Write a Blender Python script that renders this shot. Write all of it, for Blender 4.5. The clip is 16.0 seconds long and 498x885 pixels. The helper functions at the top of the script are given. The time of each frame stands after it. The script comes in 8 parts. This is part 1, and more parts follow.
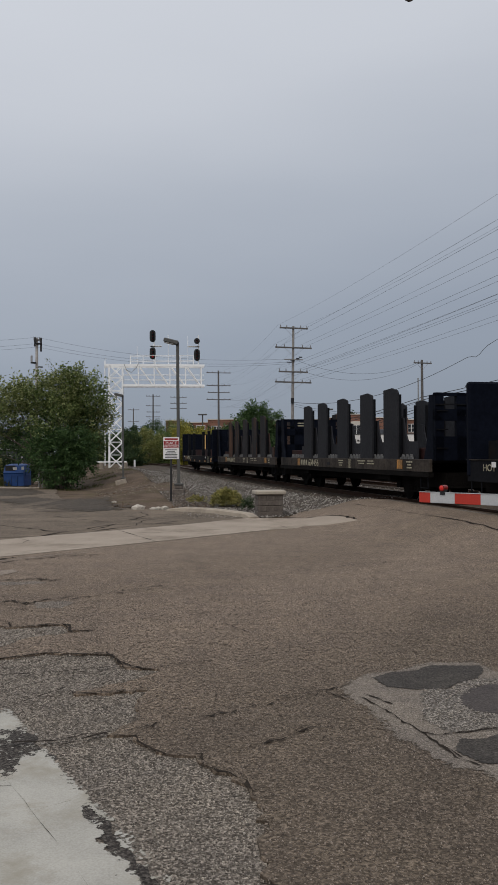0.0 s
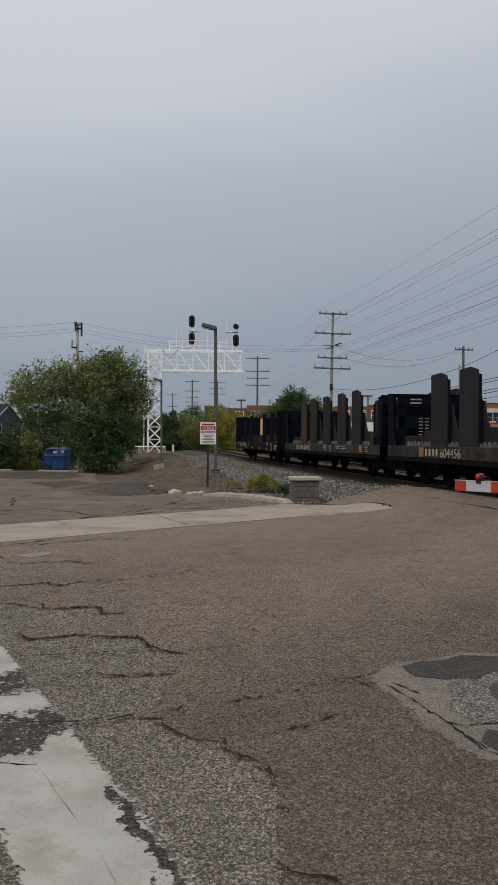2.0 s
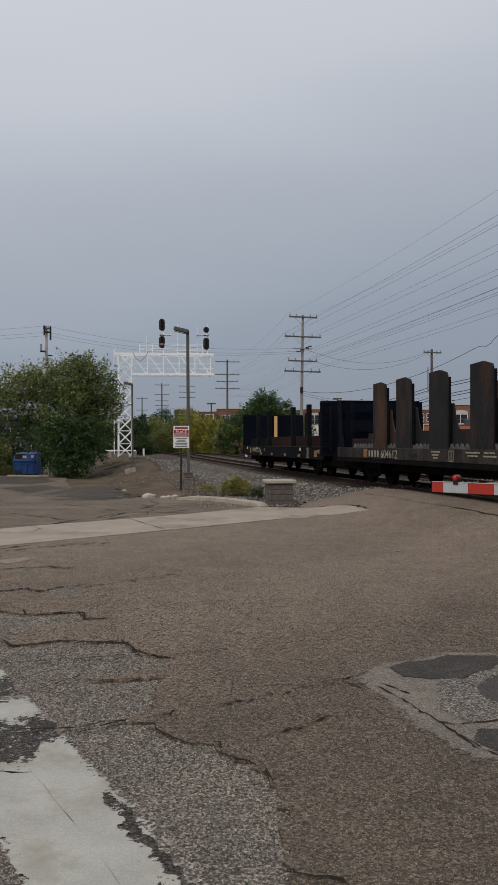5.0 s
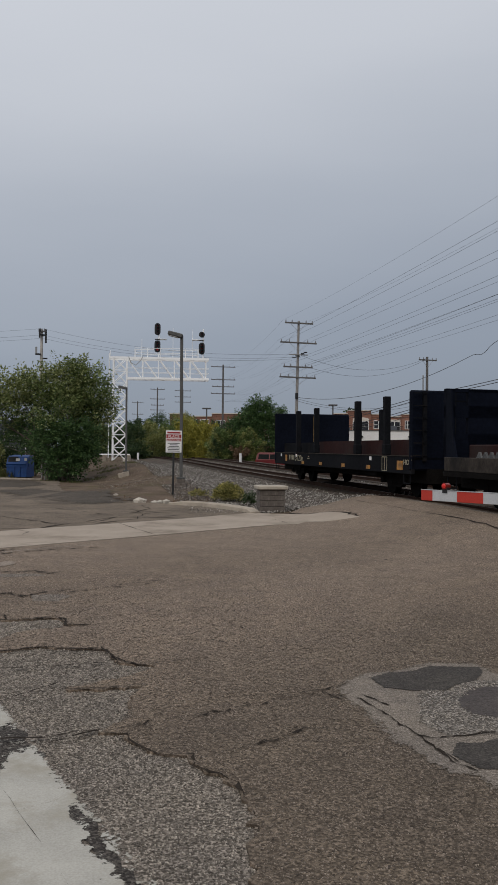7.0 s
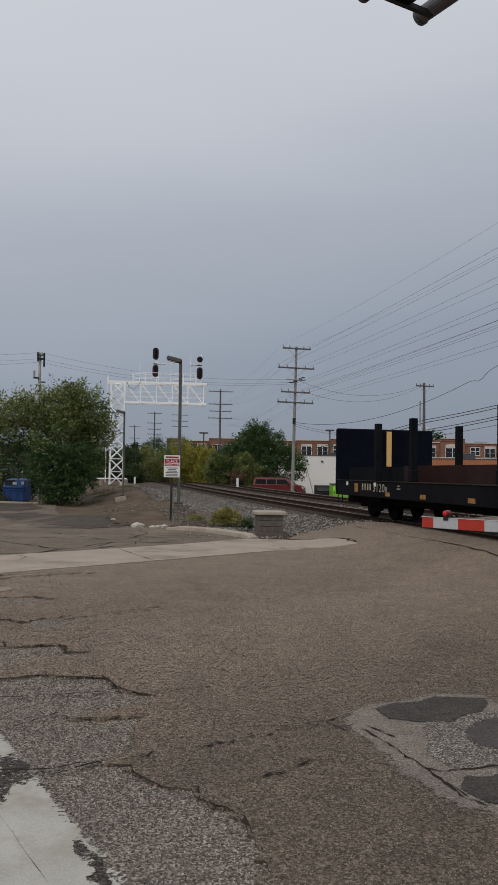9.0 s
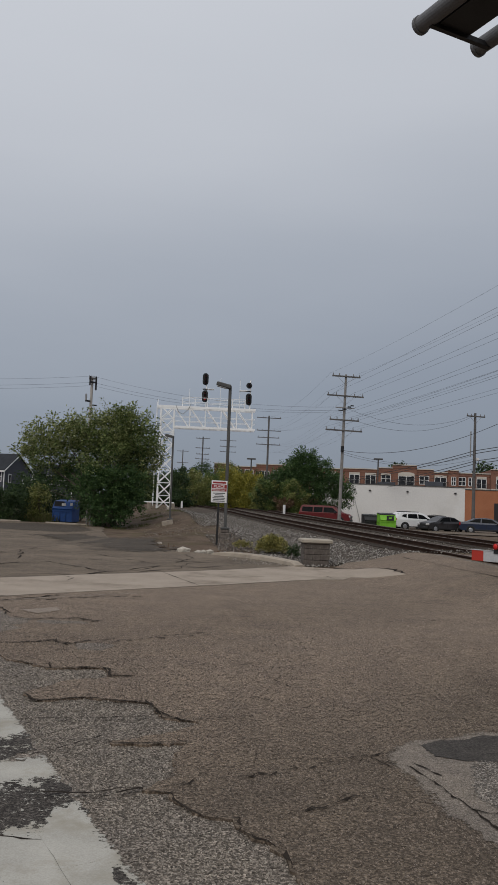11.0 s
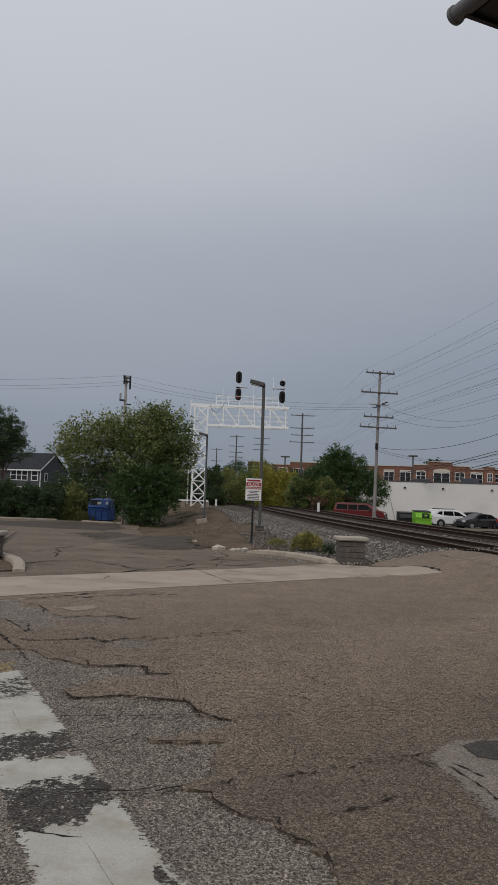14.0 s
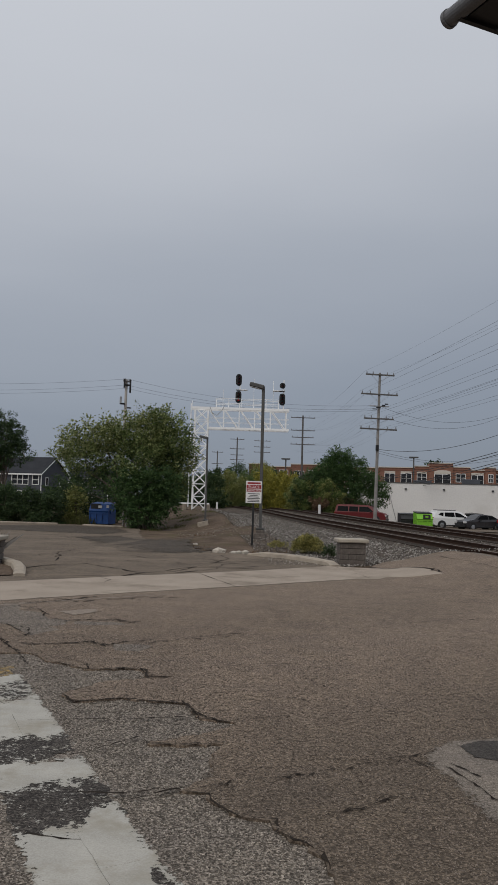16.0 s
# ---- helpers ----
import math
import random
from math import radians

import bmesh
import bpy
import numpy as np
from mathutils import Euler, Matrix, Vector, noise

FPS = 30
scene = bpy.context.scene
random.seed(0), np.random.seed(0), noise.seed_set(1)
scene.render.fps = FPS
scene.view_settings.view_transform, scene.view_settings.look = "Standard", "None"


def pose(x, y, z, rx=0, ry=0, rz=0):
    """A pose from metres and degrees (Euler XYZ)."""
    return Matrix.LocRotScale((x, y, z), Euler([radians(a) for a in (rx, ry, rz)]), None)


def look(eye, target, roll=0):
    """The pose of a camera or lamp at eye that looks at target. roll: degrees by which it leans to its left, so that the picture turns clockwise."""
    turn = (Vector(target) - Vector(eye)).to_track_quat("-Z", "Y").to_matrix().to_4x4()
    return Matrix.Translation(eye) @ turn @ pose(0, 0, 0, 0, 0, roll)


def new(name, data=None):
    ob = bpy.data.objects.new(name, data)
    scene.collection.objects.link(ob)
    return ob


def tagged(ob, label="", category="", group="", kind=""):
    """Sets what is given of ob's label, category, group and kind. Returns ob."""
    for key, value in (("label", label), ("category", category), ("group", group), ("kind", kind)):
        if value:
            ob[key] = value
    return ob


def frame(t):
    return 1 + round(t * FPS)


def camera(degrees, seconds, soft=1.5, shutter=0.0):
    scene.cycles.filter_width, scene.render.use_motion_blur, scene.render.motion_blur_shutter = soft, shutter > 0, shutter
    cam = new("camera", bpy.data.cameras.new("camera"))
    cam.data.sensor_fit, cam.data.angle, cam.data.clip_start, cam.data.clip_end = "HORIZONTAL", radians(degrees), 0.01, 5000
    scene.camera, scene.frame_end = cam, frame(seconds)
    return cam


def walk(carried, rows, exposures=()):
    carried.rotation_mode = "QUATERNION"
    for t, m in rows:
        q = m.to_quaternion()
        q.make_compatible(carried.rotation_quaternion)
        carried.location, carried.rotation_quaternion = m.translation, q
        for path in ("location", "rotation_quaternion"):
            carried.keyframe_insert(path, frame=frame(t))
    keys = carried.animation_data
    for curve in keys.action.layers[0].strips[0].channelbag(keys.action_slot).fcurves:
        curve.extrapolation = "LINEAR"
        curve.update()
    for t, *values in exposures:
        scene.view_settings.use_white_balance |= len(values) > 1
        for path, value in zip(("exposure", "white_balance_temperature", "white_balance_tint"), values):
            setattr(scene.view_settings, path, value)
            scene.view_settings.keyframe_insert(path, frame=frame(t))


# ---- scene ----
cam = camera(33.3, 16.0, soft=1.0)
PATH = [
    (0, (-0.003, 0.003, 1.597), (-0.003, 2.003, 1.639), -0.3),
    (0.5, (0.043, 0.015, 1.595), (0.032, 2.014, 1.639), -0.0),
    (1, (0.064, 0.015, 1.598), (-0.003, 2.014, 1.628), 0.2),
    (1.5, (0.071, 0.024, 1.596), (-0.017, 2.022, 1.613), 0.3),
    (2, (0.063, 0.026, 1.597), (-0.03, 2.023, 1.605), 0.3),
    (2.5, (0.054, 0.031, 1.593), (-0.044, 2.029, 1.591), 0.4),
    (3, (0.059, 0.03, 1.59), (-0.04, 2.027, 1.579), 0.0),
    (3.5, (0.037, 0.029, 1.596), (-0.066, 2.026, 1.572), -0.2),
    (4, (0.035, 0.008, 1.601), (-0.049, 2.006, 1.599), -0.3),
    (4.5, (-0.015, 0.021, 1.593), (-0.071, 2.02, 1.601), -0.2),
    (5, (-0.063, 0.017, 1.595), (-0.083, 2.017, 1.611), -0.1),
    (7.5, (0.043, 0.106, 1.605), (0.033, 2.106, 1.644), 0.6),
    (8, (0.0, 0.075, 1.623), (0.001, 2.074, 1.689), 0.5),
    (8.5, (-0.019, 0.107, 1.618), (0.006, 2.105, 1.683), 0.7),
    (9, (-0.026, 0.108, 1.62), (-0.028, 2.106, 1.708), 0.9),
    (9.5, (-0.031, 0.089, 1.627), (-0.078, 2.086, 1.732), 1.3),
    (12, (-0.043, 0.143, 1.622), (-0.181, 2.132, 1.785), 2.7),
    (12.5, (-0.049, 0.156, 1.62), (-0.199, 2.143, 1.783), 2.7),
    (13, (-0.05, 0.161, 1.619), (-0.214, 2.148, 1.775), 2.5),
    (13.5, (-0.053, 0.155, 1.623), (-0.234, 2.141, 1.772), 2.3),
    (14, (-0.056, 0.144, 1.623), (-0.254, 2.13, 1.763), 2.1),
    (14.5, (-0.055, 0.154, 1.619), (-0.264, 2.138, 1.754), 2.0),
    (15, (-0.055, 0.142, 1.623), (-0.267, 2.126, 1.756), 1.9),
    (15.5, (-0.046, 0.14, 1.622), (-0.253, 2.125, 1.76), 1.8),
    (16, (-0.024, 0.119, 1.626), (-0.224, 2.104, 1.772), 1.7),
]
walk(cam, [(t, look(eye, target, roll)) for t, eye, target, roll in PATH], [(0.0, 0.08), (5.0, 0.05), (9.0, 0.01), (12.0, -0.10), (16.0, -0.11)])

# ---- sky and light: an overcast day ----
SKY_LOW, SKY_MID, SKY_HIGH = (0.218, 0.250, 0.310), (0.283, 0.320, 0.385), (0.850, 0.872, 0.920)
world = bpy.data.worlds.new("overcast_sky")
scene.world = world
world.use_nodes = True
wn, wl = world.node_tree.nodes, world.node_tree.links
wn.clear()
w_out, w_bg = wn.new("ShaderNodeOutputWorld"), wn.new("ShaderNodeBackground")
w_sky = wn.new("ShaderNodeTexSky")
w_sky.sky_type, w_sky.sun_disc = "NISHITA", False
w_sky.sun_elevation, w_sky.sun_rotation = radians(43), radians(200)
w_co, w_sep, w_ramp = wn.new("ShaderNodeTexCoord"), wn.new("ShaderNodeSeparateXYZ"), wn.new("ShaderNodeValToRGB")
w_map, w_noise, w_mix, w_add = wn.new("ShaderNodeMapping"), wn.new("ShaderNodeTexNoise"), wn.new("ShaderNodeMix"), wn.new("ShaderNodeMix")
w_map.inputs["Scale"].default_value = (1.0, 1.0, 4.5)
w_noise.inputs["Scale"].default_value, w_noise.inputs["Detail"].default_value = 1.7, 5.0
w_noise.inputs["Roughness"].default_value = 0.45
wl.new(w_co.outputs["Generated"], w_sep.inputs[0])
wl.new(w_co.outputs["Generated"], w_map.inputs[0])
wl.new(w_map.outputs[0], w_noise.inputs["Vector"])
w_tilt = wn.new("ShaderNodeMath")
w_tilt.operation = "MULTIPLY_ADD"
w_tilt.inputs[1].default_value, w_tilt.inputs[2].default_value = 0.12, -0.05
w_sum = wn.new("ShaderNodeMath")
wl.new(w_noise.outputs["Fac"], w_tilt.inputs[0])
wl.new(w_sep.outputs["Z"], w_sum.inputs[0])
wl.new(w_tilt.outputs[0], w_sum.inputs[1])
w_west = wn.new("ShaderNodeMath")
w_west.operation = "MULTIPLY_ADD"
w_west.inputs[1].default_value = -0.13
wl.new(w_sep.outputs["X"], w_west.inputs[0])
wl.new(w_sum.outputs[0], w_west.inputs[2])
wl.new(w_west.outputs[0], w_ramp.inputs[0])
w_ramp.color_ramp.elements[0].position, w_ramp.color_ramp.elements[0].color = 0.0, (*SKY_LOW, 1)
w_ramp.color_ramp.elements[1].position, w_ramp.color_ramp.elements[1].color = 1.0, (*SKY_HIGH, 1)
for at, c in ((0.16, SKY_MID), (0.30, (0.412, 0.446, 0.506)), (0.45, (0.562, 0.589, 0.642))):
    w_ramp.color_ramp.elements.new(at).color = (*c, 1)
w_dim = wn.new("ShaderNodeVectorMath")
w_dim.operation = "SCALE"
w_dim.inputs["Scale"].default_value = 0.08
wl.new(w_sky.outputs[0], w_dim.inputs[0])
w_mix.data_type = "RGBA"
w_mix.inputs["Factor"].default_value = 0.94
wl.new(w_dim.outputs[0], w_mix.inputs["A"])
wl.new(w_ramp.outputs[0], w_mix.inputs["B"])
wl.new(w_mix.outputs["Result"], w_bg.inputs[0])
wl.new(w_bg.outputs[0], w_out.inputs[0])
w_bg.inputs[1].default_value = 1.0
sun = new("sun", bpy.data.lights.new("sun", "SUN"))
sun.data.energy, sun.data.angle, sun.data.color = 1.25, radians(45), (1.0, 0.93, 0.84)
sun.matrix_world = look((0, 0, 0), (0.35, 0.95, -0.95))

# ---- materials ----
def surf(name, c1, c2, rough=0.85, metal=0.0, scale=3.0, fine=45.0, bump=0.15, dirt=None, amount=0.5, spec=0.4, dist=0.01, run=1.0):
    """A surface between two colours at a large and a fine scale, with fine relief, and stains of a third colour, drawn out downwards where run is small."""
    m = bpy.data.materials.new(name)
    m.use_nodes = True
    n, l = m.node_tree.nodes, m.node_tree.links
    b = n["Principled BSDF"]
    co = n.new("ShaderNodeTexCoord")
    big, small = n.new("ShaderNodeTexNoise"), n.new("ShaderNodeTexNoise")
    big.inputs["Scale"].default_value, big.inputs["Detail"].default_value = scale, 6
    small.inputs["Scale"].default_value, small.inputs["Detail"].default_value = fine, 3
    for t in (big, small):
        l.new(co.outputs["Object"], t.inputs["Vector"])
    av = n.new("ShaderNodeMath")
    av.operation = "MULTIPLY_ADD"
    av.inputs[1].default_value = 0.5
    half = n.new("ShaderNodeMath")
    half.operation = "MULTIPLY"
    half.inputs[1].default_value = 0.5
    l.new(small.outputs["Fac"], half.inputs[0])
    l.new(big.outputs["Fac"], av.inputs[0])
    l.new(half.outputs[0], av.inputs[2])
    ramp = n.new("ShaderNodeValToRGB")
    ramp.color_ramp.elements[0].position, ramp.color_ramp.elements[1].position = 0.36, 0.64
    ramp.color_ramp.elements[0].color, ramp.color_ramp.elements[1].color = (*c1, 1), (*c2, 1)
    l.new(av.outputs[0], ramp.inputs[0])
    col = ramp.outputs[0]
    if dirt:
        st, sr, mx = n.new("ShaderNodeTexNoise"), n.new("ShaderNodeValToRGB"), n.new("ShaderNodeMix")
        st.inputs["Scale"].default_value, st.inputs["Detail"].default_value = scale * 0.6, 8
        st.inputs["Roughness"].default_value = 0.7
        mp = n.new("ShaderNodeMapping")
        mp.inputs["Scale"].default_value = (1, 1, run)
        l.new(co.outputs["Object"], mp.inputs[0])
        l.new(mp.outputs[0], st.inputs["Vector"])
        sr.color_ramp.elements[0].position, sr.color_ramp.elements[1].position = 0.62 - 0.3 * amount, 0.78 - 0.3 * amount
        l.new(st.outputs["Fac"], sr.inputs[0])
        mx.data_type = "RGBA"
        l.new(sr.outputs[0], mx.inputs["Factor"])
        l.new(col, mx.inputs["A"])
        mx.inputs["B"].default_value = (*dirt, 1)
        col = mx.outputs["Result"]
    l.new(col, b.inputs["Base Color"])
    b.inputs["Roughness"].default_value, b.inputs["Metallic"].default_value = rough, metal
    b.inputs["Specular IOR Level"].default_value = spec
    if bump:
        bp = n.new("ShaderNodeBump")
        bp.inputs["Strength"].default_value, bp.inputs["Distance"].default_value = bump, dist
        l.new(small.outputs["Fac"], bp.inputs["Height"])
        l.new(bp.outputs[0], b.inputs["Normal"])
    return m


def asphalt(name, dark, light, cell, tint, rough=0.9, worn=0.5, spec=0.3, sheen_lanes=(), stain=0.0, bump=0.5):
    """Asphalt: binder with stones of many greys, patches of wear, stains, and bands polished by traffic that also hold
    the brightening at grazing angles.
    """
    m = bpy.data.materials.new(name)
    m.use_nodes = True
    n, l = m.node_tree.nodes, m.node_tree.links
    b = n["Principled BSDF"]
    co = n.new("ShaderNodeTexCoord")

    def noise_at(scale, detail, rgh):
        t = n.new("ShaderNodeTexNoise")
        t.inputs["Scale"].default_value, t.inputs["Detail"].default_value, t.inputs["Roughness"].default_value = scale, detail, rgh
        l.new(co.outputs["Object"], t.inputs["Vector"])
        return t.outputs["Fac"]

    def ramp(fac, stops):
        r = n.new("ShaderNodeValToRGB")
        r.color_ramp.elements[0].position, r.color_ramp.elements[0].color = stops[0][0], (*stops[0][1], 1)
        r.color_ramp.elements[1].position, r.color_ramp.elements[1].color = stops[-1][0], (*stops[-1][1], 1)
        for at, c in stops[1:-1]:
            r.color_ramp.elements.new(at).color = (*c, 1)
        l.new(fac, r.inputs[0])
        return r.outputs[0]

    def blend(fac, a, c, mode="MIX"):
        x = n.new("ShaderNodeMix")
        x.data_type, x.blend_type = "RGBA", mode
        for sock, v in ((x.inputs["Factor"], fac), (x.inputs["A"], a), (x.inputs["B"], c)):
            if isinstance(v, (int, float)):
                sock.default_value = v
            elif isinstance(v, tuple):
                sock.default_value = (*v, 1)
            else:
                l.new(v, sock)
        return x.outputs["Result"]

    vo = n.new("ShaderNodeTexVoronoi")
    vo.inputs["Scale"].default_value = cell
    l.new(co.outputs["Object"], vo.inputs["Vector"])
    sep = n.new("ShaderNodeSeparateColor")
    l.new(vo.outputs["Color"], sep.inputs[0])
    mid = tuple(0.55 * a + 0.45 * c for a, c in zip(dark, light))
    low = tuple(0.55 * v for v in dark)
    stones = ramp(sep.outputs[0], ((0.05, low), (0.40, dark), (0.75, mid), (1.0, light)))
    grain = ramp(noise_at(cell * 0.62, 3, 0.7), ((0.36, low), (0.5, dark), (0.66, light)))
    col = blend(0.5, stones, grain)
    col = blend(ramp(noise_at(0.5, 8, 0.62), ((0.35, (0, 0, 0)), (0.7, (worn, worn, worn)))), col, tint)
    col = blend(1.0, col, ramp(noise_at(9.0, 10, 0.75), ((0.3, (0.78, 0.78, 0.78)), (0.7, (1.22, 1.22, 1.22)))), "MULTIPLY")
    col = blend(1.0, col, ramp(noise_at(1.7, 6, 0.6), ((0.3, (0.86, 0.86, 0.88)), (0.7, (1.14, 1.13, 1.1)))), "MULTIPLY")
    col = blend(1.0, col, ramp(noise_at(42.0, 2, 0.6), ((0.34, (0.84, 0.84, 0.84)), (0.66, (1.17, 1.165, 1.155)))), "MULTIPLY")
    if sheen_lanes:
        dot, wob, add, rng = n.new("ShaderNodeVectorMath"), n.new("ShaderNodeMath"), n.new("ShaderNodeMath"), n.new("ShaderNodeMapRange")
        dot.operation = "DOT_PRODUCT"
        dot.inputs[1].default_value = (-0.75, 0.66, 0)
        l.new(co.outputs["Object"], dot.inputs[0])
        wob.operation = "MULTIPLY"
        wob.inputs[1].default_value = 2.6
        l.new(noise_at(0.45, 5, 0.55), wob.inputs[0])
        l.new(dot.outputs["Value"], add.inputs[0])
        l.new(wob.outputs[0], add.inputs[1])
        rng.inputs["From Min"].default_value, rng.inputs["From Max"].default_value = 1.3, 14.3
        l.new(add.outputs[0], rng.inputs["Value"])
        col = blend(1.0, col, ramp(rng.outputs[0], tuple((w / 13.0, c) for w, c in sheen_lanes)), "MULTIPLY")
    if stain:
        g = 1 - stain
        col = blend(1.0, col, ramp(noise_at(0.9, 9, 0.7), ((0.28, (g, g, g * 0.98)), (0.42, (1, 1, 1)))), "MULTIPLY")
    l.new(col, b.inputs["Base Color"])
    bp = n.new("ShaderNodeBump")
    bp.inputs["Strength"].default_value, bp.inputs["Distance"].default_value = bump, 0.006
    l.new(vo.outputs["Distance"], bp.inputs["Height"])
    l.new(bp.outputs[0], b.inputs["Normal"])
    b.inputs["Roughness"].default_value, b.inputs["Specular IOR Level"].default_value = rough, spec
    return m


def leaf_mat(name, c1, c2, c3):
    m = bpy.data.materials.new(name)
    m.use_nodes = True
    n, l = m.node_tree.nodes, m.node_tree.links
    b = n["Principled BSDF"]
    ge, ra = n.new("ShaderNodeNewGeometry"), n.new("ShaderNodeValToRGB")
    l.new(ge.outputs["Random Per Island"], ra.inputs[0])
    ra.color_ramp.elements[0].color, ra.color_ramp.elements[1].color = (*c1, 1), (*c3, 1)
    ra.color_ramp.elements.new(0.55).color = (*c2, 1)
    l.new(ra.outputs[0], b.inputs["Base Color"])
    b.inputs["Roughness"].default_value, b.inputs["Specular IOR Level"].default_value = 0.6, 0.3
    tr, ad = n.new("ShaderNodeBsdfTranslucent"), n.new("ShaderNodeMixShader")
    ad.inputs[0].default_value = 0.28
    l.new(ra.outputs[0], tr.inputs[0])
    l.new(b.outputs[0], ad.inputs[1])
    l.new(tr.outputs[0], ad.inputs[2])
    l.new(ad.outputs[0], n["Material Output"].inputs[0])
    return m


def paint_mat(name, paint, low, high, scale):
    """Road paint that has worn off in flakes, so that the asphalt shows through."""
    m = surf(name, tuple(0.85 * v for v in paint), paint, rough=0.8, scale=3, fine=120, bump=0.3, dist=0.002, spec=0.2, dirt=(0.70 * paint[0], 0.66 * paint[1], 0.60 * paint[2]), amount=0.32)
    n, l = m.node_tree.nodes, m.node_tree.links
    b = n["Principled BSDF"]
    co, no, ra = n.new("ShaderNodeTexCoord"), n.new("ShaderNodeTexNoise"), n.new("ShaderNodeValToRGB")
    no.inputs["Scale"].default_value, no.inputs["Detail"].default_value, no.inputs["Roughness"].default_value = scale, 12, 0.72
    l.new(co.outputs["Object"], no.inputs["Vector"])
    l.new(no.outputs["Fac"], ra.inputs[0])
    ra.color_ramp.elements[0].position, ra.color_ramp.elements[1].position = low, high
    l.new(ra.outputs[0], b.inputs["Alpha"])
    return m


def glow(name, c, strength):
    m = bpy.data.materials.new(name)
    m.use_nodes = True
    b = m.node_tree.nodes["Principled BSDF"]
    b.inputs["Base Color"].default_value, b.inputs["Emission Color"].default_value = (*c, 1), (*c, 1)
    b.inputs["Emission Strength"].default_value = strength
    return m


# bands paint in the darker foreground and the road's paler look at grazing angles
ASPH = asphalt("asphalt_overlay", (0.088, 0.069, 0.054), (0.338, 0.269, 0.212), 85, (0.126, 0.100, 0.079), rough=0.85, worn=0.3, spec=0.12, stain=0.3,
               sheen_lanes=((1.0, (0.75, 0.755, 0.735)), (3.4, (0.92, 0.92, 0.90)), (4.9, (1.32, 1.30, 1.27)), (6.4, (1.42, 1.40, 1.38)), (8.0, (1.18, 1.16, 1.13)), (10.5, (1.34, 1.32, 1.30)), (13.0, (1.34, 1.32, 1.30))))
ASPH_OLD = asphalt("asphalt_old", (0.076, 0.064, 0.053), (0.49, 0.427, 0.365), 85, (0.155, 0.133, 0.112), rough=0.85, worn=0.2, spec=0.12, stain=0.2)
ASPH_LIGHT = asphalt("asphalt_ravelled", (0.125, 0.106, 0.088), (0.40, 0.35, 0.30), 150, (0.23, 0.198, 0.168), rough=0.85, worn=0.35, spec=0.12)
ASPH_LOT = asphalt("asphalt_lot", (0.098, 0.079, 0.061), (0.22, 0.180, 0.145), 60, (0.190, 0.154, 0.121), rough=0.9, worn=0.8, spec=0.1, stain=0.2)
DAMP = asphalt("asphalt_damp", (0.058, 0.049, 0.046), (0.10, 0.088, 0.083), 95, (0.080, 0.068, 0.064), rough=0.7, worn=0.6, spec=0.15)
PATCH = asphalt("asphalt_patch", (0.046, 0.041, 0.037), (0.11, 0.10, 0.09), 110, (0.06, 0.054, 0.05), worn=0.4, spec=0.15)
# dirt in cracks and joints, also the drawn shade of the overlay's lips
CRACK = surf("crack_dirt_lip_shade", (0.015, 0.011, 0.009), (0.034, 0.027, 0.021), rough=0.95, scale=6, spec=0.1)
CONC = surf("concrete_walk", (0.258, 0.211, 0.166), (0.350, 0.293, 0.236), rough=0.9, scale=1.2, fine=80, dirt=(0.18, 0.143, 0.106), amount=0.35)
KERB = surf("concrete_kerb", (0.27, 0.23, 0.18), (0.37, 0.32, 0.26), rough=0.9, scale=2.5, fine=60, dirt=(0.2, 0.17, 0.14), amount=0.4)
ASPH_DARK = asphalt("asphalt_under_paint", (0.028, 0.024, 0.022), (0.17, 0.152, 0.135), 90, (0.05, 0.044, 0.039), rough=0.85, worn=0.3, spec=0.12)
YELLOW_LINE = paint_mat("yellow_line_paint", (0.36, 0.25, 0.10), 0.48, 0.54, 20.0)
SOIL = surf("soil", (0.055, 0.039, 0.028), (0.150, 0.111, 0.082), rough=0.95, scale=0.9, fine=18, bump=0.5, dist=0.03, dirt=(0.085, 0.072, 0.036), amount=0.35, spec=0.1)
BALLAST = asphalt("ballast_bed", (0.036, 0.028, 0.022), (0.25, 0.215, 0.18), 22, (0.060, 0.046, 0.036), rough=0.95, worn=0.5, spec=0.1)
ROCK = surf("pale_rock", (0.30, 0.265, 0.22), (0.50, 0.46, 0.40), rough=0.9, scale=3, fine=30, dirt=(0.17, 0.14, 0.11), amount=0.35)
RAIL = surf("rail_steel", (0.026, 0.015, 0.011), (0.052, 0.030, 0.021), rough=0.9, spec=0.12, scale=3, fine=50)
RAIL_TOP = surf("rail_head", (0.16, 0.13, 0.11), (0.25, 0.21, 0.18), rough=0.5, metal=0.6, scale=2, fine=50, bump=0)
TIE = surf("creosoted_tie", (0.018, 0.014, 0.011), (0.055, 0.042, 0.033), rough=0.95, scale=3, fine=40, bump=0.5)
WHITE_STEEL = surf("galvanised_white", (0.84, 0.85, 0.85), (0.92, 0.92, 0.92), rough=0.6, metal=0.0, scale=1, fine=30, bump=0.03)
GALV = surf("galvanised_grey", (0.24, 0.24, 0.24), (0.36, 0.36, 0.36), rough=0.55, metal=0.5, scale=2, fine=40, bump=0.03)
BRONZE = surf("bronze_pole_paint", (0.050, 0.050, 0.048), (0.092, 0.091, 0.087), rough=0.6, scale=2, fine=50, bump=0.03)
BLACK = surf("black_paint", (0.008, 0.008, 0.009), (0.018, 0.018, 0.02), rough=0.55, scale=3, fine=60, bump=0.05)
POLE_WOOD = surf("weathered_pole", (0.165, 0.156, 0.148), (0.30, 0.287, 0.274), rough=0.9, scale=2, fine=35, bump=0.3)
POLE_DARK = surf("dark_pole", (0.072, 0.068, 0.066), (0.14, 0.133, 0.128), rough=0.9, scale=2, fine=35, bump=0.3)
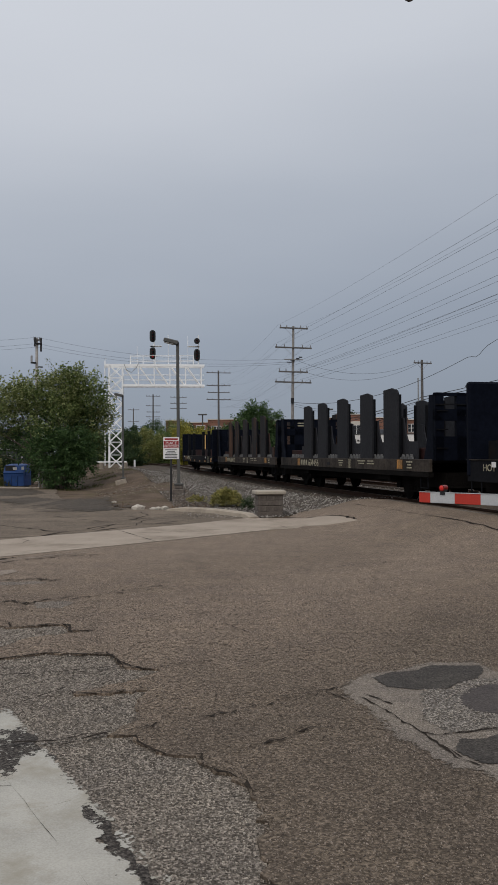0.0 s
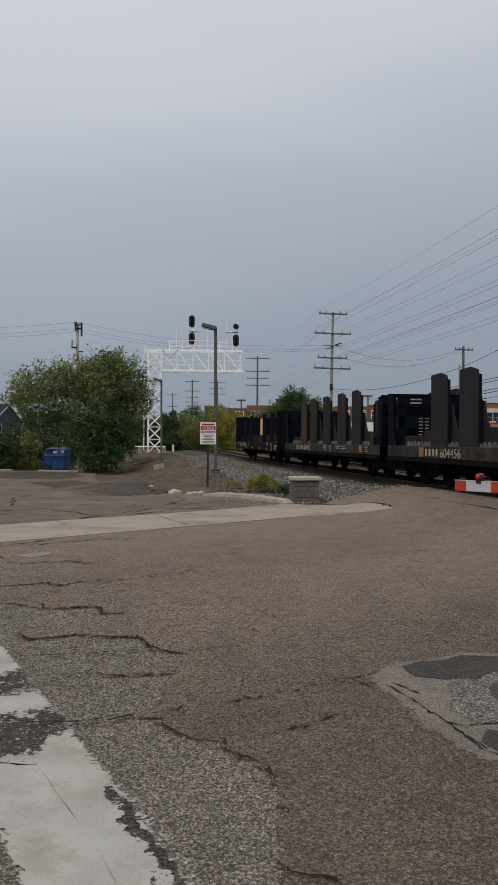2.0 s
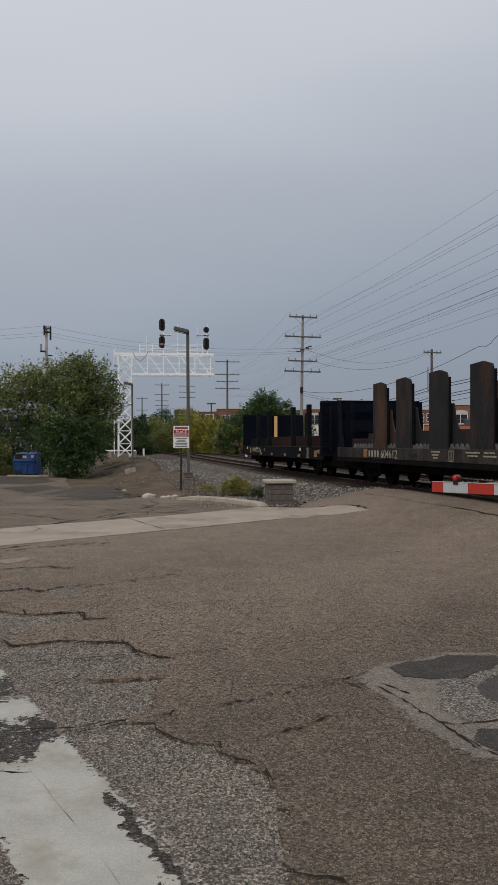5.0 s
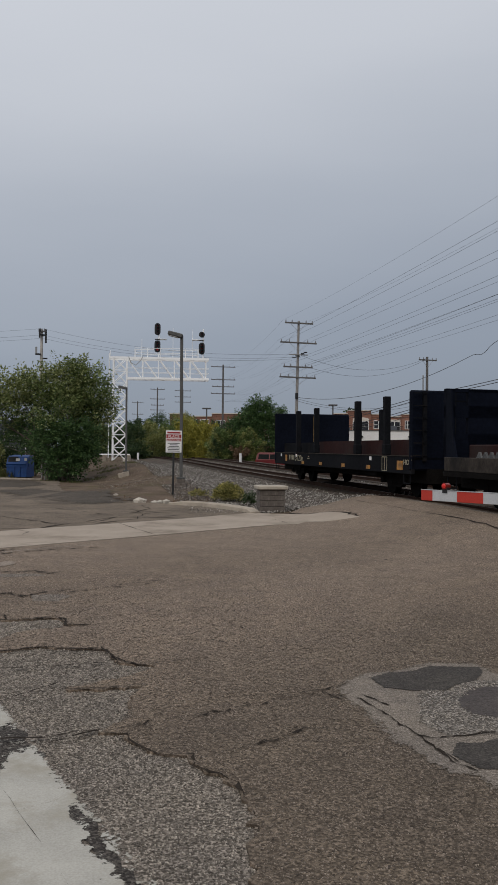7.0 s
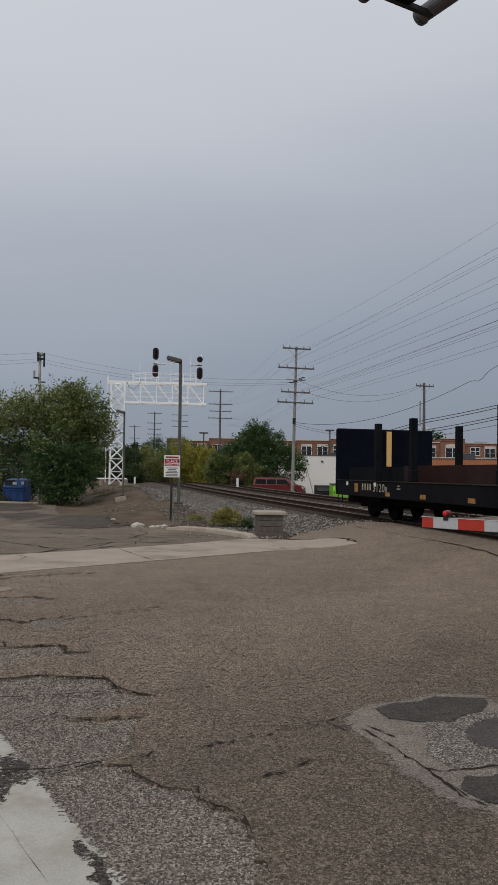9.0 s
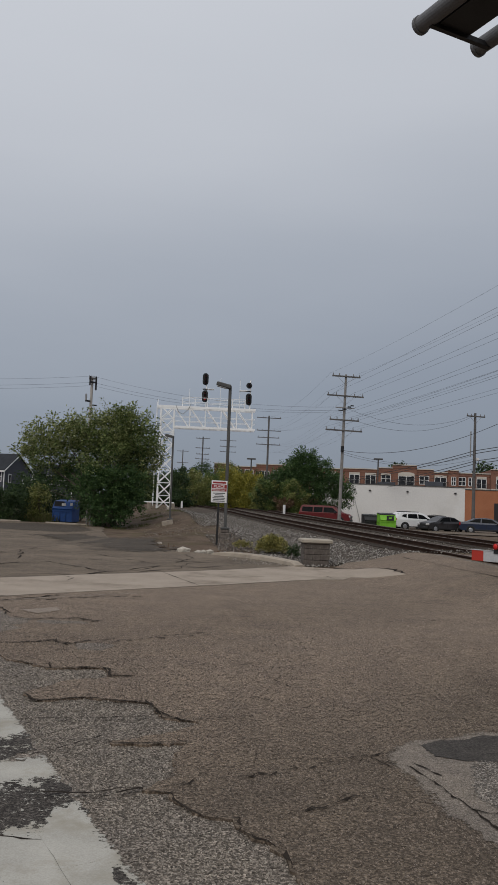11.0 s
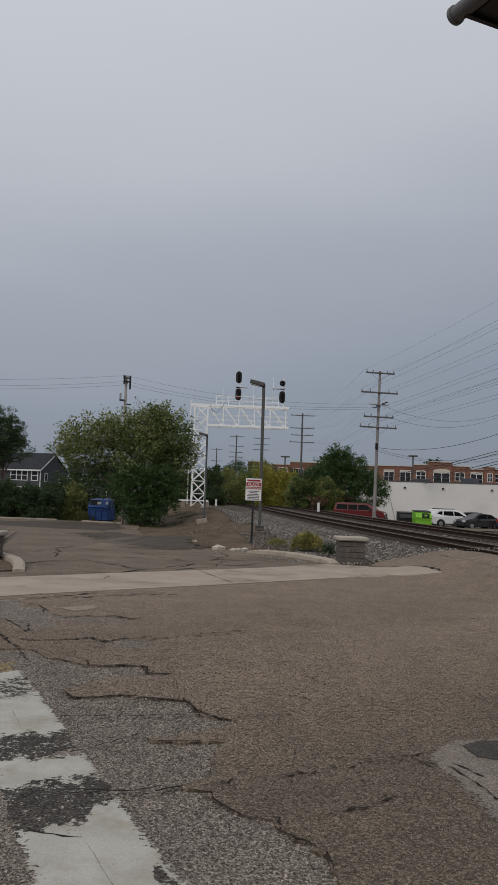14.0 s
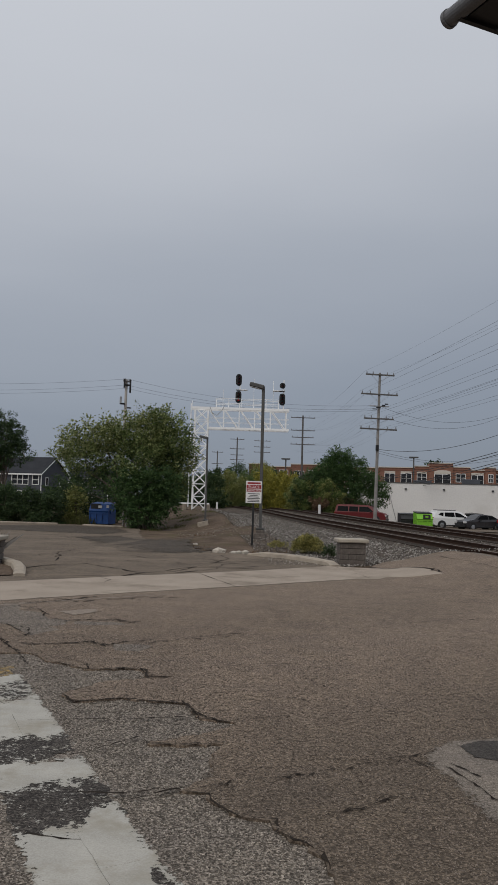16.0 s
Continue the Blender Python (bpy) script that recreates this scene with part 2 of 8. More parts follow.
POLE_PALE = surf("pale_pole", (0.30, 0.28, 0.255), (0.45, 0.425, 0.39), rough=0.9, scale=2, fine=35, bump=0.3)
PORC = surf("insulator", (0.12, 0.12, 0.13), (0.2, 0.2, 0.21), rough=0.3, scale=8, bump=0)
WIRE = surf("wire", (0.03, 0.03, 0.033), (0.05, 0.05, 0.053), rough=0.6, scale=5, bump=0)
BRICK_WALL = surf("brick_facade", (0.175, 0.082, 0.055), (0.240, 0.122, 0.086), rough=0.9, scale=0.5, fine=6, bump=0.15, dirt=(0.165, 0.09, 0.066), amount=0.3)
STONE_TRIM = surf("stone_trim", (0.45, 0.41, 0.36), (0.58, 0.54, 0.48), rough=0.85, scale=1)
WHITE_WALL = surf("white_render", (0.62, 0.61, 0.595), (0.70, 0.69, 0.67), rough=0.85, scale=0.25, fine=6, dirt=(0.60, 0.585, 0.56), amount=0.2)
ORANGE_WALL = surf("orange_brick", (0.30, 0.115, 0.055), (0.38, 0.155, 0.078), rough=0.85, scale=0.6, fine=8)
ROOF_GREY = surf("grey_shingles", (0.022, 0.024, 0.028), (0.042, 0.044, 0.05), rough=0.9, scale=1, fine=10, spec=0.1)
SIDING = surf("grey_siding", (0.062, 0.066, 0.078), (0.090, 0.096, 0.110), rough=0.8, spec=0.15, scale=0.6, fine=8)
TRIM_WHITE = surf("white_trim", (0.68, 0.68, 0.67), (0.8, 0.8, 0.79), rough=0.6, scale=1, bump=0)
PANE = surf("window_pane", (0.012, 0.014, 0.017), (0.035, 0.038, 0.044), rough=0.25, scale=0.7, bump=0, spec=0.25)
CAR_BLACK = surf("wagon_dark", (0.0038, 0.0044, 0.0060), (0.0095, 0.0102, 0.0125), rough=0.75, scale=0.9, fine=14, bump=0.1, dirt=(0.016, 0.0125, 0.0105), amount=0.2, spec=0.06)
CAR_NAVY = surf("wagon_black", (0.0018, 0.0028, 0.0065), (0.0045, 0.0064, 0.0130), rough=0.7, scale=0.9, fine=14, bump=0.1, spec=0.06)
CAR_RUST = surf("wagon_slate", (0.0165, 0.0172, 0.0205), (0.0275, 0.0280, 0.0320), rough=0.8, scale=0.7, fine=12, bump=0.15, dirt=(0.036, 0.028, 0.025), amount=0.16, spec=0.10, run=0.3)
CAR_BROWN = surf("wagon_rusty", (0.0165, 0.0165, 0.0185), (0.030, 0.0285, 0.0295), rough=0.85, scale=1.3, fine=12, bump=0.15, dirt=(0.088, 0.045, 0.028), amount=0.45, spec=0.10, run=0.30)
CAR_SILL = surf("wagon_sill", (0.022, 0.0185, 0.0165), (0.060, 0.050, 0.042), rough=0.8, scale=1.5, fine=14, bump=0.1, dirt=(0.013, 0.012, 0.0115), amount=0.42, spec=0.12, run=0.6)
CAR_MAROON = surf("wagon_maroon", (0.018, 0.006, 0.006), (0.034, 0.011, 0.010), rough=0.75, scale=1, fine=14, spec=0.12, dirt=(0.03, 0.02, 0.018), amount=0.5)
# near-black: the shade beneath the wagons is put into this colour
UNDER = surf("shaded_running_gear", (0.0035, 0.0032, 0.0032), (0.010, 0.0088, 0.008), rough=0.85, scale=3, fine=30, bump=0.2, spec=0.05)
AMBER = surf("amber_reflector", (0.36, 0.16, 0.03), (0.46, 0.22, 0.045), rough=0.5, scale=6, bump=0, dirt=(0.12, 0.07, 0.03), amount=0.5)
POST_YELLOW = surf("yellow_post", (0.62, 0.38, 0.13), (0.72, 0.46, 0.18), rough=0.6, scale=4, bump=0)
STENCIL = surf("stencil_white", (0.25, 0.23, 0.16), (0.38, 0.35, 0.26), rough=0.8, scale=9, fine=90, bump=0, dirt=(0.10, 0.09, 0.07), amount=0.4)
GATE_RED = surf("gate_red", (0.40, 0.030, 0.018), (0.48, 0.042, 0.025), rough=0.5, scale=5, bump=0)
GATE_WHITE = surf("gate_white", (0.40, 0.41, 0.42), (0.50, 0.51, 0.52), rough=0.5, scale=5, bump=0)
LENS_RED = glow("red_lens_lit", (0.40, 0.010, 0.008), 0.35)
LENS_OFF = surf("red_lens_unlit", (0.16, 0.012, 0.01), (0.2, 0.016, 0.012), rough=0.2, scale=5, bump=0)
SIGN_WHITE = surf("sign_white", (0.66, 0.65, 0.64), (0.76, 0.75, 0.74), rough=0.5, scale=3, bump=0)
SIGN_RED = surf("sign_red", (0.24, 0.022, 0.024), (0.30, 0.03, 0.032), rough=0.5, scale=3, bump=0)
INK = surf("sign_ink", (0.05, 0.05, 0.05), (0.08, 0.08, 0.08), rough=0.6, scale=3, bump=0)
BLOCK = surf("split_face_block", (0.072, 0.060, 0.052), (0.168, 0.143, 0.124), rough=0.95, scale=5, fine=30, bump=0.8, dist=0.02)
CAP = surf("cast_stone_cap", (0.30, 0.265, 0.215), (0.40, 0.355, 0.295), rough=0.9, scale=4, fine=50)
BARK = surf("bark", (0.07, 0.055, 0.045), (0.15, 0.12, 0.10), rough=0.95, scale=6, fine=30, bump=0.6)
LEAF = leaf_mat("leaves_green", (0.042, 0.075, 0.019), (0.100, 0.150, 0.040), (0.20, 0.25, 0.085))
LEAF_DARK = leaf_mat("leaves_dark", (0.020, 0.040, 0.015), (0.038, 0.068, 0.024), (0.075, 0.11, 0.040))
LEAF_YELLOW = leaf_mat("leaves_yellowing", (0.12, 0.13, 0.020), (0.24, 0.22, 0.034), (0.40, 0.34, 0.06))
LEAF_MIX = leaf_mat("leaves_olive", (0.075, 0.090, 0.022), (0.185, 0.200, 0.054), (0.36, 0.36, 0.14))
LEAF_SHRUB = leaf_mat("leaves_variegated", (0.040, 0.056, 0.020), (0.20, 0.190, 0.055), (0.70, 0.60, 0.20))
DRY = leaf_mat("dry_weeds", (0.10, 0.06, 0.035), (0.16, 0.10, 0.06), (0.22, 0.15, 0.09))
BLUE = surf("blue_skip_paint", (0.008, 0.050, 0.20), (0.014, 0.074, 0.26), rough=0.5, scale=2, fine=20, dirt=(0.02, 0.06, 0.14), amount=0.3)
LIME = surf("lime_skip_paint", (0.15, 0.40, 0.022), (0.20, 0.48, 0.035), rough=0.5, scale=2, fine=20)
SKIP_BLACK = surf("black_skip_paint", (0.012, 0.012, 0.013), (0.025, 0.025, 0.027), rough=0.6, scale=2, fine=20)
VAN_RED = surf("red_car_paint", (0.10, 0.012, 0.014), (0.13, 0.016, 0.018), rough=0.4, scale=1, bump=0, spec=0.3)
CAR_WHITE = surf("white_car_paint", (0.66, 0.66, 0.66), (0.72, 0.72, 0.72), rough=0.3, scale=1, bump=0, spec=0.5)
CAR_GREY = surf("dark_grey_car_paint", (0.022, 0.02, 0.022), (0.032, 0.03, 0.032), rough=0.3, scale=1, bump=0, spec=0.5)
CAR_BLUE = surf("dark_blue_car_paint", (0.015, 0.022, 0.045), (0.02, 0.03, 0.06), rough=0.3, scale=1, bump=0, spec=0.5)
CAR_GLASS = surf("car_glass", (0.004, 0.0045, 0.005), (0.008, 0.009, 0.010), rough=0.25, scale=1, bump=0, spec=0.04)
TYRE = surf("tyre_rubber", (0.012, 0.012, 0.012), (0.025, 0.025, 0.025), rough=0.85, scale=8)
RIM = surf("alloy_rim", (0.3, 0.3, 0.31), (0.45, 0.45, 0.46), rough=0.35, metal=0.8, scale=5, bump=0)
LAMP_GLASS = surf("head_lamp_glass", (0.45, 0.45, 0.45), (0.6, 0.6, 0.6), rough=0.1, scale=5, bump=0)
TAIL_GLASS = surf("tail_lamp_glass", (0.25, 0.01, 0.01), (0.32, 0.02, 0.02), rough=0.15, scale=5, bump=0)
GRASS = leaf_mat("grass_blades", (0.06, 0.07, 0.02), (0.10, 0.11, 0.035), (0.17, 0.15, 0.07))

# ---- mesh helpers ----
def part(name, bm, material, parent=None, label="", kind="", smooth=False):
    """Links a bmesh as one mesh object under a thing or a part."""
    me = bpy.data.meshes.new(name)
    if smooth:
        for f in bm.faces:
            f.smooth = True
    bm.to_mesh(me)
    bm.free()
    for mm in material if isinstance(material, (list, tuple)) else (material,):
        me.materials.append(mm)
    ob = new(name, me)
    if parent is not None:
        ob.parent = parent
    return tagged(ob, label=label, kind=kind)


def raw(name, verts, faces, material, parent=None, label="", kind="", smooth=False):
    me = bpy.data.meshes.new(name)
    me.from_pydata(verts, [], faces)
    me.materials.append(material)
    if smooth:
        me.polygons.foreach_set("use_smooth", [True] * len(me.polygons))
    me.update()
    ob = new(name, me)
    if parent is not None:
        ob.parent = parent
    return tagged(ob, label=label, kind=kind)


def thing(name, m, label, category, group="", kind=""):
    ob = new(name)
    ob.empty_display_size = 0.2
    ob.matrix_world = m
    return tagged(ob, label, category, group, kind)


def box(bm, x0, x1, y0, y1, z0, z1, bevel=0.0, m=None):
    got = bmesh.ops.create_cube(bm, size=1.0, matrix=Matrix.LocRotScale(((x0 + x1) / 2, (y0 + y1) / 2, (z0 + z1) / 2), None, (x1 - x0, y1 - y0, z1 - z0)))
    vs = got["verts"]
    if bevel:
        es = list({e for v in vs for e in v.link_edges})
        vs = [v for v in bmesh.ops.bevel(bm, geom=es, offset=bevel, segments=1, affect="EDGES")["verts"]]
    if m is not None:
        bmesh.ops.transform(bm, matrix=m, verts=list({v for v in vs}))
    return bm


def bx(*a, **k):
    return box(bmesh.new(), *a, **k)


def cyl(bm, p0, p1, r0, r1=None, n=10, caps=True):
    p0, p1 = Vector(p0), Vector(p1)
    d = p1 - p0
    m = Matrix.Translation((p0 + p1) / 2) @ d.to_track_quat("Z", "Y").to_matrix().to_4x4()
    bmesh.ops.create_cone(bm, cap_ends=caps, segments=n, radius1=r0, radius2=r0 if r1 is None else r1, depth=d.length, matrix=m)
    return bm


def rod(*a, **k):
    return cyl(bmesh.new(), *a, **k)


def bar(bm, p0, p1, w, d):
    """A square bar from p0 to p1."""
    p0, p1 = Vector(p0), Vector(p1)
    v = p1 - p0
    m = Matrix.Translation((p0 + p1) / 2) @ v.to_track_quat("Z", "Y").to_matrix().to_4x4()
    bmesh.ops.create_cube(bm, size=1.0, matrix=m @ Matrix.Diagonal((w, d, v.length, 1)))
    return bm


def plate(bm, poly, depth, m):
    """A flat polygon in x, y, extruded by depth along z, laid by m."""
    vs = [bm.verts.new(m @ Vector((x, y, 0))) for x, y in poly]
    up = [bm.verts.new(m @ Vector((x, y, depth))) for x, y in poly]
    bm.faces.new(vs[::-1])
    bm.faces.new(up)
    for i in range(len(poly)):
        j = (i + 1) % len(poly)
        bm.faces.new((vs[i], vs[j], up[j], up[i]))
    bmesh.ops.recalc_face_normals(bm, faces=bm.faces)
    return bm


def tube(pts, r, n=6):
    """Vertices and faces of a tube of one radius, or of a radius for each point."""
    pts = [Vector(p) for p in pts]
    rs = r if isinstance(r, (list, tuple)) else [r] * len(pts)
    vs, fs = [], []
    for i, p in enumerate(pts):
        d = (pts[min(i + 1, len(pts) - 1)] - pts[max(i - 1, 0)]).normalized()
        a = d.cross(Vector((0, 0, 1)) if abs(d.z) < 0.95 else Vector((1, 0, 0))).normalized()
        b = d.cross(a)
        vs += [p + rs[i] * (math.cos(k * math.tau / n) * a + math.sin(k * math.tau / n) * b) for k in range(n)]
    for i in range(len(pts) - 1):
        for k in range(n):
            fs.append((i * n + k, i * n + (k + 1) % n, (i + 1) * n + (k + 1) % n, (i + 1) * n + k))
    return vs, fs


def lettering(name, text, size, m, material, parent, thick=0.004):
    cu = bpy.data.curves.new("lettering", "FONT")
    cu.body, cu.size, cu.extrude, cu.align_x = text, size, thick, "CENTER"
    tmp = new("lettering", cu)
    bpy.context.view_layer.update()
    me = bpy.data.meshes.new_from_object(tmp.evaluated_get(bpy.context.evaluated_depsgraph_get()))
    bpy.data.objects.remove(tmp)
    me.transform(m)
    me.materials.clear()
    me.materials.append(material)
    ob = new(name, me)
    ob.parent = parent
    return ob


# ---- the plan: the line of the tracks, the road, the lie of the land ----
TH = radians(11.6)
U, N = Vector((-math.sin(TH), math.cos(TH))), Vector((math.cos(TH), math.sin(TH)))
P0 = Vector((4.62, 23.0))
RV, RW = Vector((0.667, 0.745)).normalized(), Vector((-0.745, 0.667)).normalized()
TRACKS = (0.0, 4.2)
GAUGE = 1.435


def sq(x, y):
    d = Vector((x, y)) - P0
    return d.dot(U), d.dot(N)


def xy(s, q):
    return P0 + s * U + q * N


def rail_z(s):
    return 0.48 + 0.007 * min(s, 160) + 0.00010 * min(max(0.0, s - 15), 45) ** 2


def ss(a, b, v):
    t = min(1.0, max(0.0, (v - a) / (b - a)))
    return t * t * (3 - 2 * t)


def lie(x, y):
    """The height of the land."""
    s, q = sq(x, y)
    w = x * RW.x + y * RW.y
    r = rail_z(s)
    lot = -0.16 * ss(25, 50, y)
    far = -0.12
    side = ss(7.5, 13, q)
    road = (r - 0.02) * ss(-4.4, -0.8, q) * (1 - side) + far * side
    up = ss(-3, 20, s)
    dip = math.exp(-((s - 25) / 12) ** 2)
    bank = ss(-12.6 + 4.6 * dip, -6.6 + 4.2 * dip, q) * ss(-2, 9.5, s)
    land = lot * (1 - bank) + (r * up + 0.10) * bank
    fall = ss(-5.2, -2.4, q)
    land = land * (1 - fall) + (r - 0.30) * ss(-1, 9, s) * fall
    bed = ss(-2.4, -1.1, q)
    land = land * (1 - bed) + (r - 0.19) * bed
    land = land * (1 - side) + far * side
    k = ss(12.6, 16.5, w)
    return road * (1 - k) + land * k


def drape(name, poly, material, off, cell=1.0, parent=None, label="", skirt=0.0, kind="structure"):
    """A sheet with the given outline, laid on the land, with a thin edge."""
    bm = bmesh.new()
    bm.faces.new([bm.verts.new((x, y, 0)) for x, y in poly])
    xs, ys = [p[0] for p in poly], [p[1] for p in poly]
    for axis, lo, hi in ((0, min(xs), max(xs)), (1, min(ys), max(ys))):
        c = math.ceil(lo / cell) * cell
        while c < hi and cell > 0:
            co = (c, 0, 0) if axis == 0 else (0, c, 0)
            no = (1, 0, 0) if axis == 0 else (0, 1, 0)
            bmesh.ops.bisect_plane(bm, geom=bm.verts[:] + bm.edges[:] + bm.faces[:], plane_co=co, plane_no=no)
            c += cell
    bmesh.ops.triangulate(bm, faces=bm.faces[:])
    for v in bm.verts:
        v.co.z = lie(v.co.x, v.co.y) + off
    bm.normal_update()
    for f in bm.faces:
        if f.normal.z < 0:
            f.normal_flip()
    if skirt:
        ed = [e for e in bm.edges if e.is_boundary]
        got = bmesh.ops.extrude_edge_only(bm, edges=ed)["geom"]
        for v in got:
            if isinstance(v, bmesh.types.BMVert):
                v.co.z -= skirt
    return part(name, bm, material, parent, label, kind)


def ragged(pts, jit, step, seed, closed=True):
    """The same line with a broken, uneven course."""
    rng = random.Random(seed)
    out = []
    n = len(pts)
    for i in range(n if closed else n - 1):
        a, b = Vector(pts[i]), Vector(pts[(i + 1) % n])
        k = max(1, int((b - a).length / step))
        for j in range(k):
            p = a.lerp(b, j / k)
            d = 0 if j == 0 and i == 0 else 1
            out.append((p.x + d * rng.uniform(-jit, jit), p.y + d * rng.uniform(-jit, jit)))
    if not closed:
        out.append(tuple(pts[-1]))
    return out


def crack(pts, width, seed, jit=0.03, step=0.12, off=0.034, name="crack", parent=None, broken=0.0):
    rng = random.Random(seed)
    line = [Vector(p) for p in ragged(pts, jit, step, seed, False)]
    left, right = [], []
    for i, p in enumerate(line):
        d = (line[min(i + 1, len(line) - 1)] - line[max(i - 1, 0)]).normalized()
        e = Vector((-d.y, d.x)) * width * rng.choice((0.12, 0.25, 0.4, 0.6, 0.85)) * (0.3 if i in (0, len(line) - 1) else 1)
        left.append(p + e)
        right.append(p - e * rng.uniform(0.3, 1))
    vs = [(p.x, p.y, lie(p.x, p.y) + off) for p in left + right]
    k = len(line)
    fs = [(i, i + k, i + 1 + k, i + 1) for i in range(k - 1) if broken <= 0 or rng.random() > broken]
    return raw(name, vs, fs or [(0, k, k + 1, 1)], CRACK, parent, kind="structure")

# ---- ground, road, forecourt ----
def ground():
    xs = sorted({*np.arange(-26, 20, 0.8).round(2), *np.arange(-120, -26, 6.0), *np.arange(20, 121, 5.0), -3000, -1200, -500, -250, 250, 500, 1200, 3000})
    ys = sorted({*np.arange(4, 80, 0.8).round(2), *np.arange(-30, 4, 2.0), *np.arange(80, 260, 5.0), -3000, -800, -200, 400, 700, 1400, 3500})
    vs = []
    for y in ys:
        for x in xs:
            w = x * RW.x + y * RW.y
            n = 0.06 * noise.noise((x * 0.35, y * 0.35, 0)) + 0.03 * noise.noise((x, y, 3))
            vs.append((x, y, lie(x, y) - 0.05 + (n * ss(17, 22, w) if abs(x) < 120 and y < 250 else 0)))
    k = len(xs)
    fs = [(j * k + i, j * k + i + 1, (j + 1) * k + i + 1, (j + 1) * k + i) for j in range(len(ys) - 1) for i in range(k - 1)]
    return tagged(raw("ground", vs, fs, SOIL, smooth=True), "brown bare soil with thin weeds", "ground", kind="structure")


ground()
FAR_EDGE = [(-25.1, -9.8), (-5.09, 12.6), (-3.73, 14.2), (-2.0, 16.0), (0.42, 18.75), (1.5, 19.9), (1.0, 22.2), (1.76, 25.0), (2.51, 24.6), (3.4, 24.3), (4.0, 23.6)]
road = drape("road", FAR_EDGE + [tuple(xy(-28, -0.75)), (-15, -26)], ASPH_OLD, 0.0, 1.0)
tagged(road, "worn grey asphalt road with exposed aggregate", "road")
LOBES = [(0.06, 1.2), (0.06, 3.17), (0.05, 3.5), (0.06, 3.65), (0.01, 3.96), (-0.03, 4.14), (-0.11, 4.24), (-0.25, 4.35), (-0.27, 4.52), (-0.45, 4.51), (-0.58, 4.64),
         (-0.67, 4.83), (-0.8, 4.85), (-0.71, 5.11), (-0.75, 5.6), (-0.72, 5.77), (-1.21, 5.68), (-1.22, 5.74), (-0.8, 6.09), (-0.67, 6.34), (-0.97, 6.42), (-1.13, 6.83),
         (-1.69, 6.91), (-2.02, 6.7), (-2.22, 6.96), (-1.96, 7.53), (-1.43, 7.81), (-1.69, 7.81), (-1.81, 8.11), (-2.29, 7.96), (-2.78, 8.29), (-3.14, 8.65)]
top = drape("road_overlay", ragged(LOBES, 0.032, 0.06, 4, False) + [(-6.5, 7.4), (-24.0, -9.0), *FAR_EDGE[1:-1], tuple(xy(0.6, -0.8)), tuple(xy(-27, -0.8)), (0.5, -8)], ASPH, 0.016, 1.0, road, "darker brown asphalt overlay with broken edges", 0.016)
# dark ribbons along the broken edges draw the shade of the overlay's lip
for i, (a, b, wd) in enumerate(((4, 9, 0.02), (9, 12, 0.014), (16, 17, 0.016), (19, 24, 0.022), (26, 30, 0.02))):
    crack(LOBES[a:b + 1], wd, 20 + i, jit=0.012, step=0.05, off=0.019, parent=road)
for i, (pts, wd) in enumerate((
        ([(-3.3, 9.05), (-2.65, 9.37), (-2.47, 9.2), (-1.88, 9.64), (-1.12, 10.3)], 0.035), ([(-1.12, 10.3), (-0.32, 10.87), (1.2, 12.2), (3.2, 14.1)], 0.012),
        ([(-3.43, 11.0), (-2.89, 11.23), (-2.54, 11.04)], 0.03), ([(-1.07, 4.62), (-0.82, 4.86), (-0.14, 5.24), (0.27, 5.54), (0.57, 5.68)], 0.02),
        ([(-2.17, 6.08), (-1.79, 6.17), (-1.1, 6.4)], 0.014), ([(-1.05, 8.25), (-0.88, 8.3)], 0.02),
        ([(2.0, 12.75), (2.3, 12.85)], 0.06), ([(-4.4, 10.4), (-3.7, 10.2), (-3.5, 9.6)], 0.03), ([(-4.0, 12.9), (-3.2, 13.7), (-2.4, 14.1)], 0.05),
        ([(-0.2, 8.0), (-0.05, 7.7), (0.15, 7.6)], 0.014), ([(-2.2, 8.8), (-1.6, 9.0)], 0.02),
        ([(-0.9, 12.0), (-0.5, 12.3)], 0.02),
        ([(-3.8, 9.42), (-3.58, 9.17), (-3.34, 8.79), (-3.22, 8.66)], 0.035), ([(-4.24, 10.48), (-4.09, 10.43), (-3.82, 10.09), (-3.49, 9.73)], 0.03),
        ([(-1.04, 4.64), (-0.98, 4.76), (-0.89, 4.8)], 0.012), ([(-1.72, 7.72), (-1.43, 7.75)], 0.03), ([(-1.51, 8.09), (-1.13, 8.29), (-0.86, 8.53)], 0.016),
        ([(-0.72, 8.49), (-0.41, 8.62)], 0.014), ([(0.04, 8.37), (0.26, 8.32)], 0.012), ([(-0.44, 7.19), (-0.29, 7.21), (-0.17, 7.06)], 0.02),
        ([(0.52, 5.7), (0.59, 5.54), (0.65, 5.41), (0.75, 5.26)], 0.016), ([(-0.08, 4.56), (0.05, 4.65), (0.22, 4.82), (0.32, 4.95), (0.44, 4.92)], 0.012),
        ([(-4.46, 11.82), (-4.08, 11.71), (-3.77, 11.09), (-3.51, 10.97)], 0.03), ([(-4.7, 13.23), (-4.11, 13.15), (-3.88, 13.77)], 0.05), ([(-4.95, 12.18), (-4.54, 12.5), (-4.23, 12.94)], 0.04))):
    crack(pts, wd * 0.85, 40 + i, jit=0.016 if wd < 0.018 else 0.03, step=0.045 if wd < 0.025 else 0.08, off=0.0245, parent=road, broken=0.25)
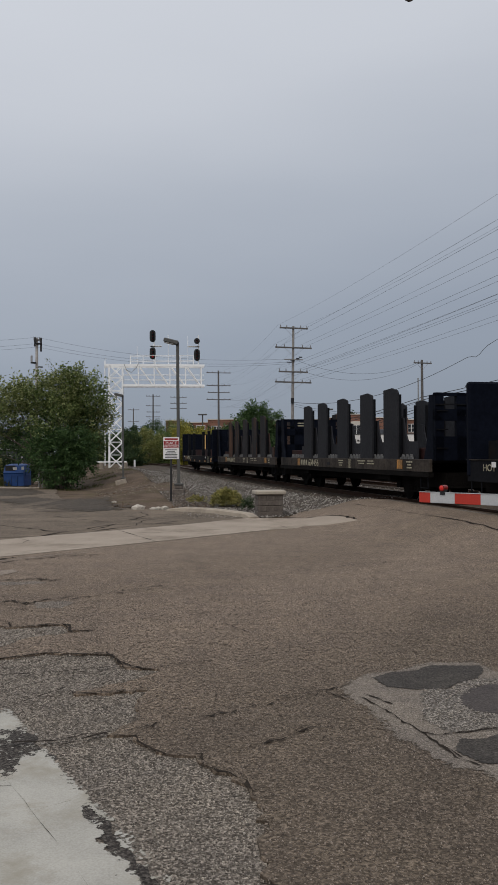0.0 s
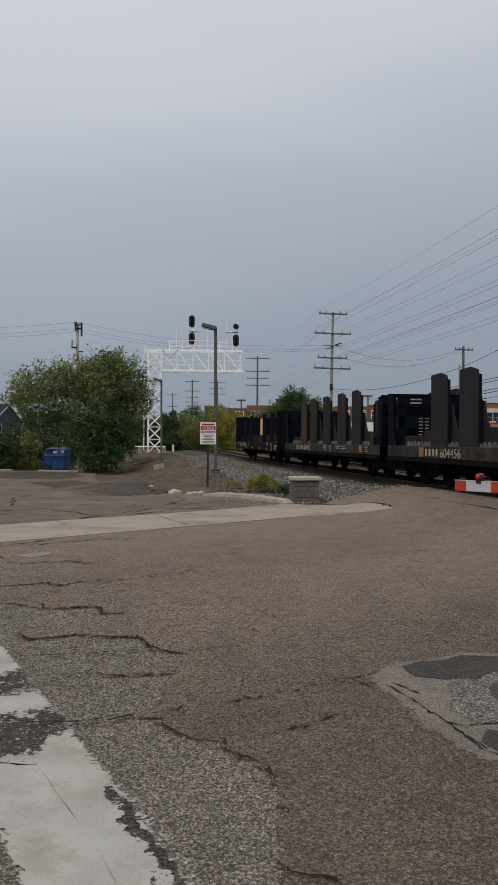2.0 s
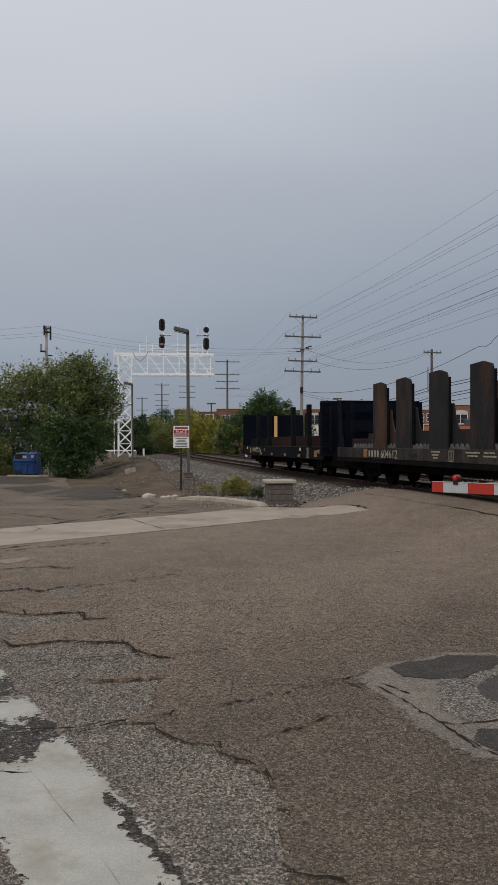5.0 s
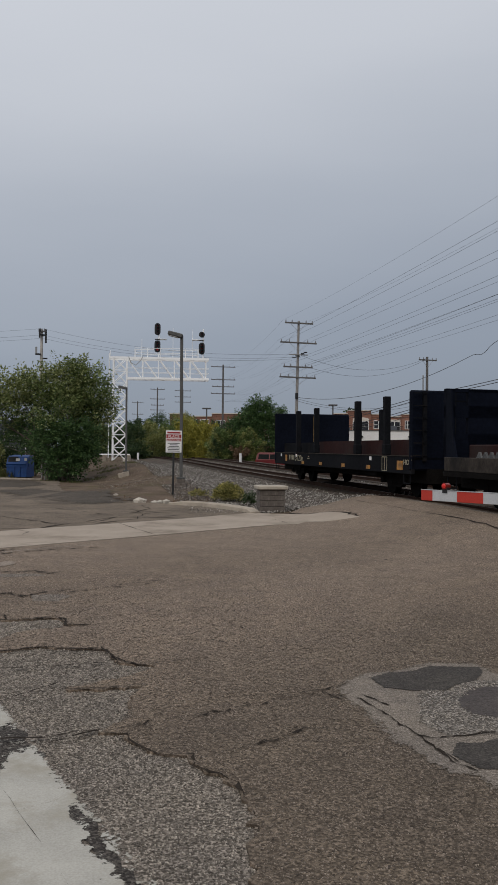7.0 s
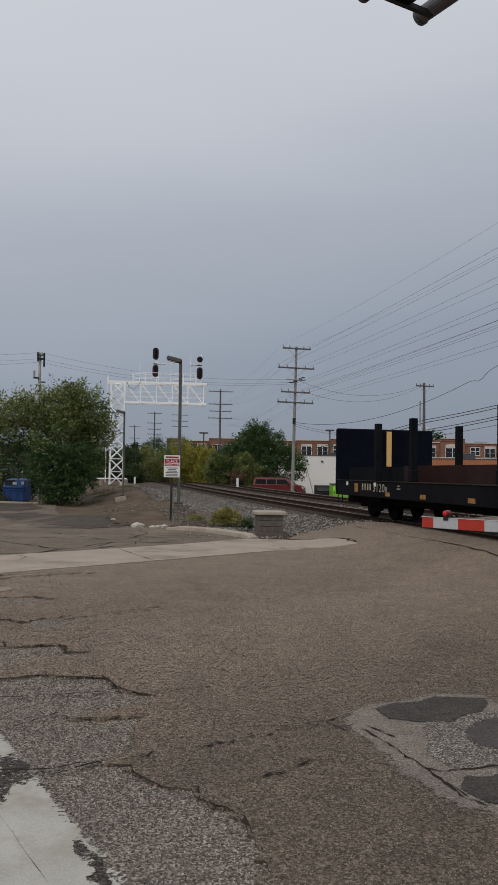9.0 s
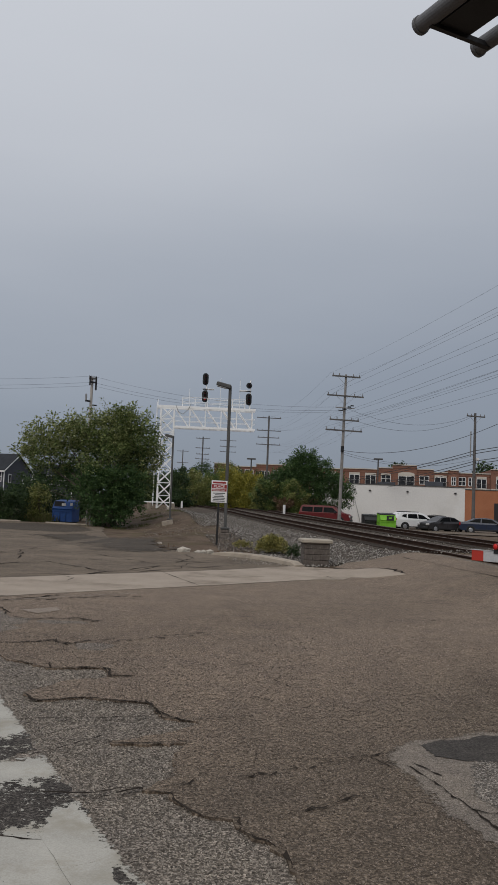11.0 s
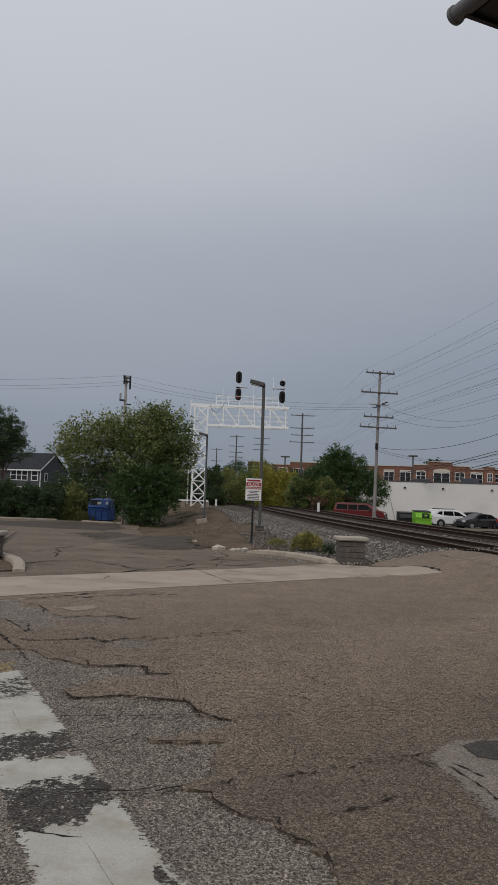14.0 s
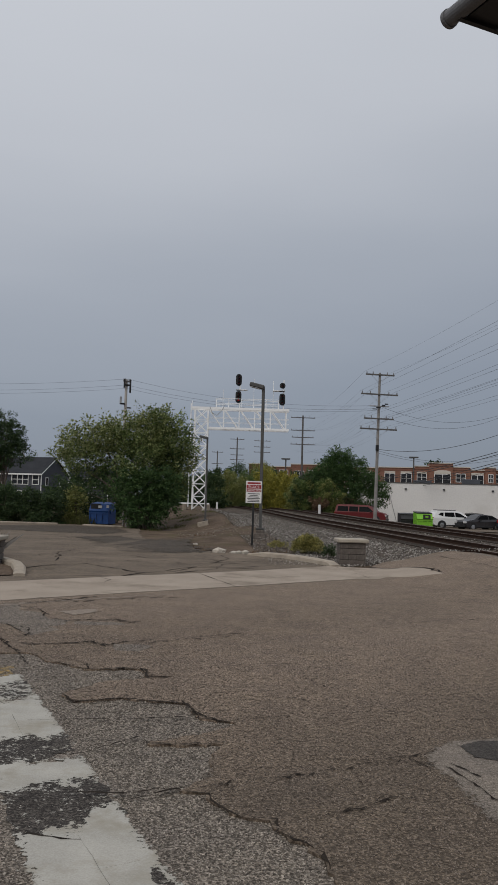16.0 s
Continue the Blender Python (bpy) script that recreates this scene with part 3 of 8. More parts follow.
def flake_alpha(m, scale=30.0, reach=0.46):
    """Makes a material thin out in flakes as the mesh's wear grows."""
    n, l = m.node_tree.nodes, m.node_tree.links
    co, at, no, big, lim, mid, rng = (n.new("ShaderNode" + k) for k in ("TexCoord", "Attribute", "TexNoise", "TexNoise", "Math", "Math", "MapRange"))
    at.attribute_name = "wear"
    no.inputs["Scale"].default_value, no.inputs["Detail"].default_value, no.inputs["Roughness"].default_value = scale, 9, 0.74
    big.inputs["Scale"].default_value, big.inputs["Detail"].default_value = scale * 0.3, 5
    for t in (no, big):
        l.new(co.outputs["Object"], t.inputs["Vector"])
    mid.operation = "MULTIPLY_ADD"
    mid.inputs[1].default_value = 0.35
    l.new(big.outputs["Fac"], mid.inputs[0])
    l.new(no.outputs["Fac"], mid.inputs[2])
    lim.operation = "MULTIPLY_ADD"
    lim.inputs[1].default_value = -reach
    l.new(at.outputs["Fac"], lim.inputs[0])
    l.new(mid.outputs[0], lim.inputs[2])
    rng.inputs["From Min"].default_value, rng.inputs["From Max"].default_value = 0.335, 0.365
    l.new(lim.outputs[0], rng.inputs["Value"])
    l.new(rng.outputs[0], n["Principled BSDF"].inputs["Alpha"])
    return m


def frayed(name, poly, material, off, cell, soft, parent, label=""):
    """A patch laid on the land whose edge breaks up over a width, instead of ending in a line."""
    px, py = np.array([p[0] for p in poly]), np.array([p[1] for p in poly])
    gx, gy = np.arange(px.min() - soft, px.max() + soft + cell, cell), np.arange(py.min() - soft, py.max() + soft + cell, cell)
    x, y = (g.ravel() for g in np.meshgrid(gx, gy))
    hit, dist = np.zeros(len(x), bool), np.full(len(x), 1e9)
    for i in range(len(poly)):
        x0, y0, x1, y1 = px[i - 1], py[i - 1], px[i], py[i]
        if y0 != y1:
            hit ^= ((y0 > y) != (y1 > y)) & (x < (x1 - x0) * (y - y0) / (y1 - y0) + x0)
        f = np.clip(((x - x0) * (x1 - x0) + (y - y0) * (y1 - y0)) / ((x1 - x0) ** 2 + (y1 - y0) ** 2 + 1e-9), 0, 1)
        dist = np.minimum(dist, np.hypot(x - x0 - f * (x1 - x0), y - y0 - f * (y1 - y0)))
    wear = np.clip(0.72 - 0.5 * np.where(hit, dist, -dist) / soft, 0.05, 1.3)
    k = len(gx)
    fs = [(j * k + i, j * k + i + 1, (j + 1) * k + i + 1, (j + 1) * k + i) for j in range(len(gy) - 1) for i in range(k - 1) if min(wear[j * k + i], wear[j * k + i + 1], wear[(j + 1) * k + i + 1], wear[(j + 1) * k + i]) < 1.15]
    ob = raw(name, [(u, v, lie(u, v) + off) for u, v in zip(x.tolist(), y.tolist())], fs, material, parent, label, "structure")
    ob.data.attributes.new("wear", "FLOAT", "POINT").data.foreach_set("value", wear.tolist())
    return ob


for m in (ASPH_LIGHT, PATCH, DAMP):
    flake_alpha(m, 34.0)
PALE = flake_alpha(asphalt("worn_pale_concrete", (0.20, 0.165, 0.135), (0.40, 0.34, 0.285), 120, (0.29, 0.242, 0.20), rough=0.85, worn=0.5, spec=0.12), 34.0)
COARSE = flake_alpha(asphalt("asphalt_coarse", (0.060, 0.053, 0.046), (0.52, 0.47, 0.42), 95, (0.16, 0.143, 0.126), rough=0.85, worn=0.2, spec=0.12), 34.0)
frayed("ravelled_patch", [(0.63, 5.82), (0.83, 6.15), (1.05, 6.24), (1.39, 6.49), (1.75, 6.49), (1.80, 6.2), (2.1, 6.1), (1.9, 4.6), (1.5, 3.95), (1.2, 4.1), (1.16, 4.28), (1.03, 4.29), (0.94, 4.53), (0.83, 4.78), (0.75, 5.28), (0.64, 5.56)], ASPH_LIGHT, 0.020, 0.03, 0.07, road, "pale ravelled asphalt round the pot-holes")
frayed("coarse_patch", [(1.18, 5.74), (1.39, 5.75), (1.52, 5.99), (1.78, 6.02), (2.1, 5.9), (1.9, 4.9), (1.44, 4.89), (1.16, 4.83), (1.04, 5.07)], COARSE, 0.0225, 0.03, 0.05, road, "grey coarse aggregate between the pot-holes")
for sd, pts in ((6, [(0.88, 6.04), (1.04, 6.19), (1.21, 6.23), (1.37, 6.39), (1.75, 6.37), (1.73, 6.21), (1.63, 6.02), (1.46, 5.89), (1.35, 5.75), (1.13, 5.73), (0.94, 5.8)]),
                (7, [(1.38, 5.52), (1.5, 5.75), (1.64, 5.84), (1.78, 5.86), (2.1, 5.8), (1.9, 5.1), (1.52, 5.17), (1.4, 5.24), (1.36, 5.35)]),
                (8, [(1.1, 4.53), (1.18, 4.72), (1.32, 4.72), (1.41, 4.79), (1.8, 4.75), (1.7, 4.1), (1.28, 4.34), (1.19, 4.34)])):
    frayed("patched_pot_hole", pts, DAMP if sd == 7 else PATCH, 0.0245, 0.02, 0.02, road, "dark patched pot-hole")
frayed("light_patch", [(-3.85, 11.75), (-3.45, 12.2), (-3.3, 11.9), (-3.5, 11.45)], PALE, 0.0235, 0.04, 0.06, road)
for sd, pts in ((11, [(-5.2, 12.0), (-4.3, 12.95), (-3.0, 14.3), (-2.6, 14.5), (-3.2, 14.0), (-4.4, 12.7), (-5.0, 11.8)]),):
    frayed("light_patch", pts, PALE, 0.020, 0.05, 0.12, road)
for sd, pts in ((25, [(-5.0, 12.31), (-4.62, 12.32), (-4.42, 11.76), (-4.06, 11.64), (-3.74, 11.04), (-3.42, 11.0), (-3.38, 10.58), (-3.51, 10.39), (-3.3, 10.2), (-3.48, 9.7), (-3.82, 10.09), (-4.04, 10.41), (-4.26, 10.51)]),
                (26, [(-3.35, 10.91), (-2.8, 10.98), (-2.64, 10.83), (-3.04, 10.62), (-3.28, 10.72)]), (27, [(-2.41, 9.36), (-2.08, 9.43), (-1.95, 9.31), (-2.05, 8.99), (-2.3, 8.98)])):
    drape("bare_patch", ragged(pts, 0.02, 0.08, sd), ASPH_OLD, 0.0175, 0.5, road, "grey patch where the overlay has broken away")


# the broad white stop line, worn through in bands and along one edge
LINE_O, LINE_D = Vector((-1.19, 3.55)), Vector((-0.49, 0.872)).normalized()
LINE_N = Vector((LINE_D.y, -LINE_D.x))


def line_wear(a, b):
    """How far the paint has gone, a metres along the line and b across it: 0 is whole, 1 is bare."""
    n = 0.13 * noise.noise((a * 4, b * 4, 1)) + 0.07 * noise.noise((a * 13, b * 13, 2))
    g = a + n

    def band(lo, hi, soft):
        return ss(lo - soft, lo + soft, g) * (1 - ss(hi - soft, hi + soft, g))
    w = 0.80 * band(0.58 + 0.32 * ss(0.28, 0.46, b), 1.33, 0.13)
    w = max(w, 0.76 * band(1.71, 2.31, 0.12), 0.60 * band(3.15 + 0.45 * b, 4.1, 0.16), ss(4.25, 4.5, g))
    chan = 0.53 - 0.10 * ss(-0.7, -1.0, a)
    w = max(w, 0.9 * (1 - ss(0.0, 0.085, abs(b + 0.5 * n - chan))) * ss(0.28, -0.05, a))
    w = max(w, (0.48 + 0.2 * ss(0, -0.6, a)) * ss(0.50, 0.56, b) * ss(0.4, -0.1, a), 0.42 * ss(-0.2, -0.9, a) * ss(0.30, 0.45, b))
    edge = min(b, 0.585 - b) + 0.16 * n
    return min(1.0, max(w, 1 - ss(-0.012, 0.012, edge), 0.50 * (1 - ss(0.0, 0.11, edge))) + 0.13)


def wear_paint(name, paint):
    """Road paint whose flakes thin out as the mesh's wear grows."""
    m = surf(name, tuple(0.80 * v for v in paint), tuple(1.10 * v for v in paint), rough=0.8, scale=3.4, fine=110, bump=0.4, dist=0.002, spec=0.2, dirt=(0.74 * paint[0], 0.71 * paint[1], 0.65 * paint[2]), amount=0.46)
    return flake_alpha(m)


def on_line(a, b):
    p = LINE_O + a * LINE_D + b * LINE_N
    return p.x, p.y


STOP_PAINT = wear_paint("stop_line_paint", (0.392, 0.376, 0.336))
line = tagged(new("stop_line"), "broad white stop line, worn through in places", "road marking", kind="structure")
aa, bb = np.arange(-2.2, 4.61, 0.02).tolist(), np.arange(-0.04, 0.64, 0.02).tolist()
cells = [(a, b) for a in aa for b in bb]
nb = len(bb)
paint = raw("paint", [(*on_line(a, b), 0.0062) for a, b in cells], [(i * nb + j, i * nb + j + 1, (i + 1) * nb + j + 1, (i + 1) * nb + j) for i in range(len(aa) - 1) for j in range(nb - 1)], STOP_PAINT, line, "worn white road paint")
paint.data.attributes.new("wear", "FLOAT", "POINT").data.foreach_set("value", [line_wear(a, b) for a, b in cells])
for sd, (a0, a1) in ((13, (0.5, 1.42)), (16, (1.68, 2.36)), (24, (3.3, 4.1))):
    drape("bare_asphalt", ragged([on_line(a0, 0.02), on_line(a0 + 0.1, 0.3), on_line(a0 + 0.25, 0.57), on_line(a1, 0.57), on_line(a1, 0.02)], 0.03, 0.05, sd), ASPH_DARK, 0.0036, 0.5, road, "dark asphalt where the paint has gone")
drape("bare_asphalt", ragged([on_line(0.2, 0.51), on_line(-0.5, 0.47), on_line(-1.4, 0.33), on_line(-1.4, 0.45), on_line(-0.6, 0.55), on_line(0.2, 0.56)], 0.02, 0.05, 29), ASPH_DARK, 0.0036, 0.5, road)
for i, (p, q) in enumerate((((0.54, 0.29), (-0.22, 0.31)), ((-0.49, 0.31), (-0.81, 0.30)), ((0.14, 0.28), (0.17, 0.49)), ((2.35, 0.30), (2.95, 0.31)))):
    crack([on_line(*p), on_line(*q)], 0.0024, 71 + i, jit=0.003, off=0.008, parent=line)
crack([on_line(0.66, 0.06), on_line(0.56, 0.17), on_line(0.49, 0.29)], 0.02, 76, jit=0.01, step=0.04, off=0.008, parent=line)
drape("yellow_line", ragged([(-3.5, 7.7), (-3.05, 8.0), (-2.89, 7.6), (-3.3, 7.25)], 0.03, 0.08, 17), YELLOW_LINE, 0.004, 0.5, road, "remains of a yellow line")

# broken lips of the overlay, their shade drawn as dark ribbons, and open cracks
for i, (pts, wd) in enumerate((
        ([(-4.95, 12.39), (-4.52, 12.65), (-4.14, 13.12), (-3.78, 13.78)], 0.05), ([(-4.6, 12.17), (-4.16, 11.88), (-3.85, 11.37)], 0.03),
        ([(-3.48, 10.83), (-3.25, 11.08), (-2.84, 11.12), (-2.62, 10.99), (-2.47, 11.15)], 0.06),
        ([(-3.5, 9.15), (-3.22, 9.09), (-2.84, 9.29), (-2.7, 9.45), (-2.45, 9.26), (-2.3, 9.54), (-2.1, 9.69)], 0.055), ([(-2.1, 9.69), (-1.84, 9.69), (-1.52, 10.13), (-1.08, 10.54)], 0.035),
        ([(-2.76, 8.47), (-2.39, 8.22), (-2.28, 7.97)], 0.016), ([(-2.28, 7.97), (-2.06, 8.01), (-1.87, 8.14), (-1.75, 8.04), (-1.65, 7.7), (-1.47, 7.78)], 0.05),
        ([(-2.09, 6.73), (-1.87, 6.71), (-1.75, 6.86)], 0.014), ([(-1.75, 6.86), (-1.64, 6.87), (-1.55, 6.79), (-1.18, 6.87), (-1.03, 6.56), (-0.83, 6.34), (-0.73, 6.4)], 0.036),
        ([(-0.73, 6.4), (-0.61, 6.43), (-0.3, 6.6)], 0.012), ([(-1.94, 6.14), (-1.67, 6.22), (-1.39, 6.27), (-1.07, 6.4)], 0.014), ([(-1.24, 5.71), (-1.19, 5.67), (-0.92, 5.72), (-0.7, 5.82)], 0.03),
        ([(-1.63, 5.31), (-1.55, 5.39), (-1.42, 5.6), (-1.29, 5.83)], 0.024), ([(-1.43, 4.69), (-1.25, 4.7), (-1.09, 4.72), (-0.96, 4.82), (-0.81, 4.87)], 0.024),
        ([(-3.67, 9.25), (-3.25, 8.65), (-2.95, 8.11)], 0.03), ([(0.03, 3.13), (0.09, 3.1), (0.24, 3.08), (0.28, 3.0)], 0.014),
        ([(0.01, 5.58), (0.23, 5.6), (0.5, 5.71), (0.71, 5.89)], 0.022), ([(0.54, 5.65), (0.75, 5.53), (0.85, 5.23), (0.96, 4.9), (1.04, 4.64), (1.11, 4.43)], 0.009),
        ([(0.02, 4.63), (0.21, 4.76), (0.34, 4.94), (0.51, 4.93)], 0.014), ([(0.97, 4.83), (1.09, 4.79), (1.45, 4.91)], 0.03), ([(1.03, 4.65), (1.08, 4.45), (1.18, 4.3)], 0.012), ([(0.76, 5.63), (0.91, 5.39)], 0.010))):
    crack(pts, max(wd * 0.60, 0.015), 140 + i, jit=0.012, step=0.04, off=0.0255, parent=road)


# concrete strip along the far edge, forecourt, kerbs
WALK = [(-9.0, 12.3), (-7.3, 14.2), (-5.9, 15.75), (-5.2, 16.5), (-4.57, 17.3), (-3.0, 18.92), (-1.72, 20.35), (-0.39, 22.1), (0.1, 22.6), (0.8, 22.2), (1.55, 21.4), (2.0, 21.2), (2.3, 20.4), (2.5, 19.25), (1.45, 19.37), (0.42, 18.82), (-0.99, 17.25), (-2.0, 16.07), (-3.73, 14.24), (-5.09, 12.66), (-7.2, 10.3)]
walkway = drape("concrete_walkway", ragged(WALK, 0.02, 0.35, 18), CONC, 0.022, 1.0, skirt=0.05)
tagged(walkway, "pale concrete strip along the road edge", "pavement")
for a, b in (((-3.0, 18.95), (-1.85, 16.3)), ((0.1, 22.4), (0.9, 19.2))):
    crack([a, b], 0.022, 80, jit=0.005, step=0.5, off=0.026, name="joint", parent=walkway)
crack([(-4.7, 17.0), (-4.4, 16.6), (-4.35, 16.0)], 0.02, 81, off=0.026, parent=walkway)
crack([(0.21, 22.7), (0.94, 22.2), (1.59, 21.3), (1.98, 21.1), (2.3, 20.4), (2.5, 19.4)], 0.09, 82, jit=0.05, step=0.2, off=0.03, name="broken_edge", parent=walkway)
crack([(2.85, 22.9), (3.0, 22.0), (3.32, 20.85), (3.58, 19.38), (4.15, 17.0), (4.35, 15.6), (4.4, 14.2)], 0.03, 83, jit=0.03, step=0.4, off=0.02, parent=road)
LOT = [(-9.0, 12.3), (-5.9, 15.72), (-3.0, 18.92), (-0.39, 22.05), (-0.1, 22.6), (-0.5, 23.5), (-1.3, 24.4), (-2.4, 25.0), (-4.0, 25.9), (-5.8, 29.5), (-7.4, 33), (-8.6, 38), (-10.2, 44), (-11.5, 50), (-13.0, 55.5), (-30, 55.0), (-60, 40), (-40, 8)]
PATCH_LOT = asphalt("lot_patch", (0.085, 0.069, 0.055), (0.18, 0.148, 0.12), 60, (0.155, 0.127, 0.10), worn=0.7, spec=0.1)
lot = drape("parking_lot", ragged(LOT, 0.08, 0.6, 19), ASPH_LOT, 0.012, 1.2)
tagged(lot, "faded brown asphalt car park with long cracks", "parking lot")
for i, (pts, wd) in enumerate((([(-7.05, 18.3), (-6.7, 19.71), (-6.07, 20.41), (-4.89, 19.3), (-4.15, 18.5), (-3.65, 19.1), (-3.31, 20.6), (-1.88, 20.8)], 0.09), ([(-5.84, 17.0), (-4.47, 17.5), (-4.09, 18.57), (-3.31, 20.81)], 0.08), ([(-3.5, 18.8), (-2.79, 20.18), (-2.75, 21.96), (-1.92, 22.69)], 0.08), ([(-3.36, 21.14), (-2.33, 20.92), (-1.3, 22.4)], 0.07), ([(-7.98, 24.17), (-7.27, 21.95), (-7.01, 20.96)], 0.09), ([(-8.34, 22.6), (-7.15, 23.97), (-5.74, 23.69), (-3.72, 21.52)], 0.06),
                               ([(-5.5, 22.0), (-4.4, 21.2), (-3.4, 21.6), (-2.2, 23.2)], 0.06), ([(-4.0, 23.5), (-2.6, 22.6), (-1.3, 23.6)], 0.05), ([(-9.0, 24.0), (-7.2, 25.5), (-5.5, 25.2), (-3.4, 26.0)], 0.06),
                               ([(-8.2, 23.0), (-8.0, 25.5), (-7.7, 27.5)], 0.05), ([(-10, 31), (-7.5, 32), (-6, 30)], 0.07), ([(-3.2, 22.0), (-2.8, 23.4), (-3.2, 24.6)], 0.05), ([(-12, 38), (-9, 40)], 0.08))):
    crack(pts, wd * 0.6, 90 + i, jit=0.07, step=0.3, off=0.0225, parent=lot)
LOT_DARK = flake_alpha(asphalt("lot_dark_asphalt", (0.055, 0.047, 0.039), (0.14, 0.119, 0.100), 60, (0.092, 0.077, 0.063), worn=0.6, spec=0.1), 2.2)
frayed("dark_patch", [(-11.0, 35.3), (-10.1, 38.4), (-8.4, 36.0), (-7.0, 32.6), (-5.0, 29.1), (-3.9, 25.6), (-5.1, 24.9), (-7.76, 29.6)], LOT_DARK, 0.0205, 0.3, 0.9, lot, "darker patched asphalt")
frayed("dark_patch", [(-21.0, 49.0), (-16.8, 52.8), (-13.3, 51.4), (-10.9, 44.0), (-11.6, 40.2), (-14.5, 41.5), (-19.0, 43.0)], LOT_DARK, 0.0195, 0.3, 0.9, lot, "darker patched asphalt")
drape("tar_patch", ragged([(-5.2, 27.6), (-6.6, 29.8), (-7.2, 33), (-8.2, 36), (-9.6, 35), (-8.6, 29.6), (-6.4, 25.2), (-5.0, 25.0)], 0.25, 0.5, 23), PATCH_LOT, 0.017, 1.2, lot)


def kerb(name, pts, h, wdt, label):
    """A concrete kerb with a rounded top along a line."""
    line = [Vector(p) for p in pts]
    prof = [(-wdt / 2, -0.1), (-wdt / 2, h * 0.8), (-wdt / 3, h), (wdt / 3, h), (wdt / 2, h * 0.75), (wdt / 2 + 0.03, -0.1)]
    vs, fs = [], []
    for i, p in enumerate(line):
        d = (line[min(i + 1, len(line) - 1)] - line[max(i - 1, 0)]).normalized()
        e = Vector((d.y, -d.x))
        z = lie(p.x, p.y)
        end = 0.45 if i in (0, len(line) - 1) else 1
        vs += [(p.x + e.x * a, p.y + e.y * a, z + (b * end if b > 0 else b)) for a, b in prof]
    k = len(prof)
    for i in range(len(line) - 1):
        fs += [(i * k + j, i * k + j + 1, (i + 1) * k + j + 1, (i + 1) * k + j) for j in range(k - 1)]
    fs += [tuple(range(k)), tuple(range((len(line) - 1) * k + k - 1, (len(line) - 1) * k - 1, -1))]
    bm = bmesh.new()
    bv = [bm.verts.new(v) for v in vs]
    for f in fs:
        bm.faces.new([bv[i] for i in f])
    bmesh.ops.recalc_face_normals(bm, faces=bm.faces)
    return tagged(part(name, bm, KERB), label, "kerb", kind="structure")


kerb("kerb", [(-2.4, 25.0), (-1.9, 24.75), (-1.3, 24.45), (-0.8, 23.95), (-0.35, 23.35), (0.0, 22.75), (0.12, 22.45)], 0.14, 0.28, "pale concrete kerb round the planted corner")
kerb("kerb", [(-10.2, 21.6), (-9.0, 20.9), (-7.9, 19.8), (-7.15, 18.7), (-6.65, 17.6), (-6.32, 16.7)], 0.15, 0.24, "pale concrete kerb at the car park entrance")

bed = drape("planting_bed", ragged([(-12, 20.5), (-9.6, 21.3), (-8.9, 20.75), (-7.85, 19.7), (-7.2, 18.6), (-6.75, 17.5), (-6.5, 16.75), (-8.6, 14.4), (-12, 14.0)], 0.03, 0.3, 91), SOIL, 0.035, 1.0)
tagged(bed, "dark mulched bed behind the entrance kerb", "planting bed")

# ---- tracks ----
def track(q0, name, label):
    tr = tagged(new(name), label, "railway track", group="tracks", kind="structure")
    prof = [(-0.07, -0.18), (-0.07, -0.165), (-0.012, -0.14), (-0.012, -0.05), (-0.037, -0.035), (-0.037, -0.004), (-0.03, 0), (0.03, 0), (0.037, -0.004), (0.037, -0.035), (0.012, -0.05), (0.012, -0.14), (0.07, -0.165), (0.07, -0.18)]
    ss_ = [-60, -30, -22, -14, -8, -4, 0, 4, 8, 12, 16, 20, 25, 30, 35, 40, 45, 50, 60, 80, 110, 150, 240]
    for q in (q0, q0 + GAUGE):
        bend = lambda s: -0.00085 * max(0.0, s - 60) ** 2
        for nm, mt, pf in (("rail", RAIL, prof), ("rail_head", RAIL_TOP, [(-0.028, 0.0), (-0.028, 0.003), (0.028, 0.003), (0.028, 0.0)])):
            vs, fs = [], []
            for s in ss_:
                for a, b in pf:
                    p = xy(s, q + a + bend(s))
                    vs.append((p.x, p.y, rail_z(s) + b))
            k = len(pf)
            for i in range(len(ss_) - 1):
                fs += [(i * k + j, i * k + (j + 1) % k, (i + 1) * k + (j + 1) % k, (i + 1) * k + j) for j in range(k)]
            raw(nm, vs, fs, mt, tr)
    me = bx(-1.3, 1.3, -0.11, 0.11, -0.17, 0, bevel=0.012)
    first = part("tie", me, TIE, tr)
    rng = random.Random(5)
    s, done = 2.2, False
    while s < 80:
        p = xy(s, q0 + GAUGE / 2 + rng.uniform(-0.04, 0.04))
        m = pose(p.x, p.y, rail_z(s) - 0.145, 0, 0, math.degrees(TH) + rng.uniform(-1, 1))
        if not done:
            first.matrix_local, done = m, True
        else:
            o = new("tie", first.data)
            o.parent, o.matrix_local = tr, m
        s += 0.56
    return tr


track(TRACKS[0], "railway_track", "rusty steel rails on dark wooden ties, the track nearer the road")
track(TRACKS[1], "railway_track", "rusty steel rails on dark wooden ties, the farther track")
for i, (a, b) in enumerate(((0.075, 1.36), (1.51, 4.125), (4.275, 5.56), (5.71, 9.5))):
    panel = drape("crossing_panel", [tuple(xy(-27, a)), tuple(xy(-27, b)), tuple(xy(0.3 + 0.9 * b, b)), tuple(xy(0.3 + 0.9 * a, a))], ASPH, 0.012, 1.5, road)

# ---- the goods train ----
SPEED = 4.55
MID_Q = TRACKS[0] + GAUGE / 2
KEYED = []


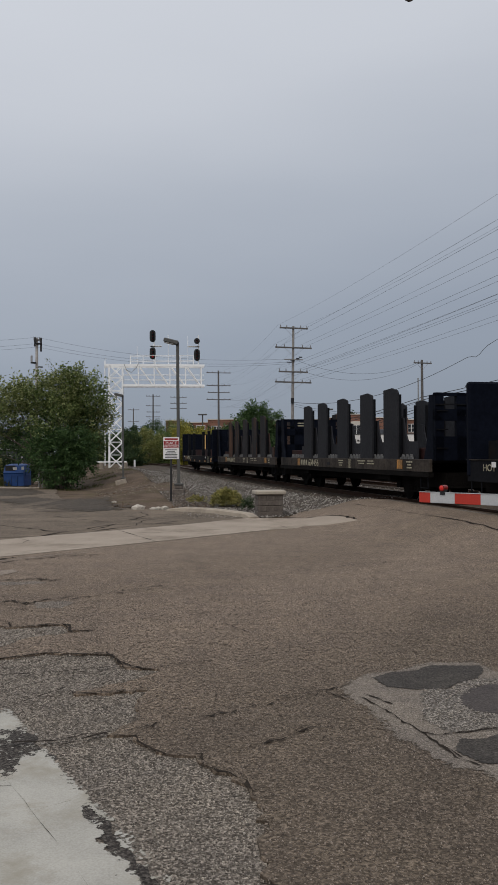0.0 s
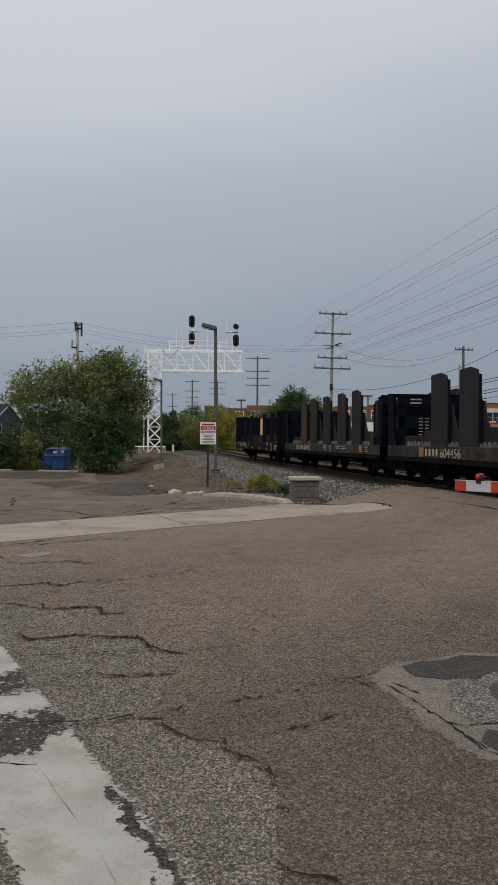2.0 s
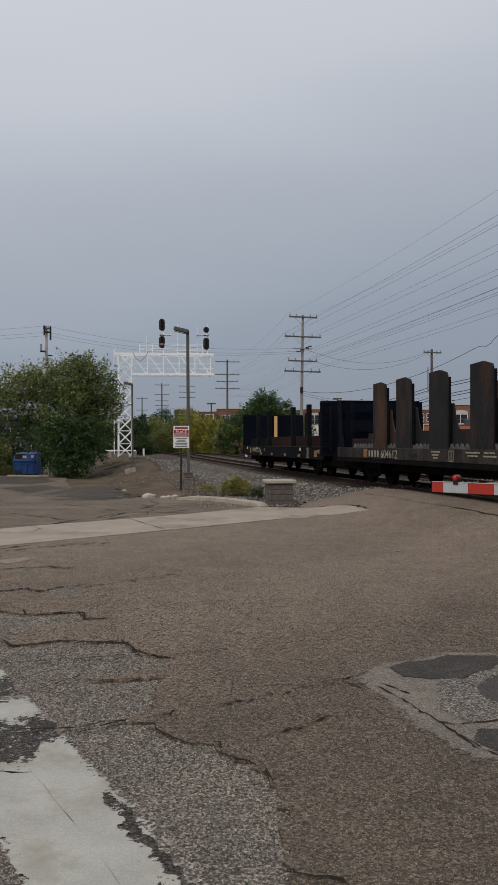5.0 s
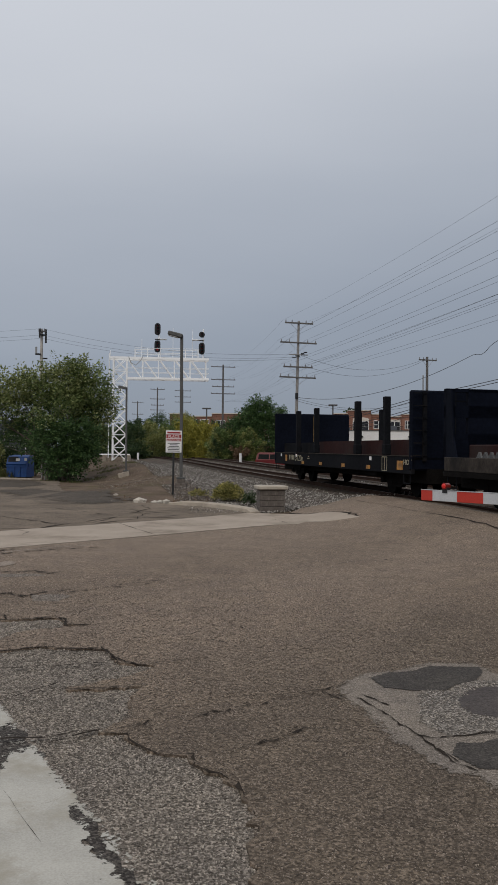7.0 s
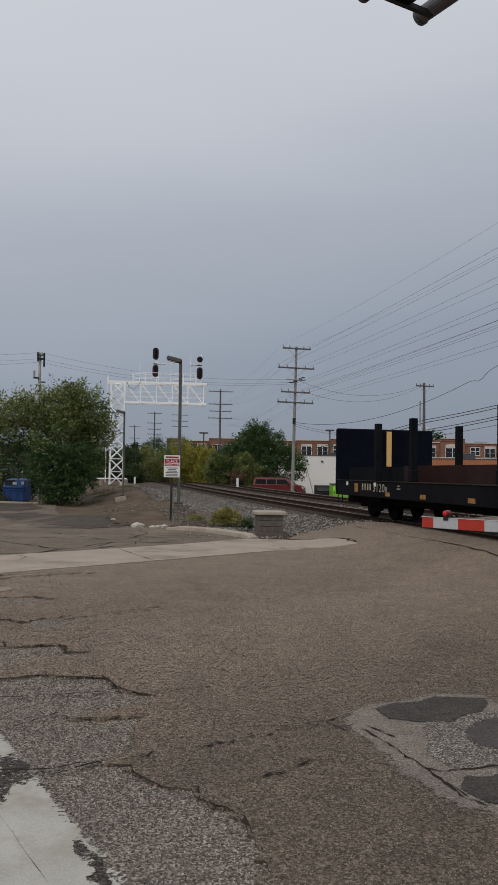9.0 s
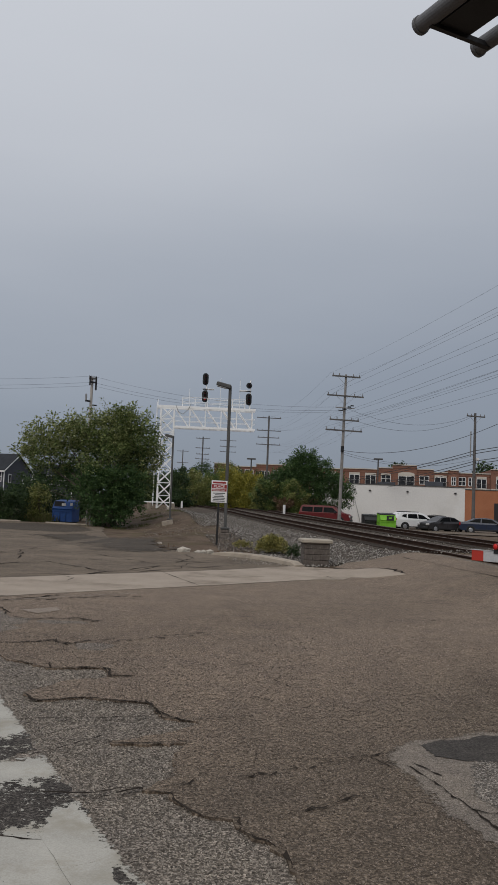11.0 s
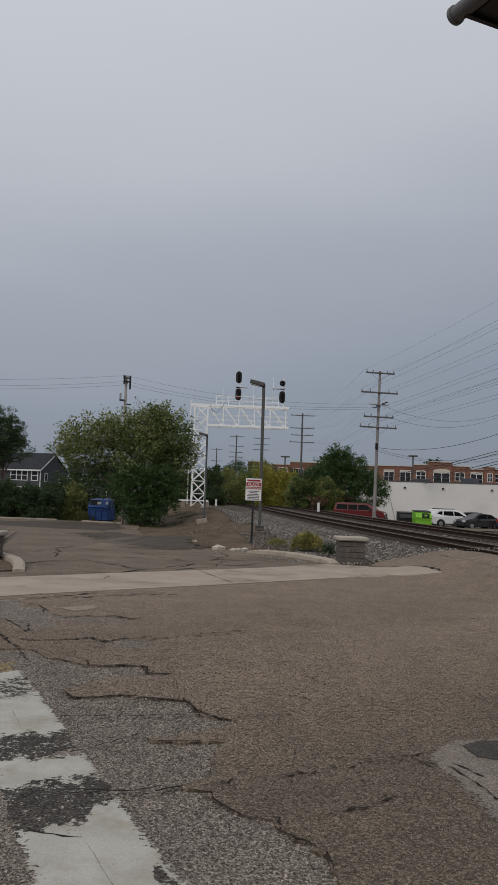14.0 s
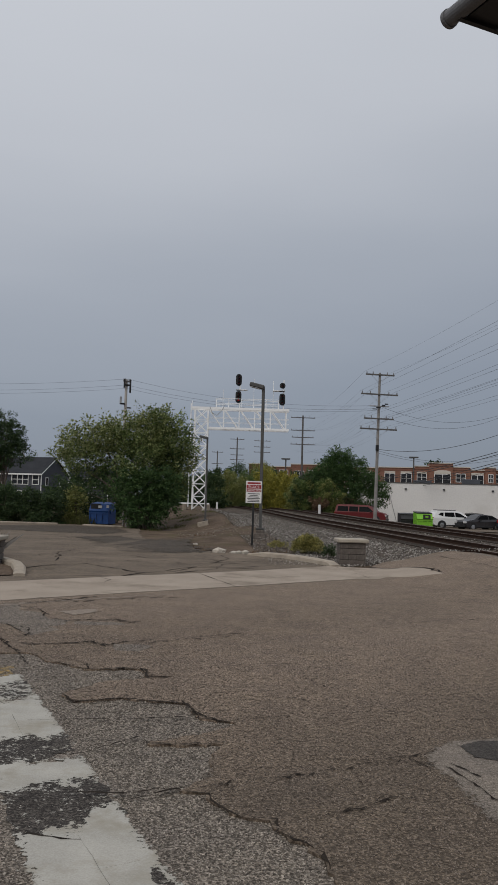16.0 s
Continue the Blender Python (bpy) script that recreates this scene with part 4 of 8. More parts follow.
def wheelset(parent, y):
    bm = bmesh.new()
    for sx in (-1, 1):
        cyl(bm, (sx * 0.68, 0, 0), (sx * 0.80, 0, 0), 0.42, n=24)
        cyl(bm, (sx * 0.65, 0, 0), (sx * 0.69, 0, 0), 0.455, n=24)
        cyl(bm, (sx * 0.79, 0, 0), (sx * 0.83, 0, 0), 0.20, 0.14, n=12)
        cyl(bm, (sx * 0.82, 0, 0), (sx * 0.98, 0, 0), 0.08, n=10)
    cyl(bm, (-0.7, 0, 0), (0.7, 0, 0), 0.085, n=10)
    ws = part("wheelset", bm, UNDER, parent, "pair of steel wheels on an axle")
    ws.location = (0, y, 0.42)
    KEYED.append((ws, y))


def bogie(car, y):
    bm = bmesh.new()
    for sx in (-1, 1):
        x = sx * 1.0
        side = [(-1.12, 0.36), (-1.12, 0.56), (-0.7, 0.66), (-0.35, 0.80), (0.35, 0.80), (0.7, 0.66), (1.12, 0.56), (1.12, 0.36), (0.72, 0.40), (0.42, 0.24), (-0.42, 0.24), (-0.72, 0.40)]
        plate(bm, side, 0.12, Matrix.Translation((x - 0.06, 0, 0)) @ Matrix(((0, 0, 1, 0), (1, 0, 0, 0), (0, 1, 0, 0), (0, 0, 0, 1))))
        for k in (-0.17, 0, 0.17):
            cyl(bm, (x + sx * 0.02, k, 0.30), (x + sx * 0.02, k, 0.58), 0.075, n=8)
        for k in (-0.9, 0.9):
            box(bm, x - 0.12, x + 0.12, k - 0.13, k + 0.13, 0.33, 0.53, 0.02)
    box(bm, -1.1, 1.1, -0.2, 0.2, 0.42, 0.70, 0.02)
    bg = part("bogie", bm, UNDER, car, "black cast side frames with springs, shade beneath the wagon in the colour")
    bg.location = (0, y, 0)
    wheelset(bg, -0.9)
    wheelset(bg, 0.9)


def shaded_running_gear(car, half, low):
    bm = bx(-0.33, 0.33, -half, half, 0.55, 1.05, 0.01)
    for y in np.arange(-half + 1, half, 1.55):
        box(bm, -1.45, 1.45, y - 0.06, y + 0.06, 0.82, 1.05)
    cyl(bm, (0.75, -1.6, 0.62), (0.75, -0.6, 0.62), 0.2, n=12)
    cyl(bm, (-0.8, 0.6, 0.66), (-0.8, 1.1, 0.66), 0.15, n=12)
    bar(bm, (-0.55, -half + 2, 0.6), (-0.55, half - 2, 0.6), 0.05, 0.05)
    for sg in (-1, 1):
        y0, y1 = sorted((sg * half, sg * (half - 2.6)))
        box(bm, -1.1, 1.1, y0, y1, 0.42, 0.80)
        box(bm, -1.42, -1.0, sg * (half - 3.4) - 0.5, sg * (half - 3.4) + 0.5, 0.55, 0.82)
    # block added between the bogies to fill the space under the deck with dark
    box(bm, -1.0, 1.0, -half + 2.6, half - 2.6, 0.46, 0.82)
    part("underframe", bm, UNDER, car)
    for sg in (-1, 1):
        bm = bmesh.new()
        box(bm, -0.13, 0.13, min(sg * half, sg * (half + 0.62)), max(sg * half, sg * (half + 0.62)), 0.72, 0.98, 0.03)
        box(bm, -0.2, 0.16, min(sg * (half + 0.38), sg * (half + 0.7)), max(sg * (half + 0.38), sg * (half + 0.7)), 0.68, 1.02, 0.06)
        part("coupler", bm, UNDER, car)
        hv, hf = tube([(0.35, sg * half, 0.75), (0.37, sg * (half + 0.2), 0.5), (0.33, sg * (half + 0.42), 0.36), (0.25, sg * (half + 0.6), 0.42)], 0.03)
        raw("air_hose", hv, hf, UNDER, car)
        bm = bmesh.new()
        for z in (0.42, 0.72, 1.0):
            bar(bm, (-1.5, sg * (half - 0.15), z), (-1.5, sg * (half - 0.6), z), 0.025, 0.025)
        for dy in (0.15, 0.6):
            bar(bm, (-1.5, sg * (half - dy), 0.42), (-1.5, sg * (half - dy), 1.1), 0.025, 0.025)
        part("ladder", bm, CAR_BLACK, car)


SIDE = Matrix(((0, 0, 1, 0), (1, 0, 0, 0), (0, 1, 0, 0), (0, 0, 0, 1)))
FACE_NEAR = Matrix(((0, 0, -1, 0), (-1, 0, 0, 0), (0, 1, 0, 0), (0, 0, 0, 1)))


def near_text(car, name, text, size, y, z, x=-1.535, material=None):
    return lettering(name, text, size, Matrix.Translation((x, y, z)) @ FACE_NEAR @ Matrix.Diagonal((1.3, 1, 1, 1)), material or STENCIL, car)


def stencil_bars(car, y, z, rows, wdt, x=-1.537):
    bm = bmesh.new()
    for i, f in enumerate(rows):
        box(bm, x - 0.003, x + 0.003, y - wdt * f / 2, y + wdt * f / 2, z - i * 0.075, z - i * 0.075 + 0.035)
    part("stencil", bm, STENCIL, car)


def frame_mark(car, y, z, w, h, x=-1.537, material=None):
    bm = bmesh.new()
    for y0, y1, z0, z1 in ((y - w, y + w, z + h - 0.02, z + h), (y - w, y + w, z - h, z - h + 0.02), (y - w, y - w + 0.02, z - h, z + h), (y + w - 0.02, y + w, z - h, z + h), (y - 0.012, y + 0.012, z - h, z + h)):
        box(bm, x - 0.003, x + 0.003, y0, y1, z0, z1)
    part("stencil", bm, STENCIL, car)


def patch(car, y, z, w, h, material, x=-1.537, name="reflector"):
    part(name, bx(x - 0.004, x + 0.003, y - w / 2, y + w / 2, z - h / 2, z + h / 2), material, car, "amber reflective patch" if material is AMBER else "")


SADDLE = surf("saddle_grey", (0.045, 0.045, 0.046), (0.11, 0.11, 0.11), rough=0.8, scale=2, fine=20)
STAKES = (3.35, 1.47, -0.80, -3.08, -5.05)


def stake_wagon(number, label, steel, marked=True):
    """A flat wagon with five tall stake plates a side on webs, and framed ends."""
    half = 7.55
    car = thing("flat_wagon", Matrix(), label, "railway wagon", group="goods train")
    for sx in (-1, 1):
        x0, x1 = sorted((sx * 1.53, sx * 1.45))
        part("side_sill", bx(x0, x1, -half, half, 0.81, 1.13, 0.01), CAR_SILL, car, "dusty grey-brown side sill")
        # flange made deep and near-black to hold the shade below the sill
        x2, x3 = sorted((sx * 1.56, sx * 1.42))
        part("shaded_sill_flange", bx(x2, x3, -half, half, 0.69, 0.806), UNDER, car)
        for y in np.arange(-half + 0.5, half, 0.86):
            part("stake_pocket", bx(*sorted((sx * 1.535, sx * 1.50)), y - 0.05, y + 0.05, 0.82, 1.11), CAR_SILL, car)
    part("deck", bx(-1.45, 1.45, -half, half, 1.04, 1.10), CAR_BLACK, car)
    for sx in (-1, 1):
        # low inner web, sweeping up behind each stake
        line = [(half - 2.6, 1.12), (half - 2.6, 1.58)] if sx < 0 else [(half - 3.6, 1.12), (half - 3.6, 1.58)]
        for y in STAKES:
            b = y - (0.36 if sx < 0 else 2.19)
            line += [(b + 0.4, 1.58), (b + 0.3, 2.25), (b, 2.22), (b - 0.06, 1.98), (b - 0.16, 1.76), (b - 0.28, 1.60)]
        line += [(-half + (1.2 if sx < 0 else 0.05), 1.58), (-half + (1.2 if sx < 0 else 0.05), 1.12)]
        bm = bmesh.new()
        plate(bm, line, 0.04, Matrix.Translation((sx * 1.30 - 0.02, 0, 0)) @ SIDE)
        part("side_web", bm, steel, car, "low web sweeping up to the stakes")
        for y in STAKES:
            a, b = (y + 0.68, y - 0.36) if sx < 0 else (y - 1.15, y - 2.19)
            bm = bmesh.new()
            plate(bm, [(a, 1.11), (a, 3.035), (b + 0.42, 3.055), (b + 0.05, 2.97), (b, 2.90), (b, 1.11)], 0.05, Matrix.Translation((sx * 1.47 - 0.025, 0, 0)) @ SIDE)
            st = part("stake_plate", bm, steel, car, "tall dark rust-streaked stake plate")
            part("stake_rib", bx(*sorted((sx * 1.44, sx * 1.37)), b + 0.02, b + 0.07, 1.12, 2.86), CAR_BLACK, st)
            part("stake_rib", bx(*sorted((sx * 1.44, sx * 1.37)), a - 0.08, a - 0.03, 1.12, 2.92), CAR_BLACK, st)
        bm = bmesh.new()
        for y in np.arange(-half + 1.3, half - 1.6, 0.27):
            plate(bm, [(y + 0.02, 1.13), (y + 0.25, 1.13), (y + 0.15, 1.26), (y + 0.12, 1.26)], 0.05, Matrix.Translation((sx * 1.40 - 0.025, 0, 0)) @ SIDE)
        part("saddle_teeth", bm, SADDLE, car, "row of small triangular gussets")
        bm = bx(*sorted((sx * 1.2, sx * 1.0)), -half + 0.6, half - 0.6, 1.10, 1.42, 0.02)
        part("bunk", bm, CAR_MAROON, car)
    for sg in (-1, 1):
        bm = bmesh.new()
        y0, y1 = sorted((sg * (half + 0.2), sg * (half + 0.06)))
        for x0, x1, z0, z1 in ((-1.46, -1.24, 1.1, 2.72), (-0.90, 0.90, 1.1, 2.72), (1.24, 1.46, 1.1, 2.72), (-1.46, 1.46, 2.66, 2.74), (-1.46, 1.46, 2.06, 2.34), (-1.46, 1.46, 1.1, 1.68)):
            box(bm, x0, x1, y0, y1, z0, z1)
        part("end_frame", bm, CAR_NAVY, car, "black end frame with square openings")
        for sx in (-1, 1):
            bm = bmesh.new()
            wing = [(sg * (half + 0.1), 1.1), (sg * (half + 0.1), 2.70), (sg * (half - 0.18), 2.70), (sg * (half - 0.3), 1.6), (sg * (half - 0.5), 1.1)]
            plate(bm, wing, 0.04, Matrix.Translation((sx * 1.44 - 0.02, 0, 0)) @ SIDE)
            part("end_wing", bm, CAR_NAVY, car)
        bm = bmesh.new()
        for z in (1.4, 1.85, 2.3):
            bar(bm, (-1.44, sg * (half + 0.23), z), (-1.15, sg * (half + 0.23), z), 0.022, 0.022)
        bar(bm, (-1.46, sg * (half + 0.22), 2.45), (1.46, sg * (half + 0.22), 2.45), 0.03, 0.03)
        part("grab_irons", bm, CAR_BLACK, car)
        part("placard", bx(-0.6, -0.42, *sorted((sg * (half + 0.212), sg * (half + 0.204))), 1.28, 1.40), SIGN_WHITE, car)
    shaded_running_gear(car, half, 0.8)
    bogie(car, 5.4)
    bogie(car, -5.4)
    near_text(car, "car_number", number, 0.34, 2.62, 0.845)
    for k in range(4):
        part("owner_mark", bx(-1.541, -1.535, 4.32 - k * 0.25 - 0.13, 4.32 - k * 0.25, 0.87, 1.06), STENCIL, car, "pale stencilled mark")
    patch(car, 4.62, 0.97, 0.32, 0.26, AMBER)
    patch(car, -5.65, 0.99, 0.36, 0.24, AMBER)
    patch(car, 0.75, 0.95, 0.3, 0.1, CAR_RUST, name="repaint")
    frame_mark(car, -1.5, 0.965, 0.13, 0.13)
    stencil_bars(car, -2.6, 1.04, (1, 0.7), 0.7)
    stencil_bars(car, -3.4, 1.04, (0.8, 1), 0.6)
    stencil_bars(car, -0.6, 1.04, (1, 0.8, 0.5), 0.5)
    stencil_bars(car, -6.3, 1.04, (1, 0.6, 0.8), 0.4)
    if not marked:
        return car
    for k in range(2):
        part("end_stencil", bx(-0.78, -0.42, half + 0.052, half + 0.057, 2.44 + 0.11 * k, 2.485 + 0.11 * k), STENCIL, car)
    for k in range(7):
        for x in (-0.50, -0.30):
            part("end_stencil", bx(x, x + 0.13, half + 0.052, half + 0.057, 1.36 + 0.1 * k, 1.385 + 0.1 * k), STENCIL, car)
    return car


def bulkhead_wagon(label, hot=(-7.42,)):
    """A black flat wagon with solid ends, slim stakes and a low maroon trough."""
    half = 7.7
    car = thing("bulkhead_wagon", Matrix(), label, "railway wagon", group="goods train")
    for sx in (-1, 1):
        part("side_sill", bx(*sorted((sx * 1.53, sx * 1.44)), -half, half, 0.66, 1.12, 0.012), CAR_BLACK, car, "black deep side sill")
        part("trough_side", bx(*sorted((sx * 1.18, sx * 1.08)), -half + 0.3, 2.7, 1.10, 1.57), CAR_MAROON, car, "dark maroon trough side")
        part("trough_end", bx(*sorted((sx * 1.18, sx * 1.08)), 2.7, half - 0.3, 1.10, 1.54), CAR_BLACK, car, "black end of the trough")
        part("sill_edge", bx(*sorted((sx * 1.55, sx * 1.42)), -half, half, 1.12, 1.145), CAR_SILL, car)
        for y in (3.98, 1.42, -3.2, -5.7):
            x = sx * (1.46 if sx < 0 else 1.04)
            bm = bx(x - 0.085, x + 0.085, y - 0.10, y + 0.10, 1.147, 2.78, 0.015)
            box(bm, x - 0.10, x + 0.10, y - 0.12, y + 0.12, 1.147, 1.45, 0.015)
            part("stake", bm, CAR_BLACK, car, "slim black stake")
        for k, y in enumerate((3.0, 0.6, -2.0, -4.4)):
            patch(car, y, 0.78, 0.34, 0.11, AMBER, x=sx * 1.537)
    part("deck", bx(-1.45, 1.45, -half, half, 1.04, 1.10), CAR_BLACK, car)
    for sg in (-1, 1):
        y0, y1 = sorted((sg * half, sg * (half - 0.16)))
        bm = bx(-1.56, 1.80, y0, y1, 0.76, 2.83, 0.04)
        part("bulkhead", bm, CAR_NAVY, car, "solid black steel bulkhead")
        bm = bmesh.new()
        for x in (-1.2, -0.4, 0.4, 1.2):
            box(bm, x - 0.05, x + 0.05, *sorted((sg * half, sg * (half + 0.07))), 1.0, 2.8)
        for z in np.arange(1.15, 2.8, 0.32):
            bar(bm, (-1.52, sg * (half + 0.09), z), (-1.15, sg * (half + 0.09), z), 0.022, 0.022)
        part("bulkhead_ribs", bm, CAR_BLACK, car)
    part("post", bx(0.15, 0.32, half - 0.20, half - 0.165, 1.6, 2.76), POST_YELLOW, car, "pale yellow upright post")
    shaded_running_gear(car, half, 0.66)
    bogie(car, 5.35)
    bogie(car, -5.35)
    for k, digit in enumerate("3120"):
        near_text(car, "car_digit", digit, 0.33, 3.95 - 0.245 * (k - 0.5), 0.83)
    near_text(car, "car_letter", "R", 0.27, 3.12, 0.80)
    for k in range(4):
        part("owner_mark", bx(-1.541, -1.535, 5.10 - k * 0.22 - 0.11, 5.10 - k * 0.22, 0.86, 1.05), STENCIL, car, "pale stencilled mark")
    if hot[0] < 0:
        patch(car, 5.65, 0.92, 0.3, 0.26, AMBER)
    patch(car, -6.9, 0.88, 0.4, 0.24, AMBER)
    for y in hot:
        near_text(car, "stencil_word", "HOT", 0.2, y, 0.9)
    frame_mark(car, -5.75, 0.9, 0.2, 0.2)
    for y in (6.5, 4.0, -4.6):
        part("tag_plate", bx(-1.541, -1.535, y - 0.09, y + 0.09, 0.98, 1.09), SIGN_WHITE, car)
    stencil_bars(car, 2.2, 1.0, (0.6, 1), 0.25)
    return car


tail = bulkhead_wagon("black bulkhead flat wagon with slim stakes, last of the train")
wagon_a = stake_wagon("604612", "dark flat wagon with tall rust-streaked stake plates", CAR_BROWN, False)
wagon_b = stake_wagon("604456", "dark flat wagon with tall stake plates on a dusty sill", CAR_RUST)
head = bulkhead_wagon("black bulkhead flat wagon with a solid end, ahead in the train", (6.7,))
WAGONS = [(tail, 38.15), (wagon_a, 20.95), (wagon_b, 4.85), (head, -12.4)]

# ---- crossing gate and cantilever ----
GD = Vector((0.62, -0.785)).normalized()


def gate():
    g = thing("crossing_gate", Matrix.Translation((2.42, 11.84, 0)) @ Matrix.Rotation(math.atan2(GD.y, GD.x), 4, "Z"), "lowered red and white striped crossing gate with red lamps", "crossing gate")
    x, k = 0.0, 0
    for ln in (0.20, 0.42, 0.42, 0.42, 0.42, 0.42, 0.42, 0.42, 0.42, 0.42, 0.42):
        part("stripe", bx(x, x + ln, -0.02, 0.02, 0.985, 1.13, 0.004), (GATE_RED, GATE_WHITE)[k % 2], g)
        x, k = x + ln, k + 1
    part("edge_strip", bx(0, x, -0.025, 0.025, 1.13, 1.137), GATE_WHITE, g)
    for i, lx in enumerate((0.42, 1.9, 3.6)):
        bm = cyl(bmesh.new(), (lx, -0.045, 1.195), (lx, 0.045, 1.195), 0.044, n=16)
        lamp = part("gate_lamp", bm, LENS_OFF, g, "small red gate lamp")
        for sg in (-1, 1):
            bm = bmesh.new()
            bmesh.ops.create_uvsphere(bm, u_segments=16, v_segments=8, radius=0.033, matrix=Matrix.Translation((lx, sg * 0.04, 1.2)) @ Matrix.Diagonal((1, 0.6, 1, 1)))
            part("lens", bm, LENS_RED, lamp, smooth=True)
        part("bracket", bx(lx - 0.04, lx + 0.04, -0.03, 0.03, 1.10, 1.19), BLACK, lamp)
    part("arm_root", bx(x, x + 0.9, -0.05, 0.05, 0.96, 1.15, 0.01), GALV, g)
    part("mechanism", bx(x + 0.9, x + 1.4, -0.25, 0.25, 0.7, 1.4, 0.03), GALV, g)
    part("mast", rod((x + 1.15, 0.35, lie(7, 7)), (x + 1.15, 0.35, 4.6), 0.06, n=12), GALV, g)
    return g


gate()


def cantilever():
    d = Vector((0.50, -0.866)).normalized()
    m = Matrix.Translation((0.96, 7.61, 6.13)) @ Matrix.Rotation(math.atan2(d.y, d.x), 4, "Z")
    c = thing("cantilever_signal", m, "dark steel pipe cantilever over the road seen from below", "signal cantilever")
    other = m.inverted() @ Vector((1.57, 7.98, 6.13))
    L = 7.0
    for (ox, oy) in ((0, 0), (other.x, other.y)):
        for oz in (0, 0.95):
            pv = rod((ox, oy, oz), (L, oy, oz), 0.078, n=20)
            pp = part("pipe", pv, GALV_DARK, c, "dark grey steel pipe")
            part("end_cap", rod((ox - 0.025, oy, oz), (ox + 0.012, oy, oz), 0.089, n=20), GALV_DARK, pp)
        for k in range(7):
            part("strut", rod((ox + 0.32 + k, oy, 0), (ox + 0.32 + k, oy, 0.95), 0.022, n=8), GALV_DARK, c)
    x0 = min(0, other.x)
    part("walkway_plate", bx(0.16, L, 0.08, other.y - 0.27, -0.05, -0.02), BLACK, c, "dark perforated walkway")
    for k in range(8):
        lo, hi = sorted((0, other.y))
        bm = bar(bmesh.new(), (0.14 + k * 0.95, lo, -0.06), (0.14 + k * 0.95 + (other.x if other.y else 0), hi, -0.06), 0.05, 0.05)
        part("cross_angle", bm, BLACK, c)
    part("mast", rod((L - 0.2, other.y / 2, -6.2), (L - 0.2, other.y / 2, 1.2), 0.16, n=16), GALV_DARK, c)
    return c


GALV_DARK = surf("dark_galvanised", (0.10, 0.10, 0.105), (0.15, 0.15, 0.155), rough=0.6, metal=0.1, scale=2, fine=60, bump=0.03)
cantilever()

# ---- signal gantry ----
def signal_head(parent, x, y, z, lamps, lit):
    h = 0.52
    r = 0.25
    pts = []
    if lamps > 1:
        pts = [(r * math.cos(a), h / 2 - 0.0 + r * math.sin(a)) for a in np.linspace(0, math.pi, 10)] + [(r * math.cos(a), -h / 2 + r * math.sin(a)) for a in np.linspace(math.pi, math.tau, 10)]
    else:
        pts = [(r * math.cos(a), r * math.sin(a)) for a in np.linspace(0, math.tau, 20, endpoint=False)]
    bm = bmesh.new()
    plate(bm, pts, 0.03, Matrix.Translation((x, y, z)) @ Matrix(((1, 0, 0, 0), (0, 0, 1, 0), (0, 1, 0, 0), (0, 0, 0, 1))))
    hd = part("signal_head", bm, BLACK, parent, "black oval signal target" if lamps > 1 else "round black signal target")
    for i in range(lamps):
        zz = z + (i - (lamps - 1) / 2) * -0.27
        part("hood", rod((x, y, zz), (x, y - 0.22, zz), 0.10, n=12, caps=False), BLACK, hd)
        on = lit == i
        part("lens", rod((x, y - 0.01, zz), (x, y - 0.03, zz), 0.07, n=12), LENS_RED if on else LENS_OFF, hd)
    return hd


